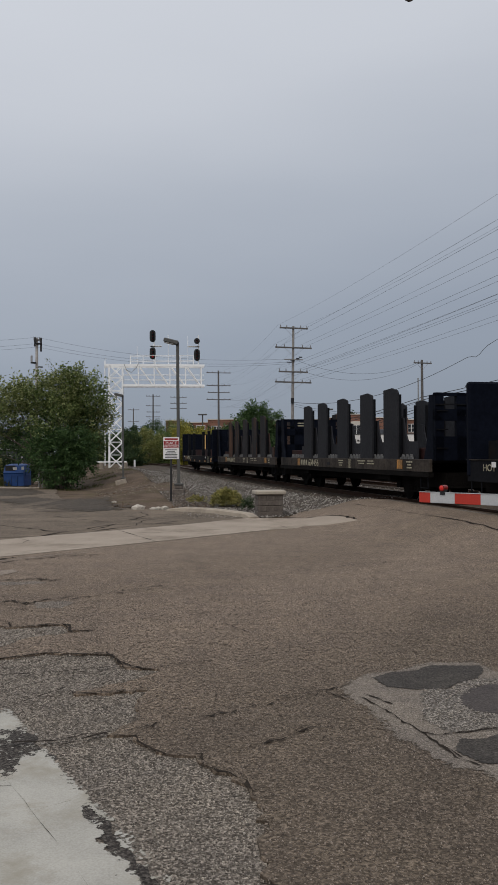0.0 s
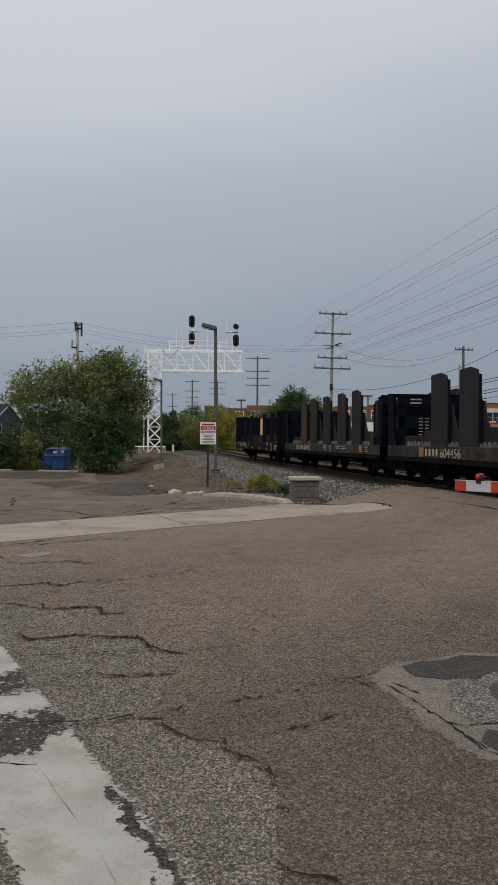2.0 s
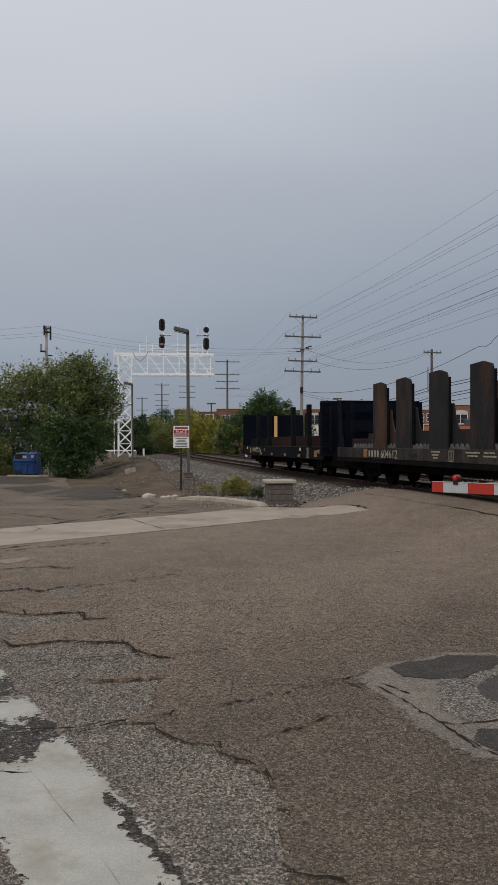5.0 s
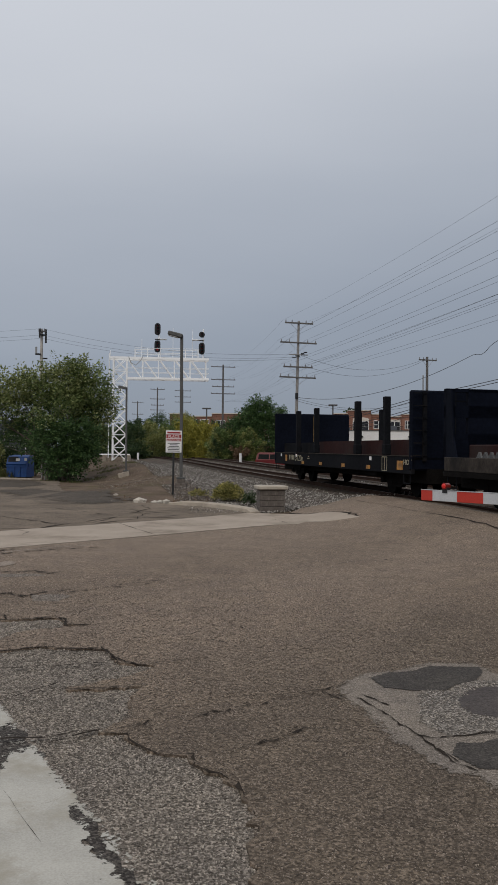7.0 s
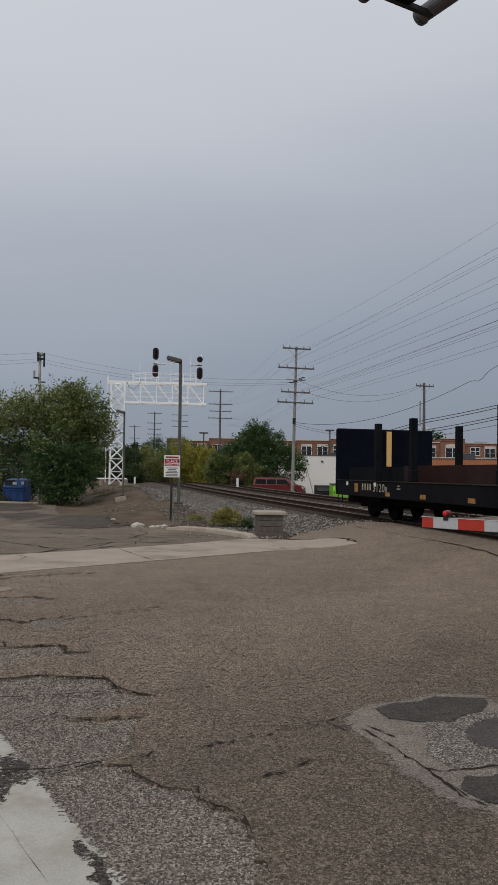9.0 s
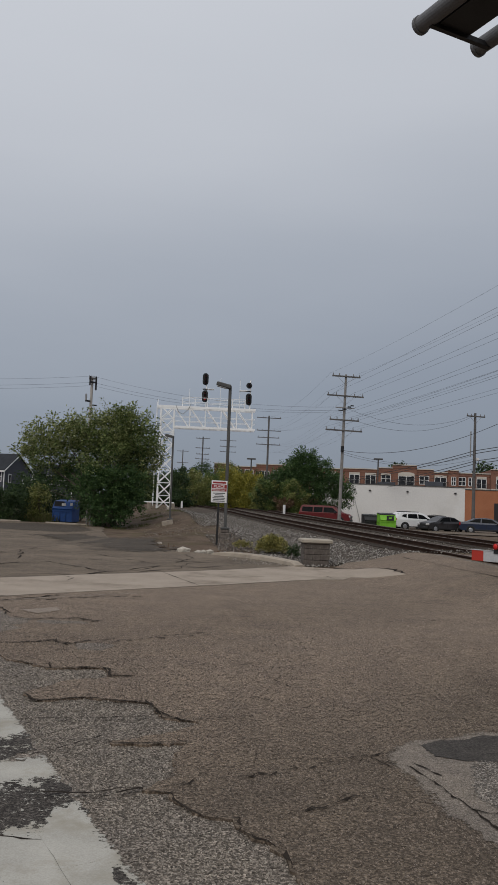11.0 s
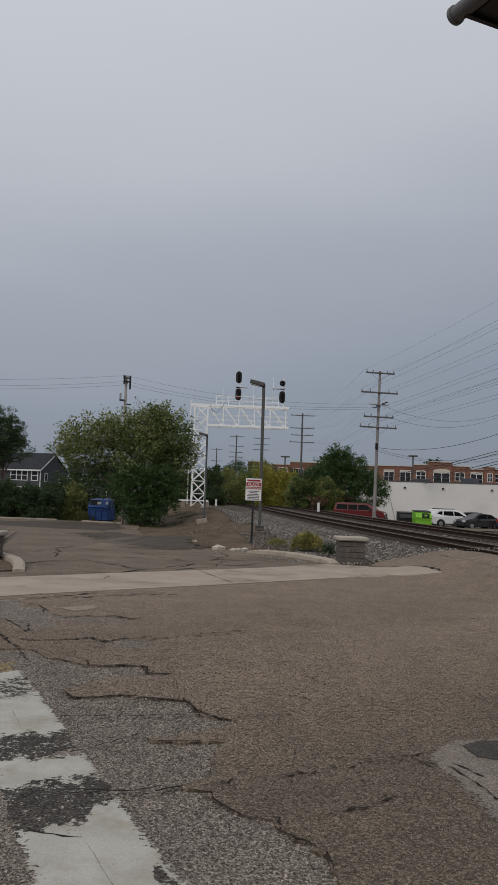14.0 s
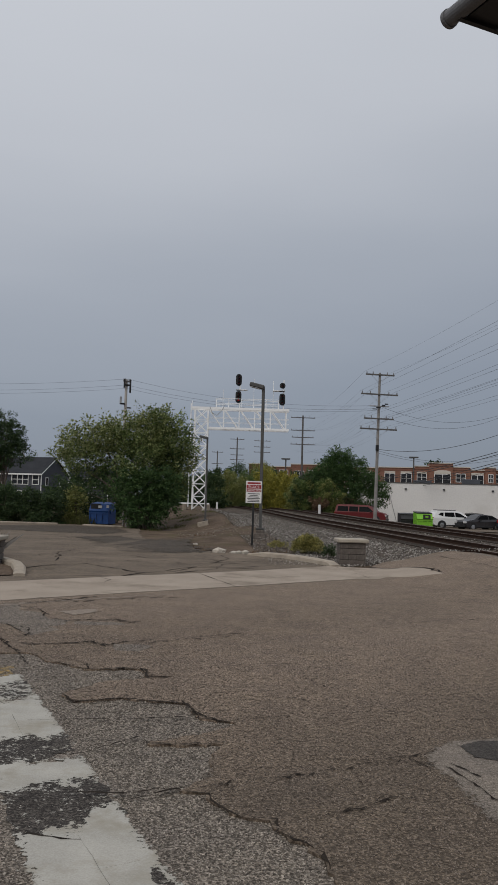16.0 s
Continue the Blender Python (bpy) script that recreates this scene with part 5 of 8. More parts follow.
def gantry():
    g = thing("signal_gantry", pose(-11.07, 69.3, 0, 0, 0, 6.0), "white lattice signal gantry reaching over the tracks", "signal gantry")
    z0, z1, zb = 1.0, 9.55, 7.75
    L, a = 7.35, 0.55
    for sx in (-1, 1):
        for sy in (-1, 1):
            bm = bx(sx * a - 0.05, sx * a + 0.05, sy * a - 0.05, sy * a + 0.05, z0, z1)
            part("leg", bm, WHITE_STEEL, g)
    n = 8
    hgt = (z1 - z0) / n
    for i in range(n):
        for sy in (-1, 1):
            za, zc = z0 + i * hgt, z0 + (i + 1) * hgt
            bm = bar(bmesh.new(), (-a, sy * a, za), (a, sy * a, zc), 0.06, 0.06)
            bar(bm, (a, sy * (a + 0.03), za), (-a, sy * (a + 0.03), zc), 0.06, 0.06)
            bar(bm, (-a, sy * a, zc), (a, sy * a, zc), 0.045, 0.045)
            part("brace", bm, WHITE_STEEL, g)
        for sx in (-1, 1):
            bm = bar(bmesh.new(), (sx * a, -a, z0 + i * hgt), (sx * a, a, z0 + (i + 1) * hgt), 0.06, 0.06)
            bar(bm, (sx * a, -a, z0 + (i + 1) * hgt), (sx * a, a, z0 + (i + 1) * hgt), 0.045, 0.045)
            part("brace", bm, WHITE_STEEL, g)
    for sy in (-1, 1):
        part("chord", bx(-0.9, L, sy * a - 0.06, sy * a + 0.06, z1 - 0.14, z1 + 0.05), WHITE_STEEL, g)
        part("chord", bx(a, L, sy * a - 0.07, sy * a + 0.07, zb, zb + 0.17), WHITE_STEEL, g)
        xs = np.linspace(a, L - 0.25, 6)
        for i, x in enumerate(xs):
            bm = bar(bmesh.new(), (x, sy * a, zb), (x, sy * a, z1), 0.075, 0.075)
            if i < 5:
                bar(bm, (x, sy * a, z1), (xs[i + 1], sy * a, zb), 0.075, 0.075)
            part("web", bm, WHITE_STEEL, g)
    bm = bmesh.new()
    for x in np.arange(a, L, 0.5):
        bar(bm, (x, -a, zb + 0.06), (x, a, zb + 0.06), 0.04, 0.04)
        bar(bm, (x, -a, z1), (x, a, z1), 0.04, 0.04)
    part("cross_bars", bm, WHITE_STEEL, g)
    bm = bmesh.new()
    for sy in (-1, 1):
        for z in (8.35, 8.75):
            bar(bm, (a, sy * 0.4, z), (L, sy * 0.4, z), 0.03, 0.03)
        for z in (z1 + 0.4, z1 + 0.8):
            bar(bm, (1.2, sy * 0.5, z), (L - 0.9, sy * 0.5, z), 0.035, 0.035)
        for x in np.arange(1.2, L - 0.8, 1.05):
            bar(bm, (x, sy * 0.5, z1), (x, sy * 0.5, z1 + 0.8), 0.035, 0.035)
    part("walkway_rail", bm, WHITE_STEEL, g, "thin white walkway railing")
    for x, top in ((-0.85, 10.2), (1.75, 11.2), (4.35, 12.2), (6.0, 12.1)):
        part("aerial", rod((x, 0.3, z1), (x, 0.3, top), 0.02, n=6), WHITE_STEEL, g)
    for x, heads in ((3.05, ((12.0, 3, -1), (10.55, 3, 2))), (6.75, ((11.62, 1, -1), (10.45, 3, -1)))):
        mast = part("signal_mast", rod((x + 0.12, -0.1, z1), (x + 0.12, -0.1, 12.1), 0.05, n=8), WHITE_STEEL, g)
        bm = bx(x - 0.2, x + 0.75 if x < 5 else x + 0.2, -0.3, 0.3, 11.15, 11.19)
        box(bm, x - 0.8 if x > 5 else x - 0.2, x + 0.2, -0.3, 0.3, 11.15, 11.19)
        part("service_platform", bm, WHITE_STEEL, g)
        for z, k, lit in heads:
            signal_head(g, x, -0.2, z, k, lit)
    for x in (-1.25, 0.72):
        part("footing", bx(x - 0.1, x + 0.22, -0.4, 0.4, 0.6, 1.45, 0.03), KERB, g)
    part("guard_rail", bx(-1.6, 0.9, -0.75, -0.68, 1.45, 1.55), WHITE_STEEL, g)
    part("ladder_rail", bx(-0.93, -0.88, -0.3, 0.3, 1.2, 9.9), WHITE_STEEL, g)
    cv, cf = tube([(0.7, -0.6, 9.6), (0.9, -0.62, 9.1), (1.3, -0.62, 8.9), (1.7, -0.62, 9.3), (1.9, -0.6, 9.7)], 0.03)
    raw("cable_loop", cv, cf, GALV, g)
    return g


gantry()

# ---- street lamps, sign, pillars, shrubs, rocks ----
def street_lamp(x, y, base, foot, height, label):
    z = lie(x, y) - 0.05
    s = thing("street_lamp", pose(x, y, 0, 0, -0.3, 0), label, "street lamp", group="car park lamps")
    part("footing", bx(-foot, foot, -foot, foot, z - 0.2, base - 0.12, 0.03), BLOCK, s, "dark stained concrete footing")
    part("footing_top", bx(-foot * 0.7, foot * 0.7, -foot * 0.7, foot * 0.7, base - 0.12, base, 0.02), BLOCK, s)
    part("base_plate", bx(-0.16, 0.16, -0.16, 0.16, base, base + 0.08, 0.02), BRONZE, s)
    part("pole", bx(-0.055, 0.055, -0.055, 0.055, base, height - 0.02, 0.01), BRONZE, s)
    bm = bmesh.new()
    m = Matrix.Translation((-0.06, 0, height)) @ Matrix.Rotation(radians(14), 4, "Y")
    box(bm, -0.46, 0.10, -0.15, 0.15, -0.09, 0.07, 0.03, m)
    hd = part("lamp_head", bm, BRONZE, s, "slim dark shoebox lamp head")
    bm = box(bmesh.new(), -0.42, -0.06, -0.12, 0.12, -0.105, -0.088, 0, m)
    part("lamp_glass", bm, LAMP_GLASS, hd)
    return s


street_lamp(-2.62, 31.0, 0.66, 0.22, 6.0, "dark bronze car park lamp on a concrete footing")
street_lamp(-7.95, 52.6, 0.46, 0.20, 5.72, "dark bronze car park lamp farther up the bank")


def notice():
    s = thing("parking_sign", pose(-2.63, 28.0, 0.22, 0, 0.3, 4), "white and red parking notice on a black post", "sign")
    part("post", bx(-0.035, 0.035, -0.02, 0.02, 0, 2.1, 0.006), BLACK, s)
    pl = part("panel", bx(-0.265, 0.265, -0.035, -0.022, 1.42, 2.16, 0.008), SIGN_WHITE, s, "white sign panel")
    part("red_band", bx(-0.25, 0.25, -0.039, -0.036, 1.90, 2.03), SIGN_RED, pl)
    part("red_band", bx(-0.25, 0.25, -0.039, -0.036, 1.80, 1.88), SIGN_RED, pl)
    face = Matrix.Translation((0, -0.041, 0)) @ Matrix.Rotation(radians(90), 4, "X")
    lettering("sign_word", "PLACE", 0.13, face @ Matrix.Translation((0, 1.918, 0)), SIGN_WHITE, pl, 0.001)
    lettering("sign_word", "PARKING ONLY", 0.07, face @ Matrix.Translation((0, 1.815, 0)), SIGN_WHITE, pl, 0.001)
    bm = bmesh.new()
    box(bm, -0.22, 0.22, -0.039, -0.036, 2.06, 2.12)
    part("sign_bar", bm, SIGN_RED, pl)
    for i, w in enumerate((0.2, 0.13, 0.17, 0.21, 0.19, 0.20)):
        part("sign_bar", bx(-w, w, -0.039, -0.036, 1.72 - i * 0.052, 1.745 - i * 0.052), INK, pl)
    return s


notice()


def pillar(x, y, rot, label, w=0.66, h=0.62):
    z = lie(x, y) - 0.03
    p = thing("stone_pillar", pose(x, y, z, 0, 0, rot), label, "pillar", group="entrance pillars")
    part("core", bx(-w / 2 + 0.03, w / 2 - 0.03, -w / 2 + 0.03, w / 2 - 0.03, -0.2, h), BLOCK, p)
    rng = random.Random(int(x * 10) + 77)
    rows = 4
    hh = h / rows
    first_block = part("block", bx(-0.5, 0.5, -0.03, 0.03, 0.004, hh - 0.006, 0.008), BLOCK, p)
    first = True
    for r in range(rows):
        for side in range(4):
            cuts = [-w / 2, *( [-w / 6 + rng.uniform(-.03, .03), w / 6 + rng.uniform(-.03, .03)] if (r + side) % 2 else [rng.uniform(-.06, .06)]), w / 2]
            for a, b in zip(cuts, cuts[1:]):
                m = Matrix.Rotation(side * math.pi / 2, 4, "Z") @ Matrix.Translation(((a + b) / 2, -w / 2 + rng.uniform(-0.008, 0.01), r * hh)) @ Matrix.Diagonal((b - a - 0.004, 1, 1, 1))
                if first:
                    o, first = first_block, False
                else:
                    o = new("block", first_block.data)
                    o.parent = p
                o.matrix_local = m
    part("cap", bx(-w / 2 - 0.10, w / 2 + 0.10, -w / 2 - 0.10, w / 2 + 0.10, h, h + 0.11, 0.025), CAP, p, "pale cast stone cap")
    return p


pillar(0.55, 23.75, 8, "low grey block pillar with a pale stone cap by the kerb")
pillar(-8.12, 19.2, 8, "low grey block pillar with a pale stone cap at the entrance")


def leaves(rng, centres, count, size, spread, flat=0.75):
    """Vertices and faces of many small bent leaves, in clumps round the centres."""
    c = np.array([p[:3] for p in centres])
    rad = np.array([p[3] for p in centres])
    pick = rng.choice(len(c), count, p=rad ** 2 / (rad ** 2).sum())
    # each clump is a spray that reaches outwards and up
    out = c - c.mean(axis=0) * np.array((1, 1, 0.55))
    out = out / (np.linalg.norm(out, axis=1, keepdims=True) + 1e-6) + np.array((0, 0, 0.35)) + rng.normal(size=c.shape) * 0.35
    out /= np.linalg.norm(out, axis=1, keepdims=True)
    along = rng.uniform(-1.1, 1.25, count)
    thick = 0.42 * (1.15 - 0.45 * np.clip(along, -1, 1.25))
    pos = c[pick] + out[pick] * (rad[pick] * along)[:, None] + rng.normal(size=(count, 3)) * (rad[pick] * thick)[:, None] * np.array((1, 1, flat))
    a = rng.normal(size=(count, 3))
    a /= np.linalg.norm(a, axis=1, keepdims=True)
    b = np.cross(a, rng.normal(size=(count, 3)))
    b /= np.linalg.norm(b, axis=1, keepdims=True)
    sz = size * rng.uniform(0.6, 1.35, count)[:, None]
    q = np.stack([pos - a * sz, pos + b * sz * 0.5, pos + a * sz, pos - b * sz * 0.5], 1).reshape(-1, 3)
    f = np.arange(count * 4).reshape(-1, 4)
    return q.tolist(), f.tolist()


def tree(name, x, y, label, height, rx, ry, stems, clumps, count, size, mat_leaf, seed, low=0.25, trunk=0.16, category="tree", shape="round", z=None, clump=0.16):
    """A tapered, forking trunk and a lumpy crown of many small leaves."""
    rng = np.random.default_rng(seed)
    z = (lie(x, y) - 0.06) if z is None else z
    t = thing(name, pose(x, y, z), label, category)
    vs, fs = [], []
    def limb(pts, rs):
        v, f = tube(pts, rs, 7)
        k = len(vs)
        vs.extend(v)
        fs.extend(tuple(i + k for i in q) for q in f)
    cent = []
    for i in range(clumps):
        u = rng.uniform(low, 1.0)
        if shape == "cone":
            w = (1 - u) ** 0.8 * 1.0 + 0.08
        elif shape == "hedge":
            w = 1.0
        else:
            w = math.sqrt(max(0.05, 1 - ((u - 0.55) / 0.5) ** 2)) if u > 0.55 else 0.72 + 0.28 * (u - low) / (0.55 - low + 1e-6)
        a = rng.uniform(0, math.tau)
        r = math.sqrt(rng.uniform(0.05, 1.0)) * w * rng.uniform(0.8, 1.08)
        cr = height * clump * rng.uniform(0.55, 1.1) * (0.7 if shape == "cone" else 1)
        cent.append((r * rx * math.cos(a) * 0.9, r * ry * math.sin(a) * 0.9, height * min(u, 0.97) - cr * 0.35, cr))
    for i in range(stems):
        a = rng.uniform(0, math.tau)
        lean = rng.uniform(0.05, 0.45) if stems > 1 else 0.03
        ex, ey = math.cos(a) * rx * lean, math.sin(a) * ry * lean
        pts = [(0.12 * math.cos(a) * (stems > 1), 0.12 * math.sin(a) * (stems > 1), -0.15), (ex * 0.3, ey * 0.3, height * 0.25), (ex * 0.7 + rng.uniform(-.2, .2), ey * 0.7, height * 0.55), (ex, ey, height * 0.9)]
        limb(pts, [trunk, trunk * 0.75, trunk * 0.45, trunk * 0.12])
        for j in range(5):
            c = cent[rng.integers(len(cent))]
            h0 = height * rng.uniform(0.2, 0.6)
            p = (ex * h0 / height, ey * h0 / height, h0)
            limb([p, ((p[0] + c[0]) / 2, (p[1] + c[1]) / 2, (p[2] + c[2]) / 2 + 0.2), c[:3]], [trunk * 0.4, trunk * 0.25, trunk * 0.06])
    raw("trunk", vs, fs, BARK, t, "forking brown trunk and limbs", smooth=True)
    mats = mat_leaf if isinstance(mat_leaf, tuple) else (mat_leaf,)
    order = rng.permutation(len(cent))
    for k, mt in enumerate(mats):
        mine = [cent[i] for j, i in enumerate(order) if j % len(mats) == k]
        v, f = leaves(rng, mine, count // len(mats), size, 1)
        raw("crown", v, f, mt, t, "loose crown of small leaves", kind="stuff")
    return t


def sprays(rng, spots, per, size, rise=0.45):
    """Leaves in flat sprays along short twigs; spots are (place, outward direction, length)."""
    p = np.array([q[0] for q in spots])
    d = np.array([q[1] for q in spots]) + np.array((0, 0, rise))
    d /= np.linalg.norm(d, axis=1, keepdims=True)
    ln = np.array([q[2] for q in spots])
    side = np.cross(d, np.array((0, 0, 1.0)) + 0.5 * rng.normal(size=d.shape))
    side /= np.linalg.norm(side, axis=1, keepdims=True) + 1e-6
    up = np.cross(side, d)
    k = np.repeat(np.arange(len(p)), per)
    n = len(k)
    t = rng.uniform(0, 1, n)
    w = rng.normal(size=n) * 0.26 * (1.15 - 0.7 * t)
    pos = p[k] + d[k] * (ln[k] * t)[:, None] + side[k] * (ln[k] * w)[:, None] + up[k] * (ln[k] * (0.10 * rng.normal(size=n) - 0.25 * t ** 2))[:, None]
    a = d[k] * rng.uniform(0.2, 1, n)[:, None] + side[k] * np.sign(w)[:, None] * rng.uniform(0.2, 1, n)[:, None] + 0.35 * rng.normal(size=(n, 3)) - np.array((0, 0, 0.25))
    a /= np.linalg.norm(a, axis=1, keepdims=True)
    b = np.cross(a, up[k] + 0.55 * rng.normal(size=(n, 3)))
    b /= np.linalg.norm(b, axis=1, keepdims=True)
    sz = size * rng.uniform(0.6, 1.3, n)[:, None]
    q = np.stack([pos, pos + a * sz * 0.9 + b * sz * 0.5, pos + a * sz * 2.0, pos + a * sz * 0.9 - b * sz * 0.5], 1).reshape(-1, 3)
    return q.tolist(), np.arange(n * 4).reshape(-1, 4).tolist()


def spray_tree(name, x, y, label, lobes, stems, per, size, mats, seed, trunk=0.11, reach=0.75, category="tree", rise=0.45, root=0.0):
    """Several stems that fan out into lobes (x, y, z, radius, sprays, material), each a shell of leafy sprays with gaps."""
    rng = np.random.default_rng(seed)
    t = thing(name, pose(x, y, lie(x, y) - 0.06), label, category)
    vs, fs = [], []

    def limb(pts, rs):
        v, f = tube(pts, rs, 6)
        k = len(vs)
        vs.extend(v)
        fs.extend(tuple(i + k for i in q) for q in f)
    made = {}
    for i, (lx, ly, lz, r, count, mt) in enumerate(lobes):
        c = np.array((lx, ly, lz))
        foot = np.array((root + 0.12 * lx, 0.12 * ly, -0.15)) + 0.12 * rng.normal(size=3) * (1, 1, 0)
        bend = foot + (c - foot) * np.array((0.3, 0.3, 0.6))
        for j in range(stems if i < 5 else 1):
            e = c + 0.35 * r * rng.normal(size=3)
            limb([tuple(foot + 0.1 * rng.normal(size=3) * (1, 1, 0)), tuple(bend + 0.15 * rng.normal(size=3)), tuple(e)], [trunk, trunk * 0.6, trunk * 0.15])
        spots = made.setdefault(mt, [])
        for j in range(count):
            o = rng.normal(size=3)
            o /= np.linalg.norm(o)
            f = r * rng.uniform(0.15, 1.0) ** 0.45
            p = c + o * f * np.array((1, 1, 0.85))
            if p[2] < 0.15:
                continue
            ln = reach * rng.uniform(0.55, 1.25)
            spots.append((p, o * np.array((1, 1, 0.6)) + 0.25 * rng.normal(size=3), ln))
            if j % 9 == 0:
                limb([tuple(c + (p - c) * 0.2), tuple((c + p) / 2 + 0.08 * rng.normal(size=3)), tuple(p + o * ln * 0.6)], [trunk * 0.22, trunk * 0.15, trunk * 0.05])
    raw("trunk", vs, fs, BARK, t, "forking grey-brown stems and limbs", smooth=True)
    for mt, spots in made.items():
        v, f = sprays(rng, spots, per, size, rise)
        raw("crown", v, f, mats[mt], t, "loose crown of small leaves", kind="stuff")
    return t


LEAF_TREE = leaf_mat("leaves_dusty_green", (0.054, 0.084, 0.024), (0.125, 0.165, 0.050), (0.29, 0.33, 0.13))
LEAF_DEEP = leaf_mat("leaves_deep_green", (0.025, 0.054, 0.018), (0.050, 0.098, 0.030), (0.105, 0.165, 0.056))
LEAF_PALE = leaf_mat("leaves_pale_olive", (0.065, 0.090, 0.028), (0.160, 0.185, 0.062), (0.35, 0.37, 0.165))
# pale lobes (2) mostly high and outside, deep green ones (1) low or set back
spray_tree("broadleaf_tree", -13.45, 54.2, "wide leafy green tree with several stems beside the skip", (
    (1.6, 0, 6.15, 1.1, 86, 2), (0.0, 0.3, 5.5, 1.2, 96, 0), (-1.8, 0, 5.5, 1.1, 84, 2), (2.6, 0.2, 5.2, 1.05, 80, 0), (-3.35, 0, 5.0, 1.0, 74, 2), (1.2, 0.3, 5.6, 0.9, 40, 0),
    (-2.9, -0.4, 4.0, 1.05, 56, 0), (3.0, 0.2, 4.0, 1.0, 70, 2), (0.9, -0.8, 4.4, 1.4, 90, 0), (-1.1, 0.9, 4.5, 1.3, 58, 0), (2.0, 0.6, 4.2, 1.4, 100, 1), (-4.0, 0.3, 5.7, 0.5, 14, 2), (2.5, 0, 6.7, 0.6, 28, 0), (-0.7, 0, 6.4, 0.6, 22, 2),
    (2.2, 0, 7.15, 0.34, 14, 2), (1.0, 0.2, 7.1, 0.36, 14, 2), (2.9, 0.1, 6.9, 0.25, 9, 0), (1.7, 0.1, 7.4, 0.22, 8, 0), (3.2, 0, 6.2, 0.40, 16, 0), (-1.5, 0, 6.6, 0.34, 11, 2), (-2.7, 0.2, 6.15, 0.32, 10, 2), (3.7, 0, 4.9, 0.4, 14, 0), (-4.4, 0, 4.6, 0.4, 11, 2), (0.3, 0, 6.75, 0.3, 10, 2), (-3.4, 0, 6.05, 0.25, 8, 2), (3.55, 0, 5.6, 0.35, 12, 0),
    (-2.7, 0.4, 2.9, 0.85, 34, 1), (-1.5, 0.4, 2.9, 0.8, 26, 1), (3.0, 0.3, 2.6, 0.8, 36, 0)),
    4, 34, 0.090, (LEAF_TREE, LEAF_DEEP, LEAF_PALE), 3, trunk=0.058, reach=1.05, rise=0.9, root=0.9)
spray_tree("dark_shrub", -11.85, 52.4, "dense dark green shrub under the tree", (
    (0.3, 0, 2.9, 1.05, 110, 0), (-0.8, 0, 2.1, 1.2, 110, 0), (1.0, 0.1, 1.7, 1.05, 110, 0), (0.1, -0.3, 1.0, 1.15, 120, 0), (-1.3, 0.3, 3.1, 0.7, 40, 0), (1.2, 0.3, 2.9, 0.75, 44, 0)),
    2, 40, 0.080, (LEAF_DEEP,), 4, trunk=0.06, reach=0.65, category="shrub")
spray_tree("conifer_tree", -29.75, 72.6, "tall dark evergreen tree with drooping branches", (
    (0.2, 0, 8.6, 0.8, 40, 0), (0.6, 0, 7.6, 1.1, 70, 0), (0.4, 0, 6.5, 1.4, 100, 0), (1.3, 0, 5.7, 1.1, 60, 0), (-0.8, 0, 5.3, 1.5, 100, 0), (-2.0, 0, 3.8, 1.5, 100, 0), (-2.4, 0, 2.2, 1.6, 100, 0)), 2, 46, 0.085, (LEAF_DARK,), 5, trunk=0.10, reach=0.7, rise=0.0)
tree("conifer_tree", -33.5, 70.0, "tall dark evergreen tree beside the car park", 8.6, 3.2, 3.0, 1, 50, 4500, 0.17, LEAF_DARK, 15, low=0.1, shape="cone", clump=0.13)
for i, (x, y, h, rx, mt) in enumerate(((-25.5, 56.6, 2.4, 2.4, LEAF_DARK), (-22.6, 57.2, 2.3, 2.3, LEAF_DARK), (-20.4, 57.6, 2.3, 1.7, LEAF_DARK), (-29.5, 56.0, 2.6, 2.8, LEAF_DARK), (-24.0, 57.6, 2.5, 2.0, LEAF_DARK), (-19.2, 61.0, 3.1, 1.8, LEAF_DARK))):
    tree("hedge_bush", x, y, "dense dark hedge bush at the car park edge", h, rx, 1.3, 3, 60, 11000, 0.075, mt, 20 + i, low=0.02, trunk=0.05, category="hedge", shape="hedge", clump=0.2)
tree("hedge_bush", -16.4, 63.0, "dark leafy bush behind the skip", 4.2, 2.2, 1.4, 3, 40, 9000, 0.09, LEAF_DARK, 33, low=0.02, trunk=0.05, category="hedge", clump=0.16)
tree("hedge_bush", -18.15, 58.2, "small yellowing bush beside the dark hedge", 2.5, 0.9, 0.9, 3, 16, 2200, 0.08, LEAF_MIX, 31, low=0.1, trunk=0.04, category="shrub", clump=0.18)
spray_tree("broadleaf_tree", 0.9, 90.0, "dark green feathery tree behind the tracks", (
    (0.0, 0, 6.5, 0.5, 40, 0), (-0.1, 0, 5.8, 0.95, 90, 0), (-1.3, 0, 4.9, 1.2, 110, 0), (1.2, 0, 4.9, 1.25, 110, 0), (0.0, -0.5, 3.9, 1.8, 150, 0), (-2.5, 0, 3.8, 1.3, 110, 0), (2.6, 0, 3.7, 1.4, 110, 0),
    (-3.1, 0, 2.3, 1.4, 110, 0), (0.0, -0.6, 2.2, 1.9, 130, 0), (3.0, 0, 2.3, 1.5, 110, 0), (3.9, 0, 2.9, 0.8, 45, 0)), 2, 38, 0.10, (LEAF_DEEP,), 6, trunk=0.10, reach=1.0, rise=0.1)
tree("dark_shrub", -0.3, 86.6, "yellow-green shrub in front of the dark tree", 3.3, 1.5, 1.3, 4, 44, 14000, 0.075, (LEAF_MIX, LEAF), 8, low=0.1, trunk=0.06, category="shrub")
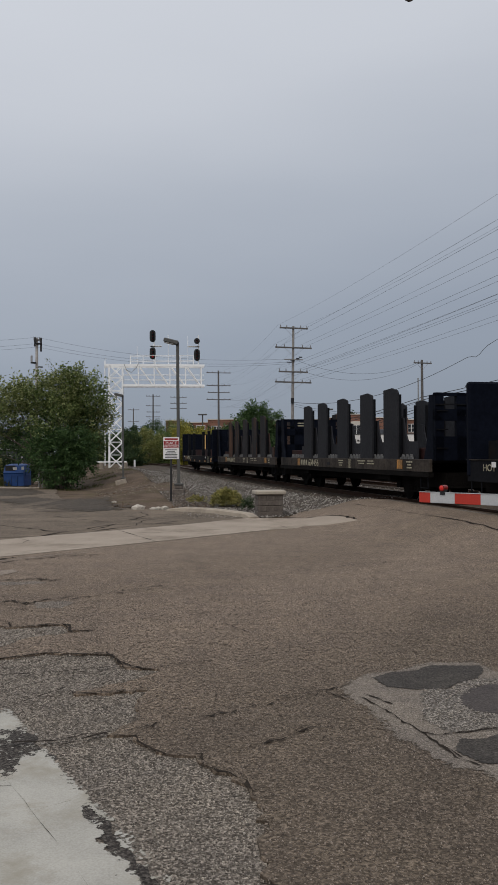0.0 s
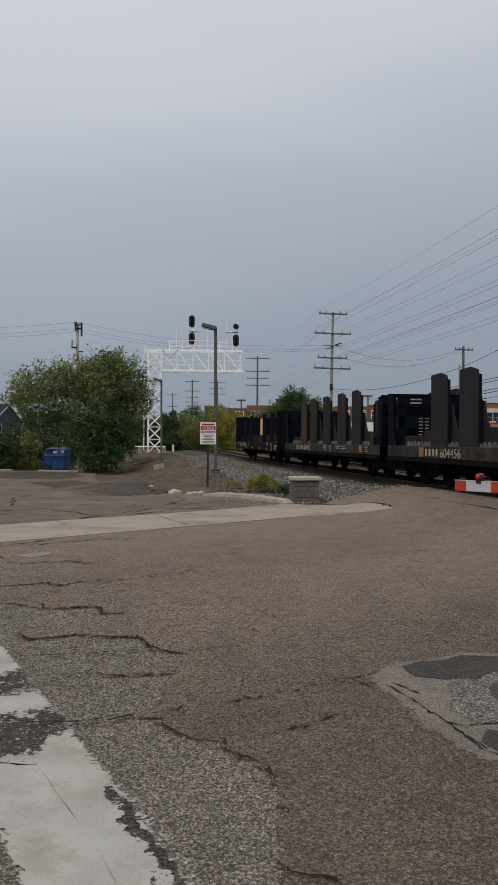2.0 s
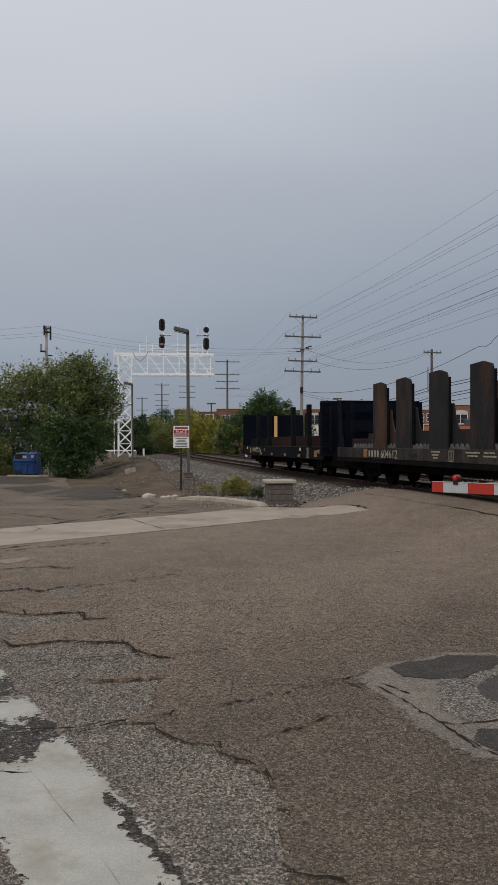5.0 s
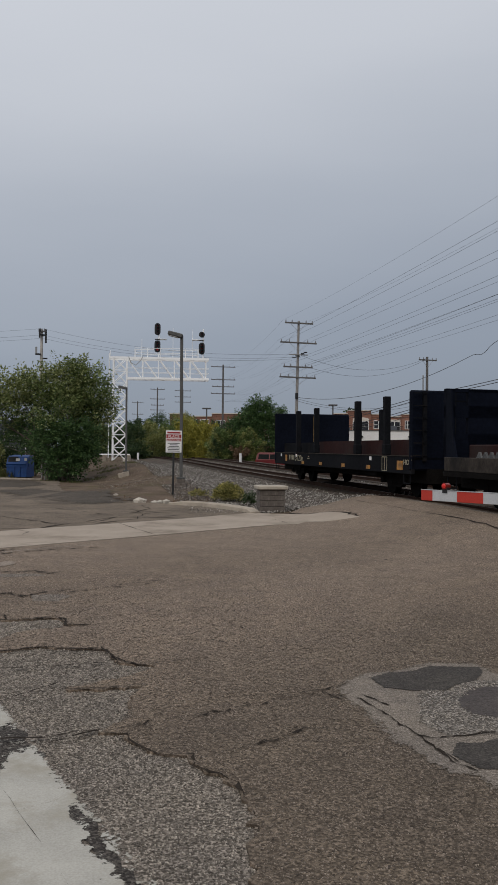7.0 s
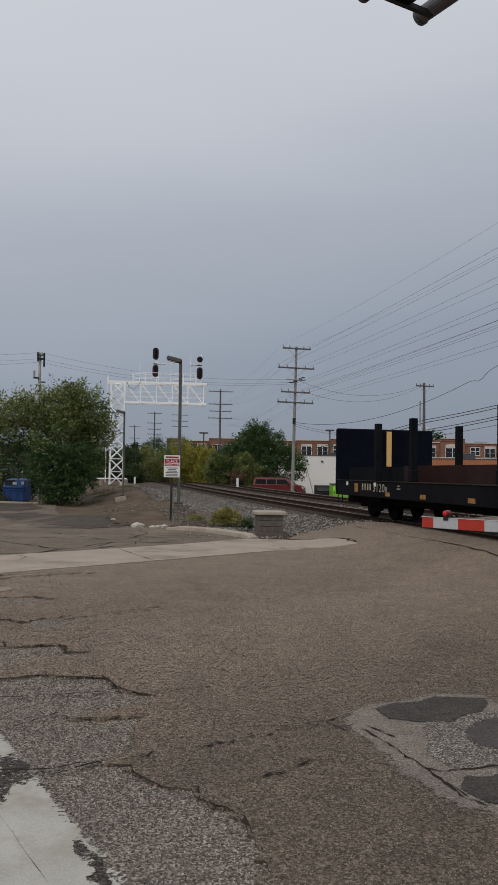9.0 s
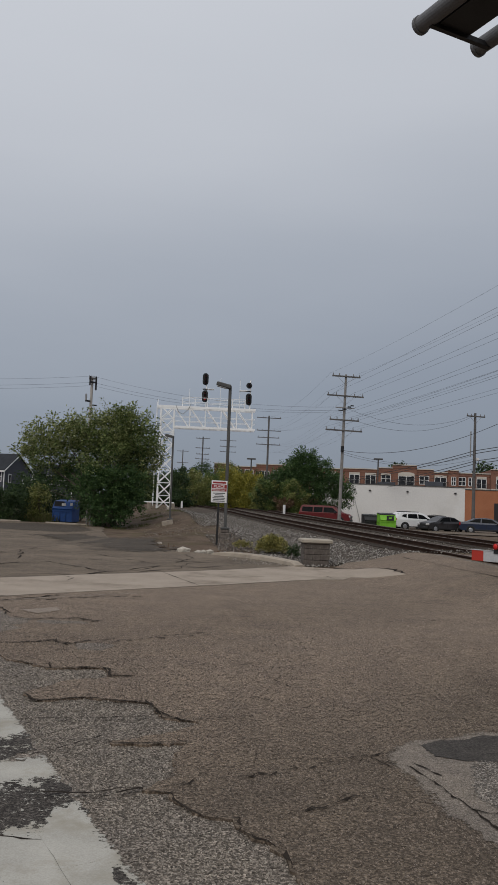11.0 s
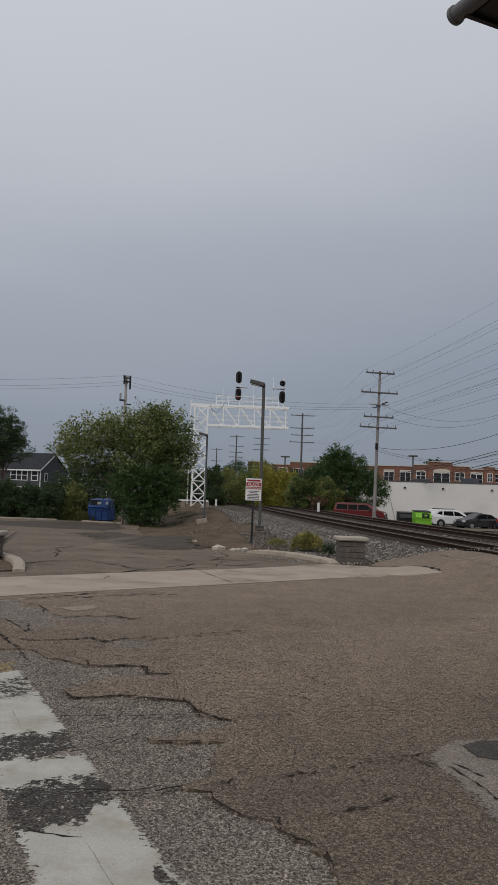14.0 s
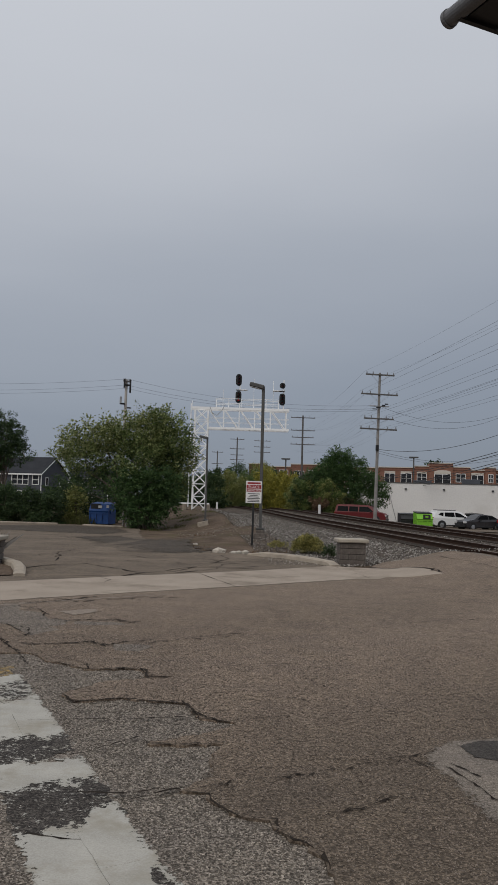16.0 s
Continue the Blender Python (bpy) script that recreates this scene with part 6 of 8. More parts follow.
tree("dark_shrub", -3.2, 88.6, "low green shrub beside the tracks", 3.1, 1.7, 1.5, 4, 44, 13000, 0.08, (LEAF, LEAF_MIX, LEAF_DARK), 7, low=0.08, trunk=0.06, category="shrub")
BUSHES = ((-15.6, 95, 3.6, 2.6, LEAF_DARK), (-17.5, 92, 3.2, 2.4, LEAF_DARK), (-14.2, 98, 4.2, 2.6, LEAF_DARK), (-12.6, 103, 4.4, 2.6, LEAF_MIX), (-12.2, 108, 4.7, 3.0, LEAF), (-9.9, 108, 4.9, 2.6, LEAF),
          (-7.9, 101, 4.9, 1.7, LEAF_YELLOW), (-6.4, 99.5, 4.5, 1.6, LEAF_YELLOW), (-5.0, 97.6, 4.1, 1.5, LEAF_YELLOW), (-3.7, 94.5, 3.4, 1.6, LEAF_MIX), (-9.6, 118, 6.2, 3.2, LEAF_MIX), (-13.8, 125, 6.5, 3.6, LEAF_DARK),
          (-2.0, 112, 5.2, 3.0, LEAF_DARK), (-6.0, 115, 5.8, 3.0, LEAF_DARK), (-19.5, 110, 4.6, 3.2, LEAF_DARK))
for i, (x, y, h, rx, mt) in enumerate(BUSHES):
    tree("trackside_bush", x, y, "tall trackside bush with yellowing leaves" if mt is LEAF_YELLOW else "tall green trackside bush", h, rx, rx * 0.8, 4, 44, 9500, 0.10, mt, 40 + i, low=0.04, trunk=0.05, category="bush", clump=0.15, z=rail_z(70) - 0.4)
for i, (s, q) in enumerate(((66, 6.6), (69, 7.0), (63, 7.2), (72, 6.8))):
    p = xy(s, q)
    tree("dry_weeds", p.x, p.y, "reddish dry weeds at the track edge", 1.5, 1.3, 1.0, 6, 14, 1500, 0.12, DRY, 60 + i, low=0.05, trunk=0.02, category="weeds", shape="hedge", clump=0.25)
spray_tree("garden_shrub", -0.77, 26.2, "rounded variegated shrub in the planted corner", (
    (0.05, 0, 0.40, 0.26, 150, 0), (-0.18, 0, 0.30, 0.23, 110, 0), (0.28, 0, 0.30, 0.23, 110, 0), (0.1, -0.2, 0.24, 0.24, 100, 0), (-0.05, -0.15, 0.44, 0.18, 70, 0), (0.40, 0, 0.18, 0.14, 40, 0), (-0.30, 0, 0.16, 0.14, 40, 0)),
    2, 30, 0.018, (LEAF_SHRUB,), 70, trunk=0.010, reach=0.13, category="shrub", rise=0.5)
spray_tree("garden_shrub", -1.72, 26.9, "small variegated shrub in the planted corner", (
    (0, 0, 0.18, 0.17, 60, 0), (-0.2, 0, 0.13, 0.13, 36, 0), (0.2, 0, 0.14, 0.14, 36, 0)), 2, 26, 0.018, (LEAF_SHRUB,), 71, trunk=0.008, reach=0.12, category="shrub")
spray_tree("garden_shrub", -0.06, 25.0, "small dark shrub beside the pillar", (
    (0, 0, 0.30, 0.15, 50, 0), (0.02, 0, 0.16, 0.15, 50, 0)), 2, 26, 0.018, (LEAF_DARK,), 72, trunk=0.008, reach=0.12, category="shrub")


def stone_mesh(seed, mat_s):
    rng = random.Random(seed)
    bm = bmesh.new()
    bmesh.ops.create_icosphere(bm, subdivisions=1, radius=1)
    for v in bm.verts:
        v.co *= rng.uniform(0.75, 1.2)
    me = bpy.data.meshes.new("rock")
    bm.to_mesh(me)
    bm.free()
    me.materials.append(mat_s)
    return me


ROCKS = [stone_mesh(i, ROCK) for i in range(3)]
for i, (x, y, sx, sy, sz) in enumerate(((-3.42, 25.4, 0.25, 0.18, 0.15), (-2.95, 25.45, 0.19, 0.12, 0.09), (-2.58, 25.4, 0.17, 0.12, 0.13), (-2.8, 25.6, 0.13, 0.1, 0.09), (-4.32, 25.8, 0.13, 0.1, 0.06), (0.5, 23.25, 0.08, 0.06, 0.05), (-5.3, 28.9, 0.13, 0.1, 0.05), (-4.6, 28.4, 0.11, 0.1, 0.05), (-10.1, 66.0, 0.35, 0.2, 0.16))):
    r = new("rock", ROCKS[i % 3])
    r.matrix_world = pose(x, y, lie(x, y) - 0.06 + sz * 0.55, 0, 0, 30 * i) @ Matrix.Diagonal((sx, sy, sz, 1))
    tagged(r, "pale rock lying on the soil by the kerb", "rock", "edge rocks")
slab = part("concrete_slab", bx(-0.34, 0.34, -0.25, 0.25, -0.45, 0.12, 0.03), KERB)
slab.matrix_world = pose(-7.95, 51.6, 0.30, 0, -14, 8)
tagged(slab, "tilted pale concrete slab below the lamp", "slab")


def gravel(name, region, count, lo, hi, mat_g, seed, label):
    rng = np.random.default_rng(seed)
    t = (np.array([[0, 0, 1], [0.9, 0, 0.1], [-0.3, 0.85, 0.05], [-0.5, -0.7, 0.1], [0.1, 0.1, -0.6]]))
    f0 = np.array([[0, 1, 2], [0, 2, 3], [0, 3, 1], [4, 2, 1], [4, 3, 2], [4, 1, 3]])
    vs, fs = [], []
    for i in range(count):
        x, y = region(rng)
        k = rng.uniform(lo, hi)
        a = rng.uniform(0, math.tau)
        r = np.array([[math.cos(a), -math.sin(a), 0], [math.sin(a), math.cos(a), 0], [0, 0, 1]])
        p = (t * rng.uniform(0.7, 1.3, (5, 1))) @ r.T * k * np.array((1, 1, rng.uniform(0.5, 0.9))) + (x, y, lie(x, y) + 0.005)
        vs += p.tolist()
        fs += (f0 + 5 * i).tolist()
    ob = raw(name, vs, fs, mat_g)
    return tagged(ob, label, "gravel", kind="stuff")


def isl(m_name, c1, c2, c3):
    m = leaf_mat(m_name, c1, c2, c3)
    return m


STONES = isl("loose_ballast", (0.045, 0.037, 0.030), (0.120, 0.103, 0.088), (0.50, 0.47, 0.43))
BROWN_STONES = isl("brown_pebbles", (0.12, 0.095, 0.075), (0.20, 0.165, 0.135), (0.42, 0.37, 0.31))


def bed_region(rng):
    s, q = 1.5 + 50 * rng.uniform() ** 1.7, rng.uniform(-5.0, -1.2) if rng.uniform() < 0.93 else rng.uniform(-1.2, 7.4)
    return xy(s, q)


def bank_region(rng):
    s = 2 + 48 * rng.uniform() ** 1.4
    q = rng.uniform(-8.2, -4.5) if s > 9 else rng.uniform(-5.6, -4.5)
    return xy(s, q)


AGG_GREY = isl("exposed_grey_stone", (0.082, 0.071, 0.060), (0.205, 0.179, 0.153), (0.57, 0.508, 0.437))
AGG_BROWN = isl("exposed_brown_stone", (0.080, 0.064, 0.052), (0.160, 0.130, 0.105), (0.42, 0.349, 0.289))


def inside(x, y, poly):
    hit = np.zeros(len(x), bool)
    for (x0, y0), (x1, y1) in zip(poly, poly[1:] + poly[:1]):
        if y0 != y1:
            hit ^= ((y0 > y) != (y1 > y)) & (x < (x1 - x0) * (y - y0) / (y1 - y0) + x0)
    return hit


def aggregate(seed):
    """The stones of the worn asphalt that stand proud of the binder near the stop line."""
    rng = np.random.default_rng(seed)
    xs, ys, rs = [], [], []
    for y0 in np.arange(2.7, 14.4, 0.3):
        y1 = y0 + 0.3
        dens = np.interp(y0, (2.7, 4.2, 6.0, 8.5, 11.0, 14.5), (7000, 5600, 3600, 1500, 500, 0))
        r0 = np.interp(y0, (2.7, 8.5), (0.0038, 0.0052))
        r1 = 2.15 * r0
        wide = 0.42 * y1 + 0.45
        n = int(dens * (y1 - y0) * 2 * wide)
        y = rng.uniform(y0, y1, n)
        x = rng.uniform(-wide, wide, n)
        ok = np.abs(x + 0.1) < 0.38 * y + 0.25
        xs.append(x[ok]), ys.append(y[ok]), rs.append((r0 + (r1 - r0) * rng.uniform(0, 1, n) ** 1.8)[ok])
    x, y, r = np.concatenate(xs), np.concatenate(ys), np.concatenate(rs)
    a = (x - LINE_O.x) * LINE_D.x + (y - LINE_O.y) * LINE_D.y
    b = (x - LINE_O.x) * LINE_N.x + (y - LINE_O.y) * LINE_N.y
    keep = ~((b > -0.01) & (b < 0.60) & (a < 4.4))
    for pts in ([(0.88, 6.04), (1.04, 6.19), (1.37, 6.39), (1.75, 6.37), (1.63, 6.02), (1.35, 5.75), (0.94, 5.8)], [(1.38, 5.52), (1.64, 5.84), (2.1, 5.8), (1.9, 5.1), (1.4, 5.24)], [(1.1, 4.53), (1.18, 4.72), (1.41, 4.79), (1.8, 4.75), (1.7, 4.1), (1.19, 4.34)]):
        keep &= ~inside(x, y, pts)
    x, y, r = x[keep], y[keep], r[keep]
    over = inside(x, y, LOBES + [(-6.5, 7.4), (-9, 40), (30, 40), (30, 1.2)])
    pale = inside(x, y, [(0.66, 5.78), (0.83, 6.10), (1.39, 6.46), (1.75, 6.46), (2.1, 6.1), (1.9, 4.6), (1.5, 4.0), (1.05, 4.32), (0.85, 4.8), (0.77, 5.28), (0.67, 5.56)])
    coarse = inside(x, y, [(1.18, 5.74), (1.52, 5.99), (2.1, 5.9), (1.9, 4.9), (1.16, 4.83), (1.04, 5.07)])
    over &= ~pale | coarse
    for mask, mat_a, off, label in ((~(over | pale) | coarse, AGG_GREY, 0.0, "grey crushed stone bared in the worn asphalt"), (over & ~coarse, AGG_BROWN, 0.0155, "brown crushed stone in the asphalt overlay")):
        px, py, pr = x[mask], y[mask], r[mask] * (1.0 if off == 0 else 0.9)
        n = len(px)
        z = np.array([lie(u, v) if v > 8 else 0.0 for u, v in zip(px, py)]) + off + 0.0208 * coarse[mask]
        t = rng.uniform(0, math.tau, n)
        tall = pr * rng.uniform(0.35, 0.85, n)
        v = np.empty((n, 6, 3))
        for k in range(3):
            ang = t + k * math.tau / 3 + rng.uniform(-0.4, 0.4, n)
            f = pr * rng.uniform(0.9, 1.35, n)
            v[:, k] = np.stack([px + f * np.cos(ang), py + f * np.sin(ang), z - 0.002], 1)
            v[:, 3 + k] = np.stack([px + 0.6 * f * np.cos(ang + 0.3), py + 0.6 * f * np.sin(ang + 0.3), z + tall * rng.uniform(0.7, 1.1, n)], 1)
        me = bpy.data.meshes.new("aggregate")
        quads = np.array([[0, 1, 4, 3], [1, 2, 5, 4], [2, 0, 3, 5]])
        base = (np.arange(n) * 6)[:, None, None]
        faces = (base + quads).reshape(-1, 4).tolist() + (base[:, 0] + np.array([3, 4, 5])).tolist()
        me.from_pydata(v.reshape(-1, 3).tolist(), [], faces)
        me.materials.append(mat_a)
        me.update()
        tagged(new("aggregate", me), label, "gravel", kind="stuff")


aggregate(12)
gravel("track_gravel", bed_region, 44000, 0.016, 0.05, STONES, 1, "grey and white crushed stone along the tracks")
def corner_region(rng):
    return xy(0.6 + 9.5 * rng.uniform(), rng.uniform(-6.2, -2.6))


gravel("corner_gravel", corner_region, 7000, 0.010, 0.034, STONES, 3, "grey stone and dirt beside the crossing")
gravel("bank_gravel", bank_region, 2600, 0.012, 0.034, BROWN_STONES, 2, "brown pebbles and chips on the bank")
bed = drape("ballast_bed", [tuple(xy(1.2, -3.6)), tuple(xy(20, -4.4)), tuple(xy(60, -4.2)), tuple(xy(170, -3)), tuple(xy(170, 8)), tuple(xy(9.5, 8.4)), tuple(xy(8.4, 7.6))], BALLAST, 0.005, 0.6)
tagged(bed, "dark brown-grey ballast bed under the tracks", "ballast")


def grass(name, spots, count, h, mat_g, seed, label, wide=0.018, bend=0.3):
    """Upright bent blades in loose tufts round the spots."""
    rng = np.random.default_rng(seed)
    vs, fs = [], []
    for i in range(count):
        x, y, r = spots[rng.integers(len(spots))]
        a, d = rng.uniform(0, math.tau), r * math.sqrt(rng.uniform())
        px, py = x + d * math.cos(a), y + d * math.sin(a)
        b, k = rng.uniform(0, math.tau), h * rng.uniform(0.4, 1.2)
        wx, wy = wide * math.cos(b), wide * math.sin(b)
        lx, ly = k * rng.normal() * bend, k * rng.normal() * bend
        z = lie(px, py) - 0.06
        vs += [(px - wx, py - wy, z), (px + wx, py + wy, z), (px + lx * 0.5 + wx * 0.7, py + ly * 0.5 + wy * 0.7, z + k * 0.65), (px + lx, py + ly, z + k)]
        fs.append((4 * i, 4 * i + 1, 4 * i + 2, 4 * i + 3))
    return tagged(raw(name, vs, fs, mat_g), label, "grass", kind="stuff")


grass("grass", [(-16.9, 57.6, 0.9), (-17.4, 58.4, 0.9), (-18.6, 58.6, 0.9), (-17.0, 60.0, 1.2)], 2600, 0.55, GRASS, 5, "pale green grass between the hedge and the skip")
grass("grass", [(-10.2, 53.5, 0.9), (-9.7, 56.5, 0.8), (-10.6, 59.0, 1.0), (-9.0, 63.0, 0.8), (-11.2, 51.6, 0.8), (-12.5, 51.8, 0.9)], 1000, 0.13, GRASS, 6, "thin weeds on the bank below the tree")
grass("grass", [(-1.3, 26.5, 0.6), (-2.0, 26.2, 0.5), (0.5, 25.2, 0.5), (-4.5, 27.0, 0.8), (-5.2, 34.0, 1.2), (-6.2, 42.0, 1.6)], 380, 0.10, DRY, 7, "dry tufts on the bank and in the planted corner")
TWIG = leaf_mat("bare_twigs", (0.10, 0.088, 0.078), (0.17, 0.155, 0.14), (0.26, 0.24, 0.22))
grass("twiggy_shrub", [(-9.1, 22.0, 0.15), (-9.2, 22.2, 0.15)], 130, 0.65, TWIG, 8, "bare grey twiggy shrub behind the entrance pillar", wide=0.006, bend=0.45)
for x, y in ((-13.46, 53.35), (-13.26, 53.40)):
    po = part("fence_post", rod((0, 0, -0.2), (0, 0, 1.42), 0.055, n=8), POLE_WOOD)
    po.location = (x, y, lie(x, y))
    tagged(po, "short grey wooden fence post beside the skip", "post", "fence posts")
pad = part("kerb", bx(-1.6, 1.6, -0.12, 0.12, -0.1, 0.10, 0.03), KERB)
pad.matrix_world = pose(-14.9, 53.9, lie(-14.9, 53.9), 0, 0, -19)
tagged(pad, "low pale kerb at the end of the car park", "kerb", kind="structure")
pad = part("kerb", bx(-2.6, 2.6, -0.12, 0.12, -0.1, 0.10, 0.03), KERB)
pad.matrix_world = pose(-21.0, 55.0, lie(-21.0, 55.0), 0, 0, 4)
tagged(pad, "low pale kerb in front of the hedge", "kerb", kind="structure")

# ---- utility poles and wires ----
def utility_pole(x, y, z, h, arms, label, mat_p, rot=11.6, r=0.16, lean=0.0, extra=()):
    p = thing("utility_pole", pose(x, y, z, 0, lean, rot), label, "utility pole", group="utility poles")
    part("pole", rod((0, 0, -0.5), (0, 0, h), r, r * 0.62, n=12), mat_p, p)
    for za, w in arms:
        ca = part("crossarm", bx(-w, w, -0.20, -0.09, za - 0.06, za + 0.06), POLE_DARK, p)
        for sx in (-1, 1):
            part("brace", bar(bmesh.new(), (0, -0.1, za - 0.75), (sx * min(0.75, w * 0.6), -0.12, za - 0.05), 0.04, 0.015), GALV, ca)
            for f in (0.94, 0.5):
                part("insulator", rod((sx * w * f, -0.14, za + 0.06), (sx * w * f, -0.14, za + 0.26), 0.055, 0.035, n=8), PORC, ca)
    for nm, x0, x1, y0, y1, z0, z1, mt in extra:
        part(nm, bx(x0, x1, y0, y1, z0, z1, 0.02), mt, p)
    return p


ARMS = ((12.75, 1.25), (11.05, 1.62), (8.95, 1.30), (8.05, 1.62))
pole1 = (3.70, 72.05)
utility_pole(*pole1, 0.25, 12.95, [(a, b) for a, b in ARMS], "tall weathered wooden utility pole with four crossarms", POLE_WOOD, lean=0.9,
             extra=(("cutout_arm", -0.85, 0.85, -0.22, -0.14, 9.98, 10.06, POLE_WOOD), ("cutout", -0.62, -0.2, -0.32, -0.24, 9.72, 9.80, BLACK), ("cutout", -0.3, 0.12, -0.32, -0.24, 9.84, 9.94, BLACK), ("cutout", 0.2, 0.5, -0.32, -0.24, 10.06, 10.16, BLACK), ("cutout", 0.45, 0.75, -0.32, -0.24, 10.18, 10.28, BLACK), ("service_box", -0.2, 0.05, -0.3, -0.12, 6.2, 6.7, BLACK)))
utility_pole(-5.2, 143, 1.2, 15.8, ((15.4, 2.1), (13.2, 2.1), (12.0, 1.9), (10.8, 2.1)), "wooden utility pole with four crossarms farther along the track", POLE_DARK, r=0.22)
utility_pole(-21.75, 189, 1.2, 15.4, ((15.0, 1.6), (12.8, 1.65), (11.4, 1.45), (10.3, 1.6)), "distant wooden utility pole with crossarms", POLE_DARK, r=0.22)
utility_pole(-17.3, 204.5, 1.2, 16.4, ((15.9, 2.0), (14.4, 2.0), (13.1, 2.0)), "distant wooden utility pole with three crossarms", POLE_DARK, r=0.2)
utility_pole(-33.0, 237.7, 1.2, 15.3, ((14.9, 1.6), (11.6, 1.6), (10.0, 1.4)), "small distant wooden utility pole", POLE_DARK, r=0.22)
utility_pole(-18.56, 72.8, -0.1, 12.5, ((12.3, 0.35),), "grey wooden utility pole with switch gear above the tree", POLE_PALE, rot=40, r=0.18,
             extra=(("switch_gear", -0.34, -0.22, -0.25, -0.12, 11.7, 12.5, BLACK), ("switch_gear", 0.24, 0.38, -0.25, -0.12, 11.3, 12.5, BLACK), ("switch_arm", -0.34, 0.36, -0.24, -0.14, 11.9, 12.05, BLACK), ("fuse_gear", -0.6, -0.15, -0.2, 0.0, 10.2, 10.34, BLACK), ("fuse_gear", -0.6, -0.48, -0.2, 0.0, 10.3, 10.9, GALV), ("bracket", 0.1, 0.5, -0.2, 0, 9.9, 10.0, BLACK)))
utility_pole(18.0, 86.3, -0.2, 12.1, ((11.75, 1.05),), "dark wooden utility pole with a small transformer behind the parked cars", POLE_DARK, rot=20, r=0.19,
             extra=(("conduit", -0.62, -0.5, -0.2, -0.1, 7.6, 10.2, GALV), ("lamp", 0.1, 0.4, -0.3, -0.1, 7.2, 7.5, SIGN_WHITE)))
utility_pole(*xy(-24, 8.8), 0.1, 13.4, [(a + 0.3, b) for a, b in ARMS], "tall weathered wooden utility pole nearer the crossing", POLE_WOOD)
for x, y, h in ((-8.35, 150, 9.3), (14.33, 149.5, 10.1)):
    lp = thing("street_lamp", pose(x, y, 0.4), "distant twin-headed parking lamp", "street lamp")
    part("pole", rod((0, 0, 0), (0, 0, h), 0.12, n=8), BRONZE, lp)
    part("lamp_head", bx(-0.8, 0.8, -0.3, 0.3, h, h + 0.25, 0.05), BRONZE, lp)


def wire(a, b, sag, r, name="wire", kink=0.0):
    """A sagging wire; kink makes it dip at a splice three quarters along."""
    a, b = Vector(a), Vector(b)
    pts = [a.lerp(b, t) - Vector((0, 0, sag * 4 * t * (1 - t) + kink * math.exp(-((t - 0.755) / 0.018) ** 2))) for t in np.linspace(0, 1, 17 if not kink else 81)]
    v, f = tube(pts, r, 5)
    tagged(raw(name, v, f, WIRE), "thin dark overhead wire between poles", "wire", "overhead wires")


NEAR = xy(-24, 8.8)
for za, w in ARMS:
    for f in (-0.94, -0.5, 0.5, 0.94):
        if za > 12 and abs(f) < 0.9:
            continue
        a = (pole1[0] + N.x * w * f, pole1[1] + N.y * w * f, 0.25 + za + 0.26)
        b = (NEAR.x + N.x * w * f, NEAR.y + N.y * w * f, 0.4 + za + 0.26)
        wire(a, b, 0.9 if za > 12 else 0.45, 0.0045 if za > 12 else 0.0065)
        wire(a, (-5.2 + N.x * w * f, 143 + N.y * w * f, 1.2 + za * 1.2 + 0.2), 1.2, 0.005)
for dz in (0, 0.55, 0.85):
    wire((-18.5, 72.8, 12.45 - dz), (3.6, 72.0, 10.35 - dz * 0.5), 0.8, 0.008)
    wire((-18.5, 72.8, 12.45 - dz), (-52, 66, 12.0 - dz), 0.9, 0.008)
wire((3.7, 72.0, 6.6), (19.0, 50.0, 11.6), 2.2, 0.018, kink=0.32)
wire((3.7, 72.0, 6.5), (18.0, 86.3, 7.6), 1.0, 0.012)
wire((3.7, 72.0, 6.3), (18.0, 86.3, 7.2), 0.9, 0.012)
wire((4.6, 72.2, 9.3), (18.0, 86.3, 11.7), 1.3, 0.012)
wire((4.0, 72.2, 10.3), (18.0, 86.3, 11.8), 1.3, 0.012)
for near_z, pole_z, far_z in ((15.3, 8.03, 5.15), (15.1, 7.74, 4.9), (14.1, 6.97, 3.95), (13.9, 6.68, 3.75), (13.1, 6.2, 3.4)):
    wire((18.0, 86.3, pole_z), (42, 60, near_z), 0.9, 0.036 if pole_z > 6.5 else 0.022)
    wire((18.0, 86.3, pole_z), (4, 112, far_z), 0.4, 0.034 if pole_z > 6.5 else 0.022)

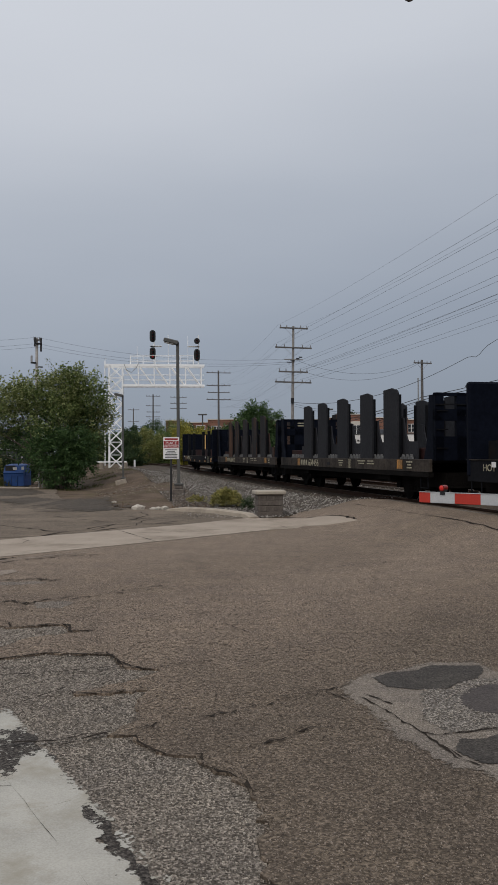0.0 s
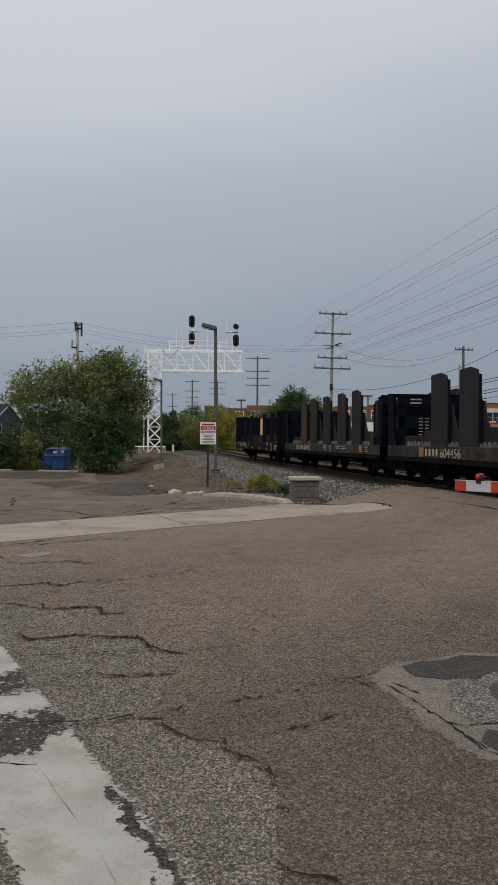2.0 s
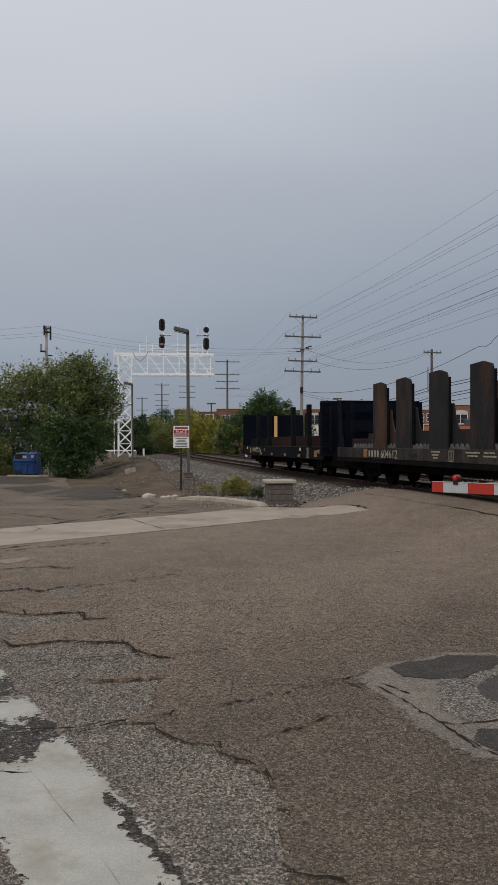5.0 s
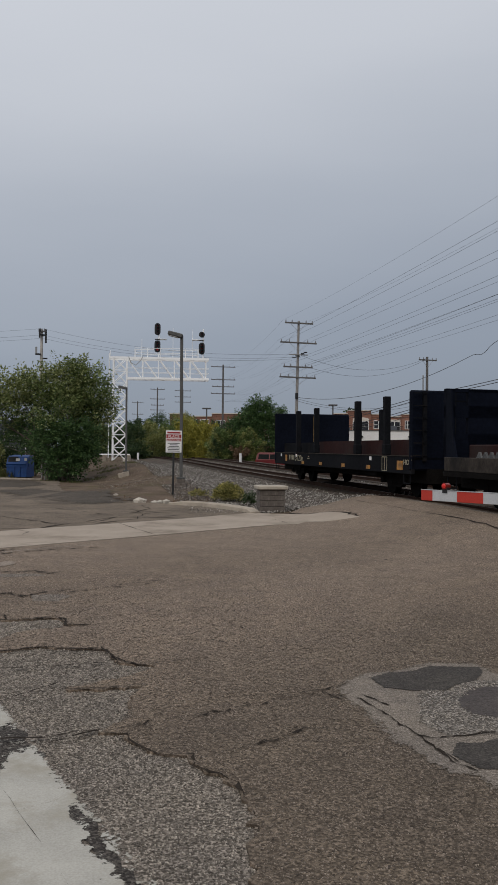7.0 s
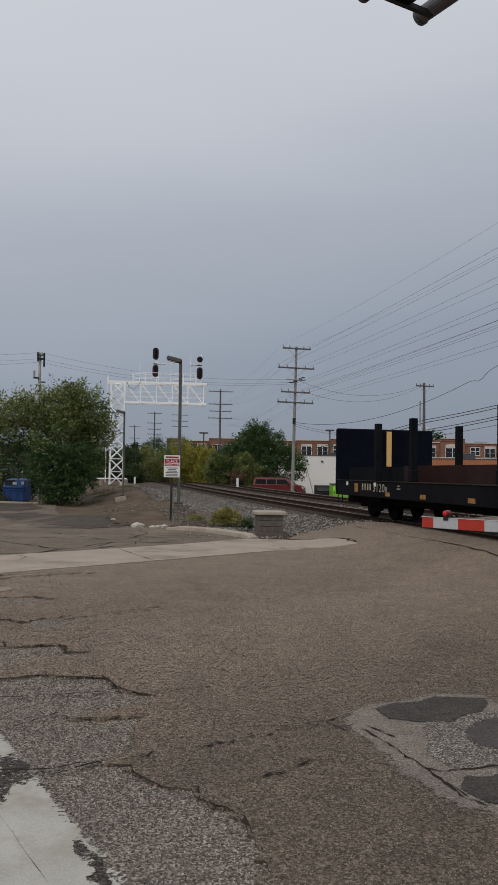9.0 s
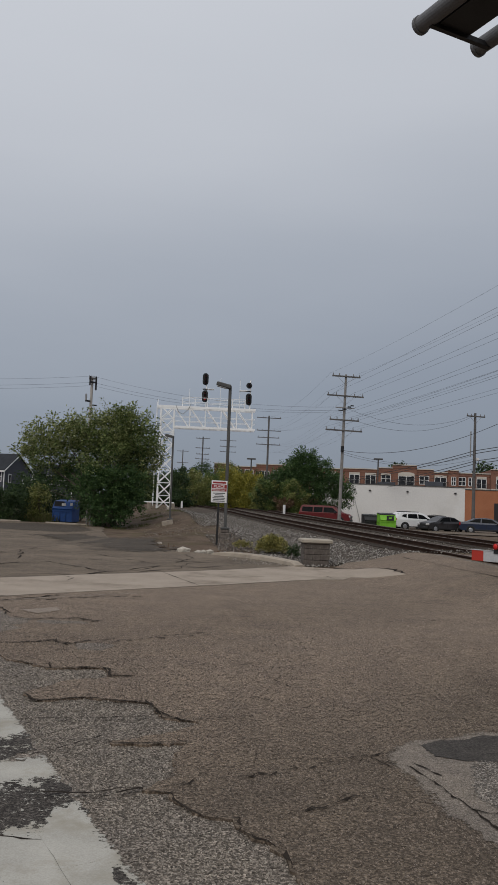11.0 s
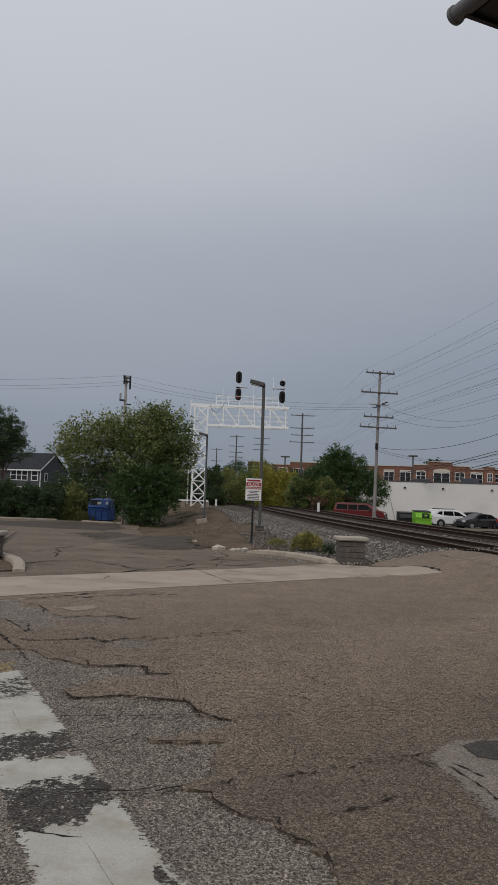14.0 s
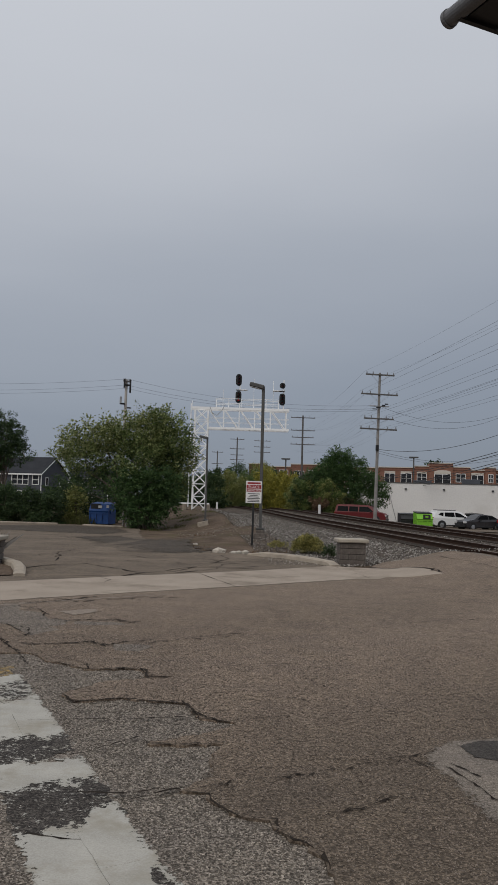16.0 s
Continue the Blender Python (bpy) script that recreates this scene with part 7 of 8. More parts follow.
# ---- buildings ----
def white_building():
    b = thing("warehouse", pose(6.5, 100.2, -0.3, 0, 0, -6.5), "long low white rendered warehouse with an orange brick end", "building")
    part("wall", bx(-3.5, 13.2, 0, 0.3, 0, 4.85), WHITE_WALL, b, "white rendered wall")
    part("wall", bx(13.2, 46, -0.02, 0.3, 0, 4.65), ORANGE_WALL, b, "orange brick wall")
    part("wall", bx(-3.5, -3.2, 0.3, 22, 0, 4.85), WHITE_WALL, b)
    part("wall", bx(45.7, 46, 0.3, 22, 0, 4.65), ORANGE_WALL, b)
    part("roof", bx(-3.2, 45.7, 0.3, 22, 4.3, 4.5), ROOF_GREY, b)
    part("coping", bx(-3.6, 13.2, -0.06, 0.34, 4.85, 4.95), BRONZE, b, "dark metal coping")
    part("coping", bx(13.2, 46.1, -0.08, 0.34, 4.65, 4.75), BRONZE, b)
    for x in (2.2, 6.6, 12.1, 0.4):
        part("wall_lamp", bx(x - 0.13, x + 0.13, -0.22, 0, 4.12, 4.26, 0.03), BLACK, b, "small dark wall lamp")
    part("downpipe", rod((0.3, -0.06, 3.6), (1.2, -0.06, 0.2), 0.03, n=6), GALV, b)
    for x in (16.5, 24, 31):
        part("door", bx(x, x + 2.8, -0.06, -0.02, 0, 3.2), CAR_GREY, b)
    for x, d, h in ((3.0, 8.0, 1.0), (9, 9, 1.3), (19, 7, 1.1)):
        part("roof_unit", bx(x, x + 2.2, d, d + 1.6, 4.5, 4.5 + h, 0.04), SIDING, b, "grey roof ventilation unit")
    return b


white_building()


def window_unit(parent, x, z, w, h, y=0.0, frame_mat=None, mull=1):
    fm = frame_mat or TRIM_WHITE
    wd = part("window", bx(x - w / 2, x + w / 2, y - 0.02, y + 0.1, z, z + h), PANE, parent, "dark glazed window with a pale frame")
    bm = bmesh.new()
    t = 0.09
    box(bm, x - w / 2 - t, x + w / 2 + t, y - 0.09, y, z + h, z + h + t)
    box(bm, x - w / 2 - t, x + w / 2 + t, y - 0.09, y, z - t, z)
    box(bm, x - w / 2 - t, x - w / 2, y - 0.09, y, z, z + h)
    box(bm, x + w / 2, x + w / 2 + t, y - 0.09, y, z, z + h)
    for k in range(mull):
        mx = x - w / 2 + w * (k + 1) / (mull + 1)
        box(bm, mx - 0.05, mx + 0.05, y - 0.07, y - 0.021, z, z + h)
    box(bm, x - w / 2, x + w / 2, y - 0.065, y - 0.021, z + h * 0.5 - 0.04, z + h * 0.5 + 0.04)
    part("window_frame", bm, fm, wd)


def stone_head(parent, x, z, w, h, y, arch):
    """A pale lintel, straight or arched, over an opening."""
    pts = [(x - w / 2, z), (x + w / 2, z), (x + w / 2, z + h)]
    if arch:
        pts += [(x + w / 2 * math.cos(a), z + h + 0.35 * math.sin(a)) for a in np.linspace(0.2, math.pi - 0.2, 7)]
    pts.append((x - w / 2, z + h))
    bm = bmesh.new()
    plate(bm, pts, 0.1, Matrix.Translation((0, y, 0)) @ Matrix(((1, 0, 0, 0), (0, 0, -1, 0), (0, 1, 0, 0), (0, 0, 0, 1))))
    part("lintel", bm, STONE_TRIM, parent, "pale stone window head")


# left edge, right edge, top, set back, openings (centre, width, head, balcony)
BAYS = ((0.8, 3.8, 9.1, -0.6, ((2.3, 1.6, 0, 0),)), (3.8, 8.8, 8.7, 0.0, ((5.2, 1.5, 0, 0), (7.4, 1.5, 0, 0))), (8.8, 14.6, 9.2, -0.6, ((10.4, 1.7, 0, 1), (12.9, 1.5, 0, 0))),
        (14.6, 25.1, 8.9, 0.0, ((16.5, 1.8, 1, 1), (19.6, 1.5, 0, 0), (22.7, 1.8, 1, 1))), (25.1, 31.7, 9.05, 0.0, ((27.2, 1.75, 1, 1), (30.2, 1.85, 1, 1))), (31.7, 34.3, 9.35, -0.4, ((33.0, 1.6, 1, 0),)),
        (34.3, 38.6, 9.95, -0.8, ((36.7, 2.8, 2, 1),)), (38.6, 41.7, 9.3, -0.4, ((40.0, 1.6, 0, 0),)), (41.7, 44.3, 8.85, 0.0, ((43.0, 2.0, 1, 1),)), (44.3, 46.2, 9.3, -0.6, ((45.3, 0.7, 0, 0),)),
        (46.2, 52.0, 8.9, 0.0, ((46.9, 1.2, 0, 0), (48.6, 0.9, 0, 0), (50.4, 1.6, 1, 1))), (52.0, 56.5, 9.7, -0.6, ((54.2, 2.4, 2, 1),)), (56.5, 66, 8.9, 0.0, ((58.5, 1.6, 0, 0), (61.2, 1.8, 1, 1), (64, 1.6, 0, 0))), (66, 80, 9.1, -0.4, ((69, 1.8, 1, 1), (73, 1.6, 0, 0), (77, 1.8, 1, 1))))


def apartments():
    b = thing("apartment_building", pose(-16.5, 158, 0, 0, 0, -3.0), "long red brick apartment building with pale stone bands and balconies", "building")
    for x0, x1, top, y, holes in BAYS:
        part("wall", bx(x0, x1, y, y + 12, 0, top), BRICK_WALL, b, "red brick wall")
        part("stone_band", bx(x0 - 0.03, x1 + 0.03, y - 0.1, y, 6.05, 6.25), STONE_TRIM, b)
        part("coping", bx(x0 - 0.06, x1 + 0.06, y - 0.16, y + 0.4, top, top + 0.16), STONE_TRIM, b)
        part("cornice", bx(x0, x1, y - 0.08, y, top - 0.5, top - 0.35), BRICK_WALL, b)
        for cx, w, head, balcony in holes:
            for z in (0.5, 3.5, 6.7):
                window_unit(b, cx, z - (0.4 if balcony else 0), w, 1.3 + (0.35 if balcony else 0.1), y, mull=1)
                if head:
                    stone_head(b, cx, z + 1.36, w + 0.2, 0.34, y - 0.02, head == 2)
                if balcony:
                    bal = part("balcony", bx(cx - w / 2 - 0.4, cx + w / 2 + 0.4, y - 1.3, y - 0.1, z - 0.75, z - 0.6), STONE_TRIM, b)
                    bm = bmesh.new()
                    for bxp in np.arange(cx - w / 2 - 0.4, cx + w / 2 + 0.41, 0.16):
                        bar(bm, (bxp, y - 1.28, z - 0.6), (bxp, y - 1.28, z + 0.4), 0.035, 0.035)
                    bar(bm, (cx - w / 2 - 0.4, y - 1.28, z + 0.4), (cx + w / 2 + 0.4, y - 1.28, z + 0.4), 0.06, 0.06)
                    part("balcony_rail", bm, BLACK, bal)
    for cx in (17.0, 60.0):
        part("roof_unit", bx(cx, cx + 2.0, 6, 8, 8.9, 9.5), GALV, b)
    return b


apartments()


def gable_house(x, y, rot, label, w=9.0, d=8.0, eave=5.0, ridge=7.4, z=0.1):
    h = thing("house", pose(x, y, z, 0, 0, rot), label, "house", group="grey houses")
    part("wall", bx(-w / 2, w / 2, 0, d, 0, eave), SIDING, h, "grey clapboard wall")
    for sx in (-1, 1):
        bm = bmesh.new()
        plate(bm, [(0, eave), (d, eave), (d / 2, ridge - 0.1)], 0.2, Matrix.Translation((sx * w / 2 - 0.1 - sx * 0.1, 0, 0)) @ SIDE)
        part("gable", bm, SIDING, h)
    bm = bmesh.new()
    for pts in ([(-0.35, eave - 0.2), (d / 2, ridge), (d / 2, ridge + 0.16), (-0.35, eave)], [(d + 0.35, eave - 0.2), (d / 2, ridge), (d / 2, ridge + 0.16), (d + 0.35, eave)]):
        plate(bm, pts, w + 0.5, Matrix.Translation((-w / 2 - 0.25, 0, 0)) @ SIDE)
    part("roof", bm, ROOF_GREY, h, "dark shingle roof")
    bm = bmesh.new()
    for sx in (-1, 1):
        bar(bm, (sx * (w / 2 + 0.27), -0.35, eave - 0.1), (sx * (w / 2 + 0.27), d / 2, ridge), 0.06, 0.12)
        bar(bm, (sx * (w / 2 + 0.27), d + 0.35, eave - 0.1), (sx * (w / 2 + 0.27), d / 2, ridge), 0.06, 0.12)
        box(bm, sx * w / 2 - 0.05, sx * w / 2 + 0.05, -0.06, 0.05, 0, eave)
    box(bm, -w / 2 - 0.25, w / 2 + 0.25, -0.42, -0.34, eave - 0.28, eave - 0.08)
    part("trim", bm, TRIM_WHITE, h, "white roof edge and corner boards")
    for cx in (-w * 0.28, w * 0.12):
        for z0 in (1.0, 3.4):
            window_unit(h, cx, z0, 2.6 if cx > 0 else 1.1, 1.35, 0.0, mull=2 if cx > 0 else 0)
    window_unit(h, w * 0.4, 3.4, 0.9, 1.3, 0, mull=0)
    for yy in (d * 0.2, d * 0.75):
        wd = part("window", bx(w / 2, w / 2 + 0.06, yy - 0.4, yy + 0.4, 3.2, 4.5), TRIM_WHITE, h, "narrow white-framed side window")
        part("pane", bx(w / 2 + 0.055, w / 2 + 0.066, yy - 0.28, yy + 0.28, 3.3, 4.4), PANE, wd)
    return h


gable_house(-46.35, 118, -9, "grey clapboard house with a dark gable roof and white windows")
gable_house(-56.2, 116.3, -9, "grey clapboard house with white windows behind the evergreen", w=8, ridge=7.1)
gable_house(-39.5, 131, -9, "grey house with a lower dark roof behind the tree", w=8, eave=4.2, ridge=6.4)
vp = part("vent_pipe", rod((-46.2, 121.5, 7.0), (-46.5, 121.5, 9.3), 0.09, n=8), GALV)
tagged(vp, "thin grey flue pipe rising from a house roof", "pipe")
for i, (x, y, h, rx) in enumerate(((22, 185, 12.2, 3.5), (0, 190, 12.0, 3.0), (42, 190, 12.6, 4), (-60, 160, 9, 6), (-75, 150, 9, 6), (-28, 200, 8.0, 6), (60, 150, 8, 5))):
    tree("distant_tree", x, y, "distant dark tree behind the buildings", h, rx, rx, 1, 24, 2200, 0.4, LEAF_DARK, 120 + i, low=0.2, trunk=0.25)

# ---- skips and parked vehicles ----
def skip(x, y, z, rot, w, d, h, mat_s, label, lid=True):
    s = thing("skip", pose(x, y, z, 0, 0, rot), label, "skip", group="skips")
    bm = bmesh.new()
    plate(bm, [(0.0, 0.12), (d, 0.12), (d, h), (0.25, h * 0.93), (-0.12, h * 0.62), (0.0, h * 0.5)], w, Matrix.Translation((-w / 2, 0, 0)) @ SIDE)
    part("body", bm, mat_s, s)
    for sx in (-1, 1):
        part("fork_pocket", bx(sx * w / 2 - 0.05, sx * w / 2 + 0.05, d * 0.2, d * 0.75, h * 0.5, h * 0.66), mat_s, s)
    bm = bmesh.new()
    for k in np.linspace(-w / 2 + 0.05, w / 2 - 0.05, 4):
        box(bm, k - 0.04, k + 0.04, -0.05, 0.03, 0.12, h * 0.5)
    box(bm, -w / 2, w / 2, -0.06, 0.02, h * 0.5, h * 0.56)
    part("rib", bm, mat_s, s)
    part("skid", bx(-w / 2 + 0.1, w / 2 - 0.1, 0.1, d - 0.1, 0, 0.12), SKIP_BLACK, s)
    if lid:
        for a, c in ((-w / 2, -0.02), (0.02, w / 2)):
            bm = bmesh.new()
            plate(bm, [(0.2, h * 0.935), (d + 0.05, h + 0.02), (d + 0.05, h + 0.08), (0.2, h * 0.985)], c - a, Matrix.Translation((a, 0, 0)) @ SIDE)
            part("lid", bm, SKIP_BLACK, s, "black plastic lid")
    return s


sk = skip(-16.1, 57.0, -0.2, -5, 1.42, 1.4, 1.62, BLUE, "blue steel refuse skip at the car park edge", lid=False)
part("label_plate", bx(-0.06, 0.22, -0.03, -0.015, 1.2, 1.38), SIGN_WHITE, sk)
part("label_plate", bx(0.54, 0.72, -0.03, -0.015, 1.22, 1.42), SIGN_WHITE, sk)
# solid black panel paints the shade inside the skip's mouth
part("opening", bx(-0.6, 0.1, -0.02, 0.05, 1.08, 1.5), SKIP_BLACK, sk)
sk = skip(8.28, 75.7, -0.22, 8, 1.42, 1.4, 1.5, LIME, "lime green refuse skip with a dark label")
part("label_plate", bx(-0.18, 0.48, -0.145, -0.125, 0.92, 1.32), SKIP_BLACK, sk)
part("label_mark", bx(0.02, 0.28, -0.15, -0.146, 1.05, 1.2), LIME, sk)
skip(7.0, 77.4, -0.15, 8, 1.4, 1.4, 1.25, SKIP_BLACK, "black refuse skip beside the green one")
mk = part("marker_post", rod((0, 0, -0.2), (0, 0, 1.15), 0.12, n=10), SIGN_WHITE)
mk.location = (-1.07, 75.1, 0.55)
tagged(mk, "short white marker post by the tracks", "post")
for (s, q, h) in ((92, -3.2, 0.9), (64, -3.5, 0.7)):
    p = xy(s, q)
    mk = part("marker_post", rod((0, 0, -0.2), (0, 0, h), 0.1, n=8), SIGN_WHITE)
    mk.location = (p.x, p.y, lie(p.x, p.y))
    tagged(mk, "short white marker post by the tracks", "post")


def vehicle(name, x, y, z, rot, label, mat_b, L, W, H, prof, glass, wheel_r, wheels, group="parked cars"):
    """A vehicle from its side outline: body shell narrowing towards the roof, glazing, lamps, wheels."""
    v = thing(name, pose(x, y, z, 0, 0, rot), label, "car" if name != "minivan" else "van", group)
    belt = H * 0.58

    def cut(keep_low):
        out = []
        for (ax, az), (cx, cz) in zip(prof, prof[1:] + prof[:1]):
            ina, inc = (az <= belt) == keep_low, (cz <= belt) == keep_low
            if ina:
                out.append((ax, az))
            if ina != inc:
                f = (belt - az) / (cz - az)
                out.append((ax + f * (cx - ax), belt))
        return out
    bm = bmesh.new()
    for low in (True, False):
        ring = []
        for px, pz in cut(low):
            tuck = W / 2 - (0.16 * max(0.0, (pz - belt)) / (H - belt)) * 1.3 - (0.05 if pz < 0.32 else 0)
            ring.append((bm.verts.new((px, -tuck, pz)), bm.verts.new((px, tuck, pz))))
        for i in range(len(ring)):
            j = (i + 1) % len(ring)
            if abs(ring[i][0].co.z - belt) < 1e-6 and abs(ring[j][0].co.z - belt) < 1e-6:
                continue
            bm.faces.new((ring[i][0], ring[j][0], ring[j][1], ring[i][1]))
        bm.faces.new([r[0] for r in ring][::-1])
        bm.faces.new([r[1] for r in ring])
    bmesh.ops.remove_doubles(bm, verts=bm.verts, dist=0.001)
    bmesh.ops.recalc_face_normals(bm, faces=bm.faces)
    bmesh.ops.bevel(bm, geom=[e for e in bm.edges if len(e.link_faces) == 2 and e.calc_face_angle(0) > 0.5], offset=0.05, segments=2, affect="EDGES")
    bmesh.ops.triangulate(bm, faces=[f for f in bm.faces if len(f.verts) > 4])
    part("body", bm, mat_b, v)
    for sg in (-1, 1):
        part("door_seam", bx(-0.01, 0.01, *sorted((sg * (W / 2 + 0.003), sg * (W / 2 - 0.01))), 0.4, belt), SKIP_BLACK, v)
        part("sill_trim", bx(-L * 0.28, L * 0.28, *sorted((sg * (W / 2 + 0.012), sg * (W / 2 - 0.02))), 0.3, 0.40, 0.01), SKIP_BLACK, v)
    def side_x(pz):
        return W / 2 - (0.16 * max(0.0, (pz - belt)) / (H - belt)) * 1.3
    for poly in glass:
        for sg in (-1, 1):
            bm = bmesh.new()
            vs2 = [bm.verts.new((px, sg * (side_x(pz) + 0.012), pz)) for px, pz in poly]
            vs3 = [bm.verts.new((px, sg * (side_x(pz) - 0.02), pz)) for px, pz in poly]
            for k in range(len(poly)):
                bm.faces.new((vs2[k - 1], vs2[k], vs3[k], vs3[k - 1]))
            bm.faces.new(vs2)
            bm.faces.new(vs3[::-1])
            bmesh.ops.recalc_face_normals(bm, faces=bm.faces)
            part("side_window", bm, CAR_GLASS, v, "dark tinted glass")
    for (px, pz) in wheels:
        for sg in (-1, 1):
            w = part("wheel", rod((px, sg * (W / 2 - 0.2), wheel_r), (px, sg * (W / 2 + 0.01), wheel_r), wheel_r, n=20), TYRE, v, "black tyre on a pale rim")
            part("rim", rod((px, sg * (W / 2 + 0.005), wheel_r), (px, sg * (W / 2 + 0.022), wheel_r), wheel_r * 0.62, wheel_r * 0.5, n=16), RIM, w)
            part("wheel_arch", rod((px, sg * (W / 2 - 0.05), wheel_r + 0.02), (px, sg * (W / 2 + 0.004), wheel_r + 0.02), wheel_r * 1.16, n=20), SKIP_BLACK, v)
    return v


def end_parts(v, front, rear, W, H, zl):
    for sg in (-1, 1):
        part("headlight", bx(front - 0.12, front + 0.03, *sorted((sg * (W / 2 - 0.42), sg * (W / 2 - 0.04))), zl - 0.08, zl + 0.09, 0.02), LAMP_GLASS, v)
        part("tail_light", bx(rear - 0.02, rear + 0.12, *sorted((sg * (W / 2 - 0.22), sg * (W / 2 - 0.02))), zl, zl + 0.3, 0.02), TAIL_GLASS, v)
        part("mirror", bx(front - 1.55, front - 1.4, *sorted((sg * W / 2, sg * (W / 2 + 0.2))), H * 0.6, H * 0.68, 0.02), SKIP_BLACK, v)
    part("bumper", bx(front - 0.05, front + 0.05, -W / 2 + 0.1, W / 2 - 0.1, 0.3, 0.5, 0.02), SKIP_BLACK, v)
    part("bumper", bx(rear - 0.06, rear + 0.05, -W / 2 + 0.1, W / 2 - 0.1, 0.35, 0.6, 0.02), SKIP_BLACK, v)
    part("grille", bx(front - 0.02, front + 0.035, -0.45, 0.45, zl - 0.16, zl + 0.06), SKIP_BLACK, v)
    part("plate_bar", bx(rear - 0.035, rear - 0.02, -0.2, 0.2, 0.72, 0.84), SIGN_WHITE, v)


# length along x, the front at plus x
VAN = [(-2.55, 0.45), (-2.55, 1.1), (-2.42, 1.72), (-2.2, 1.82), (0.55, 1.80), (0.95, 1.66), (1.7, 1.14), (2.35, 1.0), (2.55, 0.78), (2.55, 0.35), (2.3, 0.25), (-2.3, 0.28)]
v = vehicle("minivan", 3.02, 84.6, 0.02, -12, "red minivan parked behind the tracks", VAN_RED, 5.1, 1.95, 1.82, VAN,
            ([(-2.3, 1.15), (-1.2, 1.12), (-1.2, 1.62), (-2.25, 1.62)], [(-1.1, 1.12), (-0.2, 1.12), (-0.2, 1.62), (-1.1, 1.62)], [(-0.1, 1.12), (1.35, 1.12), (0.75, 1.62), (-0.1, 1.62)]), 0.34, ((-1.6, 0), (1.6, 0)))
end_parts(v, 2.55, -2.55, 1.95, 1.82, 0.78)
bm = bmesh.new()
plate(bm, [(-0.75, 0), (0.75, 0), (0.68, 0.74), (-0.68, 0.74)], 0.012, Matrix.Translation((1.62, 0, 1.17)) @ Matrix.Rotation(radians(-56), 4, "Y") @ Matrix(((0, 0, 1, 0), (1, 0, 0, 0), (0, 1, 0, 0), (0, 0, 0, 1))))
part("windscreen", bm, CAR_GLASS, v)
SUV = [(-2.3, 0.45), (-2.34, 0.95), (-2.1, 1.35), (-1.8, 1.68), (0.2, 1.72), (0.7, 1.55), (1.35, 1.08), (2.15, 0.95), (2.33, 0.7), (2.33, 0.38), (2.1, 0.28), (-2.1, 0.3)]
v = vehicle("suv", 11.3, 80.4, -0.2, 17, "white sport utility car with tinted windows and roof rails", CAR_WHITE, 4.65, 1.88, 1.72, SUV,
            ([(-1.75, 1.30), (-1.25, 1.18), (-1.2, 1.52), (-1.5, 1.50)], [(-1.12, 1.16), (-0.12, 1.12), (-0.14, 1.55), (-1.08, 1.53)], [(-0.05, 1.12), (1.0, 1.10), (0.45, 1.46), (-0.05, 1.55)]), 0.36, ((-1.4, 0), (1.42, 0)))
end_parts(v, 2.33, -2.34, 1.88, 1.72, 0.8)
bm = bmesh.new()
plate(bm, [(-0.7, 0), (0.7, 0), (0.62, 0.48), (-0.62, 0.48)], 0.012, Matrix.Translation((-2.19, 0, 1.2)) @ Matrix.Rotation(radians(38), 4, "Y") @ Matrix(((0, 0, 1, 0), (1, 0, 0, 0), (0, 1, 0, 0), (0, 0, 0, 1))))
part("rear_window", bm, CAR_GLASS, v)
for sg in (-1, 1):
    part("roof_rail", bx(-1.6, 0.1, sg * 0.62 - 0.025, sg * 0.62 + 0.025, 1.70, 1.78, 0.01), SKIP_BLACK, v)
SEDAN = [(-2.4, 0.4), (-2.42, 0.85), (-2.2, 1.02), (-1.7, 1.08), (-1.05, 1.38), (0.0, 1.46), (0.55, 1.38), (1.25, 1.0), (2.15, 0.85), (2.4, 0.65), (2.4, 0.35), (2.2, 0.24), (-2.2, 0.26)]
SED_GLASS = ([(-1.55, 1.06), (-0.55, 1.02), (-0.5, 1.36), (-1.0, 1.32)], [(-0.45, 1.02), (0.95, 0.99), (0.45, 1.32), (-0.4, 1.36)])
COUPE = [(px * 0.86, pz) for px, pz in SEDAN]
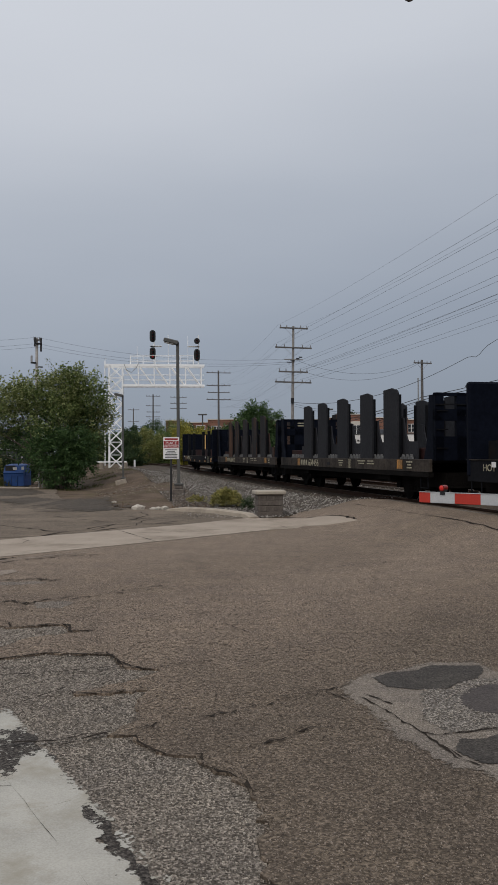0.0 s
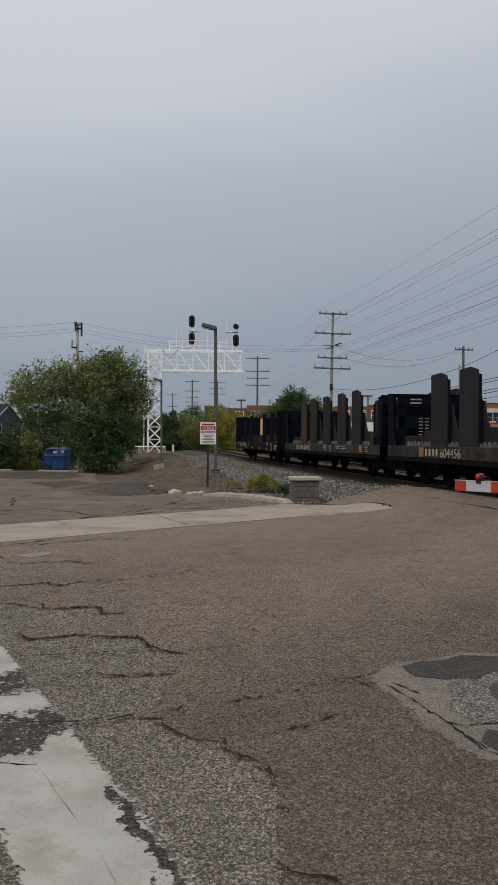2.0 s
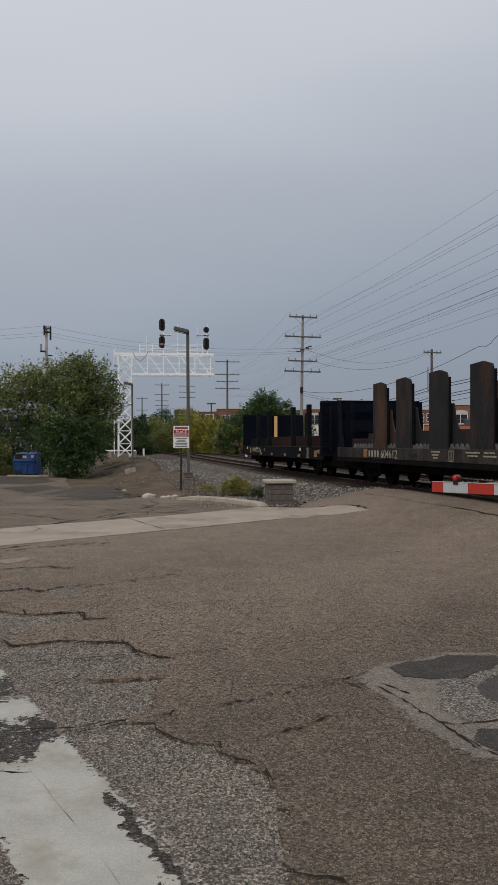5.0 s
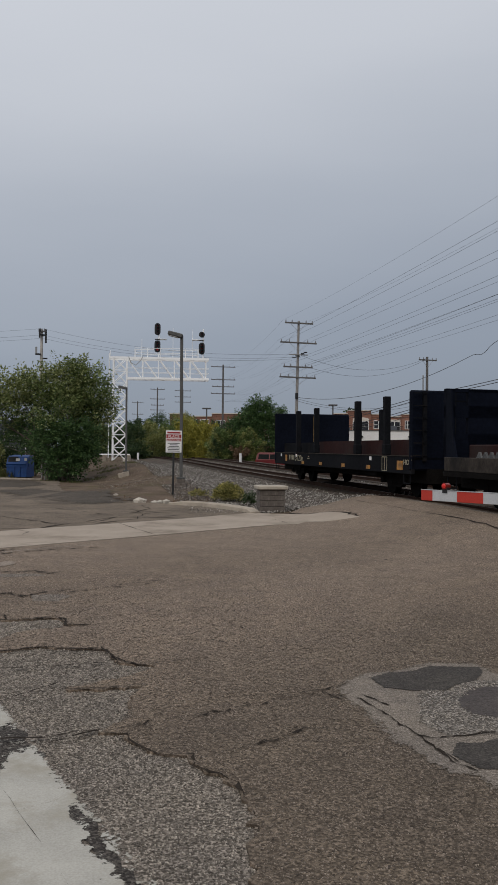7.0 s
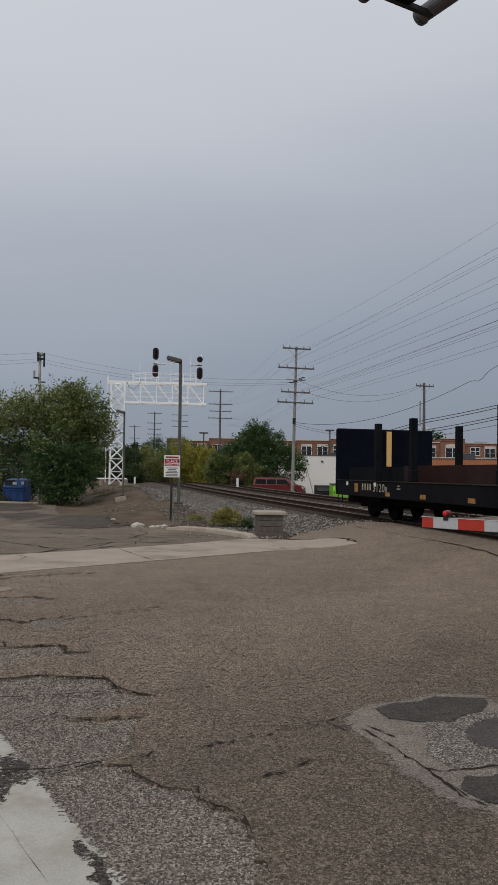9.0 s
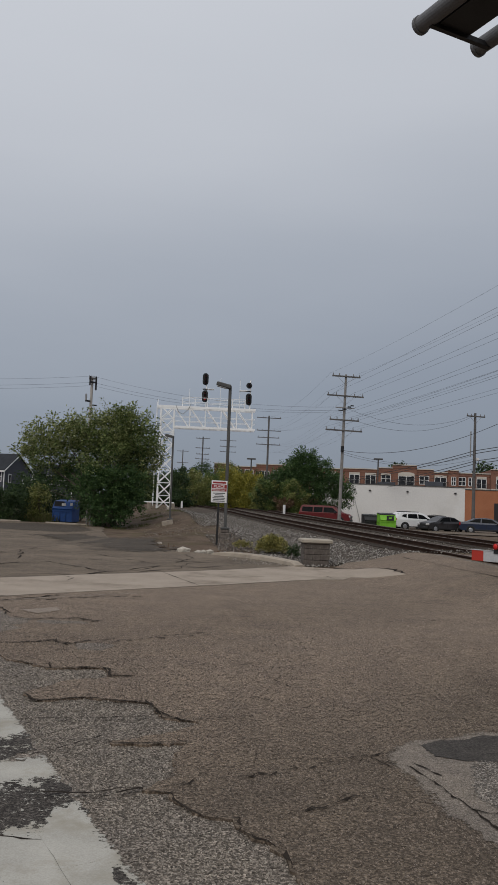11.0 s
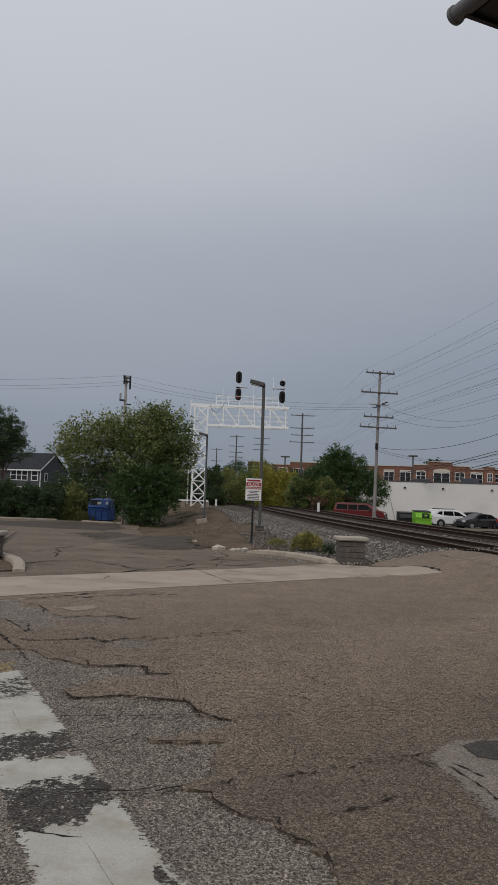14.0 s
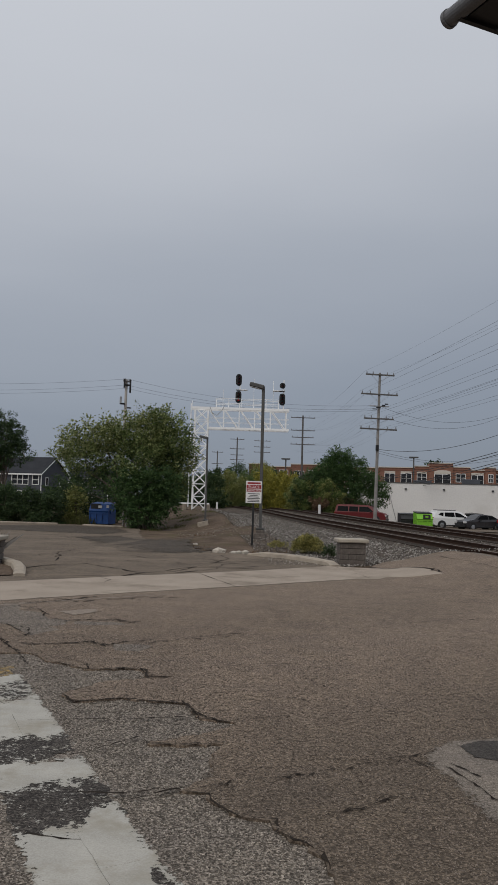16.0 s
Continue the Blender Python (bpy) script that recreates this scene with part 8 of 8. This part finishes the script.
v = vehicle("sedan", 13.45, 78.2, -0.22, 206, "dark grey sedan parked beside the white car", CAR_GREY, 4.2, 1.8, 1.46, COUPE, [[(a * 0.86, b) for a, b in g] for g in SED_GLASS], 0.33, ((-1.28, 0), (1.28, 0)))
end_parts(v, 2.06, -2.08, 1.8, 1.46, 0.72)
v = vehicle("hatchback", 13.6, 83.6, -0.2, 172, "dark car mostly hidden behind the sedan", CAR_GREY, 4.4, 1.8, 1.6, [(px, pz * 1.08) for px, pz in SEDAN], [[(a, b * 1.08) for a, b in g] for g in SED_GLASS], 0.33, ((-1.4, 0), (1.4, 0)))
end_parts(v, 2.4, -2.42, 1.85, 1.56, 0.78)
v = vehicle("hatchback", 17.4, 78.0, -0.2, -6, "dark blue car at the end of the parked row", CAR_BLUE, 4.4, 1.8, 1.5, SEDAN, SED_GLASS, 0.33, ((-1.4, 0), (1.4, 0)))
end_parts(v, 2.4, -2.42, 1.85, 1.46, 0.72)
v = vehicle("sedan", 22.4, 77.6, -0.2, 174, "dark sedan farther along the parked row", CAR_GREY, 4.8, 1.85, 1.46, SEDAN, SED_GLASS, 0.33, ((-1.45, 0), (1.45, 0)))
end_parts(v, 2.4, -2.42, 1.85, 1.46, 0.72)
yard = drape("yard_asphalt", [(0.5, 84), (3, 76), (6, 70.5), (40, 63), (48, 98), (-2, 101)], ASPH_LOT, 0.02, 3.0)
tagged(yard, "grey asphalt yard behind the tracks", "parking lot")


def motions():
    for car, s0 in WAGONS:
        rows = []
        for t in (0, 2, 4, 6, 8, 10, 12, 14, 16):
            s = s0 - SPEED * t
            p = xy(s, MID_Q)
            a = math.atan2(rail_z(s + 4) - rail_z(s - 4), 8)
            rows.append((t, pose(p.x, p.y, rail_z(s), math.degrees(a), 0, math.degrees(TH))))
        walk(car, rows)
    for ws, y in KEYED:
        rows = [(k * 4 / 30, pose(0, y, 0.42, math.degrees(SPEED * k * 4 / 30 / 0.42), 0, 0)) for k in range(121)]
        walk(ws, rows)


motions()
